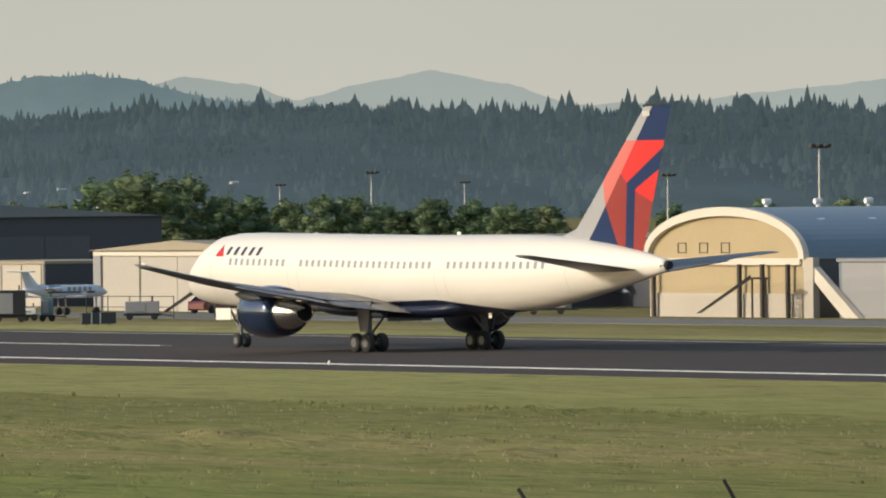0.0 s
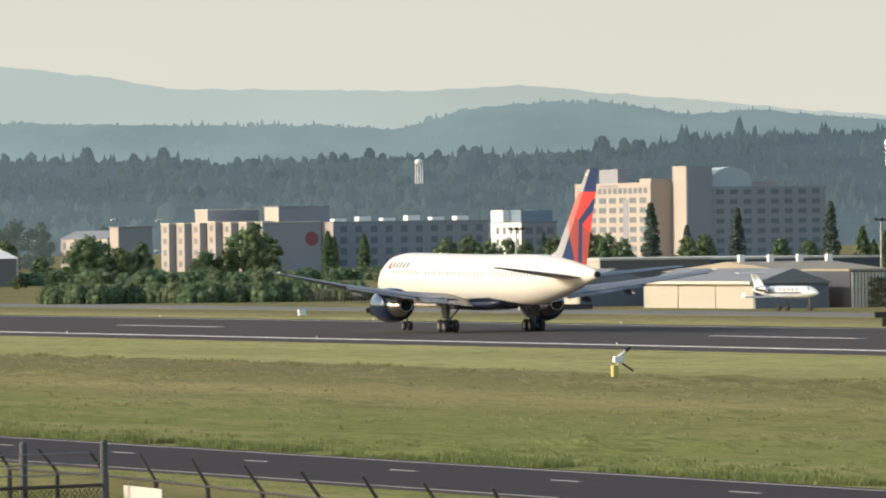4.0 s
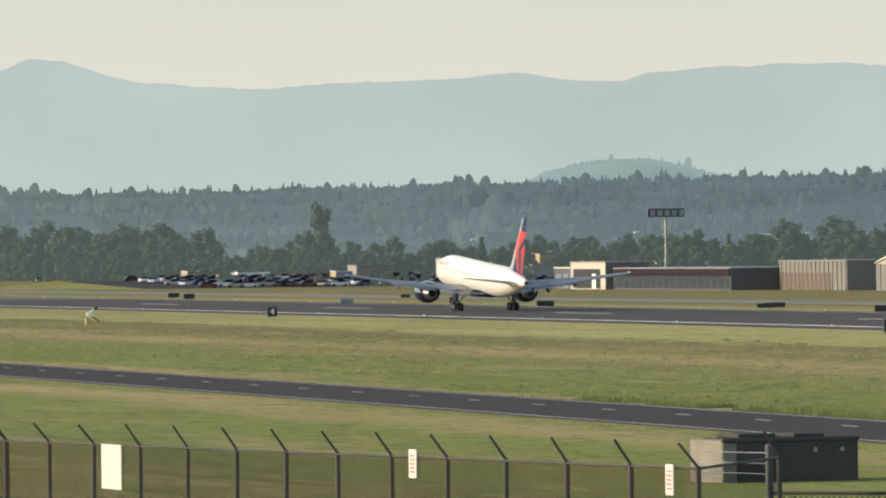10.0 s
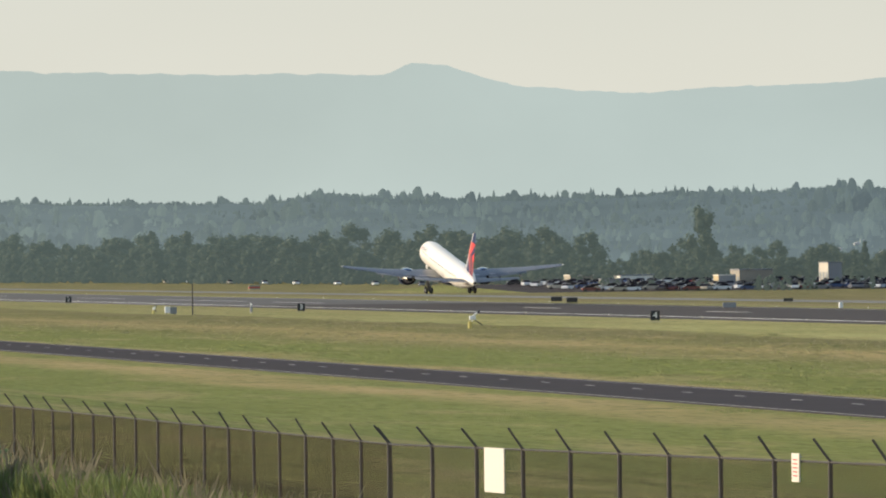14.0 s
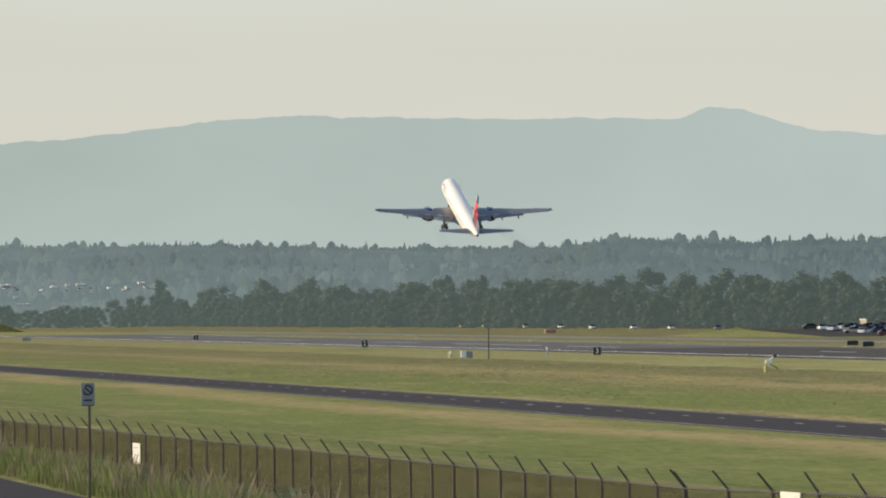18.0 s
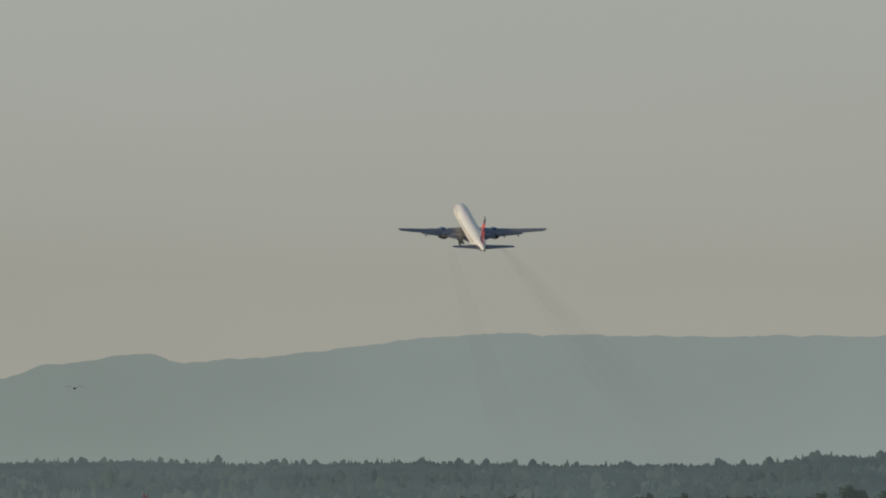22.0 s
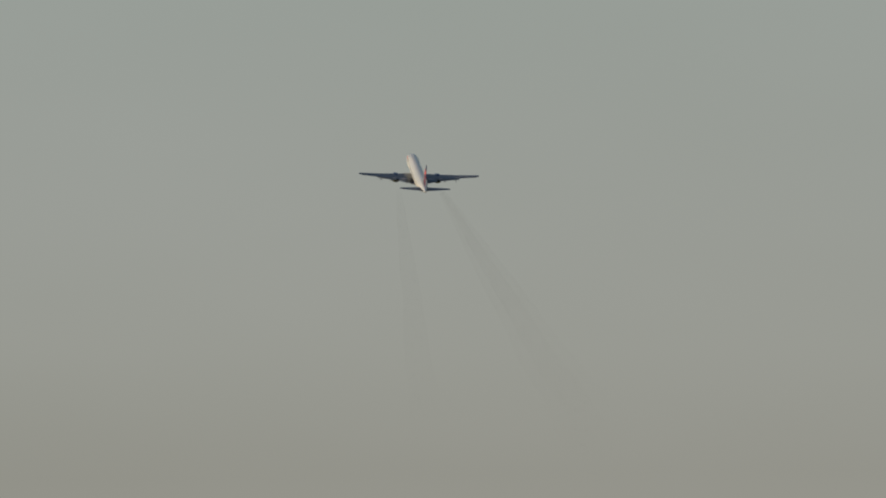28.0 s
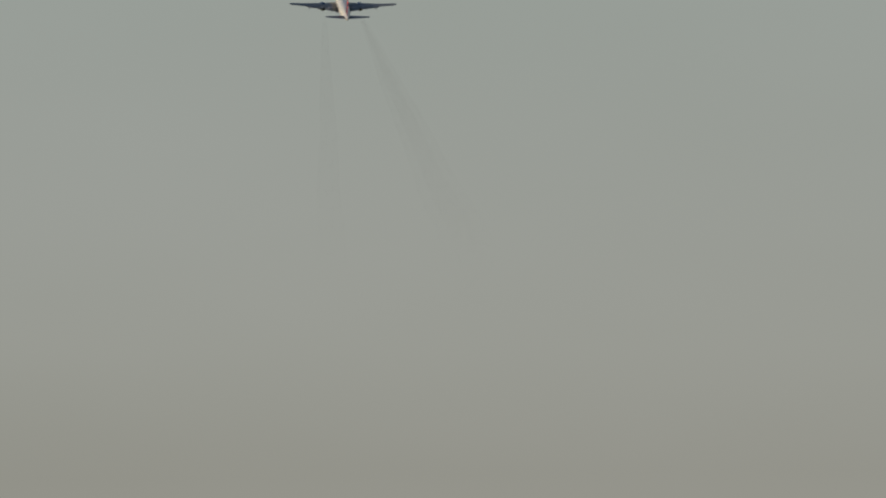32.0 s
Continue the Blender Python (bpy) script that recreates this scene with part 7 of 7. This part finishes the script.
for row in range(8):
    for k in range(26):
        if crng.random() < 0.25:
            continue
        x = 346 + k * 3.3 + crng.uniform(-.5, .5)
        y = 1794 + row * 13 + crng.uniform(-1, 1)
        src = crng.choice(kinds + kinds[:1] + kinds[2:3])
        m = pose(x, y, 0.03 + (y - 1790) * 0.014, 0, 0, crng.choice([0, 90, 180, 60]))
        if src.name not in fresh:
            fresh.add(src.name)
            src.matrix_basis = m
        else:
            copy_thing(src, m)
for src in [q for q in kinds if q.name not in fresh]:
    src.matrix_basis = pose(330, 1900, 0)
for k in range(8):
    copy_thing(crng.choice([kinds[0], kinds[2], kinds[5]]), pose(400 + crng.uniform(0, 6), 2330 + k * 80, 0, 0, 0, 90))


# ---- parked business jets ----
M["jetgrey"] = mat("jet_cool_white", (0.62, 0.63, 0.63), 0.3, vary=0.05, coat=0.3)
M["stripe"] = mat("jet_stripe", (0.03, 0.035, 0.06), 0.35)


def bizjet(x, y, L, heading, label, tee=True, winglet=True):
    e = empty("business_jet", pose(x, y, 0, 0, 0, heading), label, "aeroplane", "parked business jets")
    r = L * 0.06
    zc = 1.25 + r
    prof = ((0, .03, -.25), (.03, .35, -.18), (.08, .68, -.08), (.15, .95, 0), (.25, 1, 0), (.6, 1, 0), (.78, .8, .12), (.92, .45, .3), (1.0, .15, .42))
    rings = [[(q * r * math.cos(k * math.tau / 20), L / 2 - a * L, zc + dz * r + q * r * math.sin(k * math.tau / 20)) for k in range(20)] for a, q, dz in prof]
    part("fuselage", loft(rings), M["jetgrey"], e, "", True)
    part("stripe", loft([[(s * (r + 0.01), L / 2 - a * L, zc - 0.25 * r + dz) for s, dz in ((-1, 0), (1, 0), (1, 0.14), (-1, 0.14))] for a in (0.2, 0.75)]), M["stripe"], e)
    for s in (-1, 1):
        ww = [[(s * a, -b, zc - r * 0.8 + c) for b, c in ((l, 0), (l + ch * 0.4, 0.12), (l + ch, 0), (l + ch * 0.4, -0.06))] for a, l, ch in ((r * 0.5, -L * 0.02, L * 0.19), (L * 0.42, L * 0.1, L * 0.07))]
        part("wing", loft(ww), M["jetgrey"], e)
        if winglet:
            part("winglet", loft([[(s * L * 0.42 + a, -L * 0.1 - b, zc - r * 0.8 + z) for a, b in ((0, 0), (0.05, L * 0.03), (0, L * 0.065), (-0.05, L * 0.03))] for z in (0, L * 0.05)]), M["jetgrey"], e)
        part("engine", loft([[(s * r * 1.75 + q * r * 0.52 * math.cos(k * math.tau / 16), -L * 0.14 - a * L * 0.17, zc + r * 0.55 + q * r * 0.52 * math.sin(k * math.tau / 16)) for k in range(16)] for a, q in ((0, 0.85), (0.1, 1), (0.6, 0.95), (1, 0.6))]), M["bare"], e, "rear-mounted engine", True)
        for k in range(5):
            part("window", rod((s * (r + 0.005), L * 0.24 - k * L * 0.062, zc + 0.35 * r), (s * (r + 0.02) * 0.99, L * 0.24 - k * L * 0.062, zc + 0.35 * r), 0.17, None, 10), M["window"], e)
    part("cockpit_window", loft([[(s * r * 0.62, L * 0.41, zc + 0.25 * r) for s in (-1, 1)] + [(s * r * 0.5, L * 0.375, zc + 0.78 * r) for s in (1, -1)], [(s * r * 0.9, L * 0.40, zc + 0.2 * r) for s in (-1, 1)] + [(s * r * 0.62, L * 0.365, zc + 0.72 * r) for s in (1, -1)]]), M["window"], e)
    ht = zc + r + L * 0.125
    part("fin", loft([[(c, -b, z) for b, c in ((l, 0), (l + ch * 0.4, 0.12), (l + ch, 0), (l + ch * 0.4, -0.12))] for l, ch, z in ((L * 0.29, L * 0.18, zc + r * 0.5), (L * 0.44, L * 0.085, ht))]), M["jetgrey"], e, "swept tail fin")
    tp = ht if tee else zc + r
    part("tailplane", loft([[(x2, -L * l - c * L, tp + t) for c, t in ((0, 0), (0.03, 0.06), (0.09, 0), (0.03, -0.04))] for x2, l in ((-L * 0.17, 0.49), (0, 0.43), (L * 0.17, 0.49))]), M["jetgrey"], e)
    for sx, yy in ((0, L * 0.36), (-r * 0.9, -L * 0.04), (r * 0.9, -L * 0.04)):
        g = part("gear_leg", rod((sx, yy, 0.3), (sx, yy, zc - r * 0.8), 0.07), M["strut"], e)
        part("wheel", rod((sx - 0.12, yy, 0.28), (sx + 0.12, yy, 0.28), 0.28, None, 14), M["tyre"], g)
    return e


for (az, d, L, hd, lab) in ((26.5, 690, 19, -82, "large pale business jet with a swept fin"), (27.1, 650, 9, 80, "small white business jet parked on the apron"), (24.42, 780, 18, 164, "white jet with a T-tail and tall winglets"), (25.32, 735, 15, -80, "long pale business jet parked side-on"), (22.98, 795, 10, -163, "small white jet with a T-tail"), (29.75, 600, 8, -80, "small grey jet beside the hangar"), ):
    p = bearing(az, d)
    bizjet(p.x, p.y, L, hd, lab)

# ---- apron clutter ----
def tanker(az, d, L, label, m, hd=0):
    p = bearing(az, d)
    e = empty("fuel_tanker", pose(p.x, p.y, 0, 0, 0, hd), label, "truck", "apron vehicles")
    part("tank", rod((-L / 2, 0, 1.55), (L * 0.28, 0, 1.55), 0.85, None, 16), m, e, "rounded tank")
    part("end_cap", rod((-L / 2 - 0.15, 0, 1.55), (-L / 2, 0, 1.55), 0.7, 0.86, 16), M["grey"], e, "tank end")
    part("cab", box(L * 0.3, L * 0.5, -0.95, 0.95, 0.6, 2.2, 0.08), M["beige"], e)
    part("windscreen", box(L * 0.5, L * 0.505, -0.8, 0.8, 1.4, 2.05), M["carglass"], e)
    part("chassis", box(-L / 2, L * 0.5, -0.4, 0.4, 0.5, 0.8), M["black"], e)
    for x in (-L * 0.4, -L * 0.25, L * 0.38):
        part("wheel", rod((x, -0.95, 0.45), (x, 0.95, 0.45), 0.45, None, 14), M["tyre"], e)


tanker(34.2, 575, 4.6, "dark service truck on the apron", M["grey"], -30)
for az, d in ((34.35, 545), (30.62, 580)):
    p = bearing(az, d)
    e = empty("boarding_stairs", pose(p.x, p.y, 0, 0, 0, -35), "mobile boarding stairs on the apron", "stairs", "boarding stairs")
    for s in (-0.6, 0.6):
        part("side_rail", prism([(-2, 0.4), (-1.7, 0.4), (1.6, 2.6), (1.6, 2.9)], s - 0.04, s + 0.04), M["darksteel"], e)
    for k in range(9):
        part("step", box(-1.8 + k * 0.38, -1.45 + k * 0.38, -0.6, 0.6, 0.5 + k * 0.25, 0.54 + k * 0.25), M["grey"], e)
    part("platform", box(1.5, 2.8, -0.7, 0.7, 2.6, 2.72), M["darksteel"], e)
    for x in (1.7, 2.6):
        part("leg", rod((x, 0, 0), (x, 0, 2.6), 0.07), M["darksteel"], e)
for k in range(11):
    p = bearing(25.72 + k * 0.085, 716 + crng.uniform(-2, 2))
    tagged(copy_thing(crng.choice([kinds[0], kinds[0], kinds[2], kinds[1], kinds[4]]), pose(p.x, p.y, 0, 0, 0, 60 + crng.uniform(-6, 6))), "car parked on the apron behind the jets", "car", "apron cars")
p = bearing(30.78, 600)
c = small_car(CARS[4], "red_car")
c.matrix_basis = pose(p.x, p.y, 0, 0, 0, 20)
tagged(c, "small red car parked beside the hangar", "car", "apron vehicles")
def ground_cart(az, d, w, h, material, label):
    """A wheeled service unit: body on a chassis, a panel door, a drawbar."""
    p = bearing(az, d)
    e = empty("ground_cart", pose(p.x, p.y, 0, 0, 0, -az), label, "service cart", "ground equipment")
    part("body", box(-w / 2, w / 2, -0.7, 0.7, 0.45, h, 0.06), material, e)
    part("panel_door", box(-w * 0.35, w * 0.1, -0.73, -0.7, 0.6, h - 0.2, 0.01), M["grey"], e, "grey panel door")
    part("chassis", box(-w / 2 - 0.1, w / 2 + 0.1, -0.6, 0.6, 0.3, 0.45, 0.02), M["black"], e)
    part("exhaust", rod((w * 0.3, 0, h), (w * 0.3, 0, h + 0.35), 0.05), M["darksteel"], e)
    part("drawbar", rod((w / 2, 0, 0.38), (w / 2 + 0.9, 0, 0.3), 0.04), M["darksteel"], e)
    for x in (-w * 0.36, w * 0.36):
        for y in (-0.6, 0.6):
            part("wheel", rod((x, y - 0.1, 0.24), (x, y + 0.1, 0.24), 0.24, None, 12), M["tyre"], e)


M["teal"] = mat("faded_teal_paint", (0.10, 0.17, 0.19), 0.6, vary=0.2)
for az, d, w, h, m, lab in ((29.36, 566, 2.2, 2.2, "black", "dark tow unit with a boxy body on the apron"), (29.62, 568, 0.9, 1.7, "teal", "faded teal generator cabinet on wheels"), (29.5, 572, 0.8, 0.9, "signwhite", "low white drum cart beside the rails"), (30.28, 570, 2.4, 1.3, "grey", "long grey baggage loader parked at the rails"), (34.62, 560, 2.0, 1.5, "signwhite", "white service cart before the arched hangar"), (34.95, 556, 2.4, 1.2, "grey", "grey tow cart before the arched hangar"), (33.1, 575, 2.6, 2.4, "cream", "cream tank cart before the office"), (32.6, 580, 3.0, 2.0, "signwhite", "white service truck body on the apron"), (31.9, 585, 2.4, 1.6, "grey", "grey ground power unit on the apron")):
    ground_cart(az, d, w, h, M[m], lab)
# pipe-rail fences along the apron edge
def rail_fence(az0, az1, d0, d1, label):
    a, b = bearing(az0, d0), bearing(az1, d1)
    e = empty("apron_fence", pose(0, 0, 0), label, "fence", "apron fences")
    L = (b - a).length
    n = int(L / 2.4)
    post = None
    for k in range(n + 1):
        q = a.lerp(b, k / n)
        if post is None:
            post = part("post", rod((0, 0, -0.2), (0, 0, 1.6), 0.04, None, 6), M["darksteel"], e)
            post.matrix_basis = pose(*q)
        else:
            share("post", post, pose(*q), e)
    for z in (1.55, 0.8):
        part("rail", rod((a.x, a.y, z), (b.x, b.y, z), 0.03, None, 5), M["darksteel"], e)


rail_fence(29.3, 30.5, 590, 575, "steel pipe-rail fence at the apron edge")
rail_fence(28.3, 29.1, 610, 600, "steel pipe-rail fence at the apron edge")
rail_fence(19.3, 20.4, 1021, 905, "dark rail fence before the car park")
# fire tender and hut by the runway's end
p = bearing(4.62, 2300)
tnk = empty("airfield_truck", pose(p.x, p.y, 0, 0, 0, 0), "pale airfield truck with a bright lamp on its roof", "truck")
part("body", box(-1.3, 1.3, -3, 3, 0.6, 2.2, 0.1), M["beige"], tnk)
part("cab_glass", box(-1.1, 1.1, -3.05, -2.9, 1.4, 2.05), M["carglass"], tnk)
part("lamp_bar", box(-1.0, 1.0, -2.4, -2.0, 2.2, 2.5), M["signwhite"], tnk, "white lamp bar")
for x in (-1.0, 1.0):
    for y in (-2, 2):
        part("wheel", rod((x - 0.2, y, 0.5), (x + 0.2, y, 0.5), 0.5, None, 12), M["tyre"], tnk)
p = bearing(4.4, 2350)
hut = building("equipment_hut", "grey flat-roofed equipment hut near the runway end", p.x, p.x + 6, p.y, p.y + 6, 2.6, M["grey"], M["darkclad"], None, M["roofgrey"])
p = bearing(4.37, 2380)
tw = empty("lattice_mast", pose(p.x, p.y, 0), "red and white lattice mast", "mast")
for k in range(7):
    m = M["darkred"] if k % 2 == 0 else M["signwhite"]
    bm = bmesh.new()
    z0, z1 = k * 2.6, k * 2.6 + 2.6
    for sx, sy in ((-.5, -.5), (.5, -.5), (.5, .5), (-.5, .5)):
        rod((sx, sy, z0), (sx, sy, z1), 0.08, None, 4, bm)
    rod((-.5, -.5, z0), (.5, -.5, z1), 0.06, None, 4, bm), rod((.5, -.5, z0), (-.5, -.5, z1), 0.06, None, 4, bm)
    part("lattice_section", bm, m, tw)
p = bearing(4.94, 2112)
guidance_sign(p.x, p.y, 2.2, 0.9, M["grey"], "grey back of a sign near the runway end")
# grassy bank beyond the runway's end
bm = prism([(-26, -1), (22, -1), (9, 3.4), (-12, 3.4)], -12, 12)
bank = tagged(part("grass_bank", bm, M["grass"]), "grassy bank beyond the runway end", "bank", kind="structure")
bank.location = (243, 3050, 0)


# ---- birds ----
M["plume"] = mat("dark_plumage", (0.03, 0.03, 0.033), 0.8, vary=0.2, scale=8)


def bird(rows):
    """A small dark bird on the wing."""
    m0 = Matrix.Translation(rows[0][1])
    e = empty("bird", m0, "small dark bird in flight", "bird", "birds")
    part("body", loft([[(q * math.cos(k * math.tau / 8), y, q * math.sin(k * math.tau / 8)) for k in range(8)] for y, q in ((-0.15, 0.012), (-0.06, 0.04), (0.05, 0.045), (0.12, 0.022), (0.15, 0.005))]), M["plume"], e, "", True)
    part("tail", prism([(-0.02, -0.004), (0.02, -0.004), (0.035, 0.004), (-0.035, 0.004)], -0.25, -0.14), M["plume"], e)
    for s in (-1, 1):
        part("wing", loft([[(s * x, y + c, z + h) for c, h in ((0.05, 0), (0.0, 0.008), (-0.06, 0))] for x, y, z in ((0.03, 0.02, 0.02), (0.18, 0.03, 0.09), (0.33, -0.05, 0.05))]), M["plume"], e)
    return e, [(t, Matrix.Translation(p)) for t, p in rows]


def flight(t0, t1, a, b):
    """A straight pass from a to b, carried on before and after at the same pace."""
    a, b = Vector(a), Vector(b)
    v = (b - a) / (t1 - t0)
    return [(0.0, a + v * (0 - t0)), (t0, a), (t1, b), (32.0, b + v * (32 - t1))]


BIRDS = [
    bird([(0.0, bearing(-30, 300, 160)), (19.0, bearing(1.0, 300, 28)), (20.0, (20.9, 299.2, 22.7)), (20.3, (25.9, 298.9, 20.3)), (20.6, (29.7, 298.5, 18.8)), (20.9, (31.4, 298.4, 16.8)), (21.2, (31.4, 298.4, 14.9)), (21.5, (28.9, 298.6, 14.1)), (21.8, (24.3, 299.0, 13.4)), (22.1, (18.2, 299.4, 13.0)), (32.0, (-200, 300, 20))]),
    bird(flight(2.9, 3.1, (74.8, 185.0, 5.5), (76.4, 185.4, 5.3)))]


# ---- engine smoke ----
def smoke_mat():
    m = bpy.data.materials.new("thin_engine_smoke")
    m.use_nodes = True
    n, l = m.node_tree.nodes, m.node_tree.links
    b = n["Principled BSDF"]
    b.inputs["Base Color"].default_value, b.inputs["Roughness"].default_value = (0.09, 0.075, 0.06, 1), 1.0
    b.inputs["Specular IOR Level"].default_value = 0.0
    co, sep, mr, ns, k = n.new("ShaderNodeTexCoord"), n.new("ShaderNodeSeparateXYZ"), n.new("ShaderNodeMapRange"), n.new("ShaderNodeTexNoise"), n.new("ShaderNodeMath")
    mr.inputs["From Min"].default_value, mr.inputs["From Max"].default_value = -330, -18
    mr.inputs["To Min"].default_value, mr.inputs["To Max"].default_value = 0.0, 0.034
    ns.inputs["Scale"].default_value, ns.inputs["Detail"].default_value = 0.05, 5
    k.operation = "MULTIPLY"
    l.new(co.outputs["Object"], sep.inputs[0]), l.new(sep.outputs[1], mr.inputs[0]), l.new(co.outputs["Object"], ns.inputs["Vector"])
    l.new(mr.outputs[0], k.inputs[0]), l.new(ns.outputs[0], k.inputs[1]), l.new(k.outputs[0], b.inputs["Alpha"])
    return m


M["smoke"] = smoke_mat()
SMOKE = empty("engine_smoke", pose(*FLIGHT[0][1:4]), "two faint brown smoke trails behind the engines", "smoke")
for s, drift, wide, shells in ((-1, -9.0, 5.0, (1.0,)), (1, 33.0, 10.0, (0.5, 1.0))):
    for shell in shells:
        rng = random.Random(40 + s)
        rings = []
        for k in range(30):
            q = k / 29
            r = shell * (0.8 + wide * q ** 0.85) * (1 + 0.08 * noise.noise((q * 12, s, 0)))
            cx, cz = s * 6.5 + drift * q + 2.2 * q * noise.noise((q * 7, s, 4)), 2.4 + 2 * q
            rings.append([(cx + r * math.cos(a * math.tau / 14) * rng.uniform(0.96, 1.04), -14 - 400 * q, cz + r * math.sin(a * math.tau / 14)) for a in range(14)])
        o = part("trail", loft(rings, True, False), M["smoke"], SMOKE, "", True)
        o.visible_shadow = False


def smoke_rows():
    """The trails lie along the way the aeroplane has just come."""
    rows = []
    for i, (t, x, y, z, p, b, h) in enumerate(FLIGHT):
        a, c = FLIGHT[max(0, i - 1)], FLIGHT[min(len(FLIGHT) - 1, i + 1)]
        climb = math.degrees(math.atan2(c[3] - a[3], c[2] - a[2])) if z > 0.2 else 0.0
        rows.append((t, pose(x, y, z, climb * 1.3, 0, h - 3.2 * min(1.0, z / 30))))
    return rows


def motions():
    walk(jet, [(t, pose(x, y, z, p, b, h)) for t, x, y, z, p, b, h in FLIGHT])
    for leg, side in zip(gear, (-1, 1)):
        up = [(0.0, 0), (20.2, 0), (22.0, 35), (24.0, 80), (32.0, 80)]
        hinge = Vector((side * 3.66, 0, 2.5))
        walk(leg, [(t, Matrix.Translation(hinge) @ pose(0, 0, 0, 0, side * a, 0) @ Matrix.Translation((0, 0, -2.5))) for t, a in up])
    hinge = Vector((0, 19.2, 2.3))
    walk(nose_leg, [(t, Matrix.Translation(hinge) @ pose(0, 0, 0, a, 0, 0) @ Matrix.Translation((0, 0, -2.3))) for t, a in [(0.0, 0), (19.0, 0), (20.5, 40), (22.0, 85), (32.0, 85)]])
    walk(VAN, [(0.0, pose(18.0, -308.0, 3.13)), (12.0, pose(18.0, 99.8, 3.13)), (13.5, pose(18.1, 151.5, 3.13)), (32.0, pose(16.0, 790.0, 3.13))])
    walk(SMOKE, smoke_rows())
    for bird, rows in BIRDS:
        walk(bird, rows)


motions()
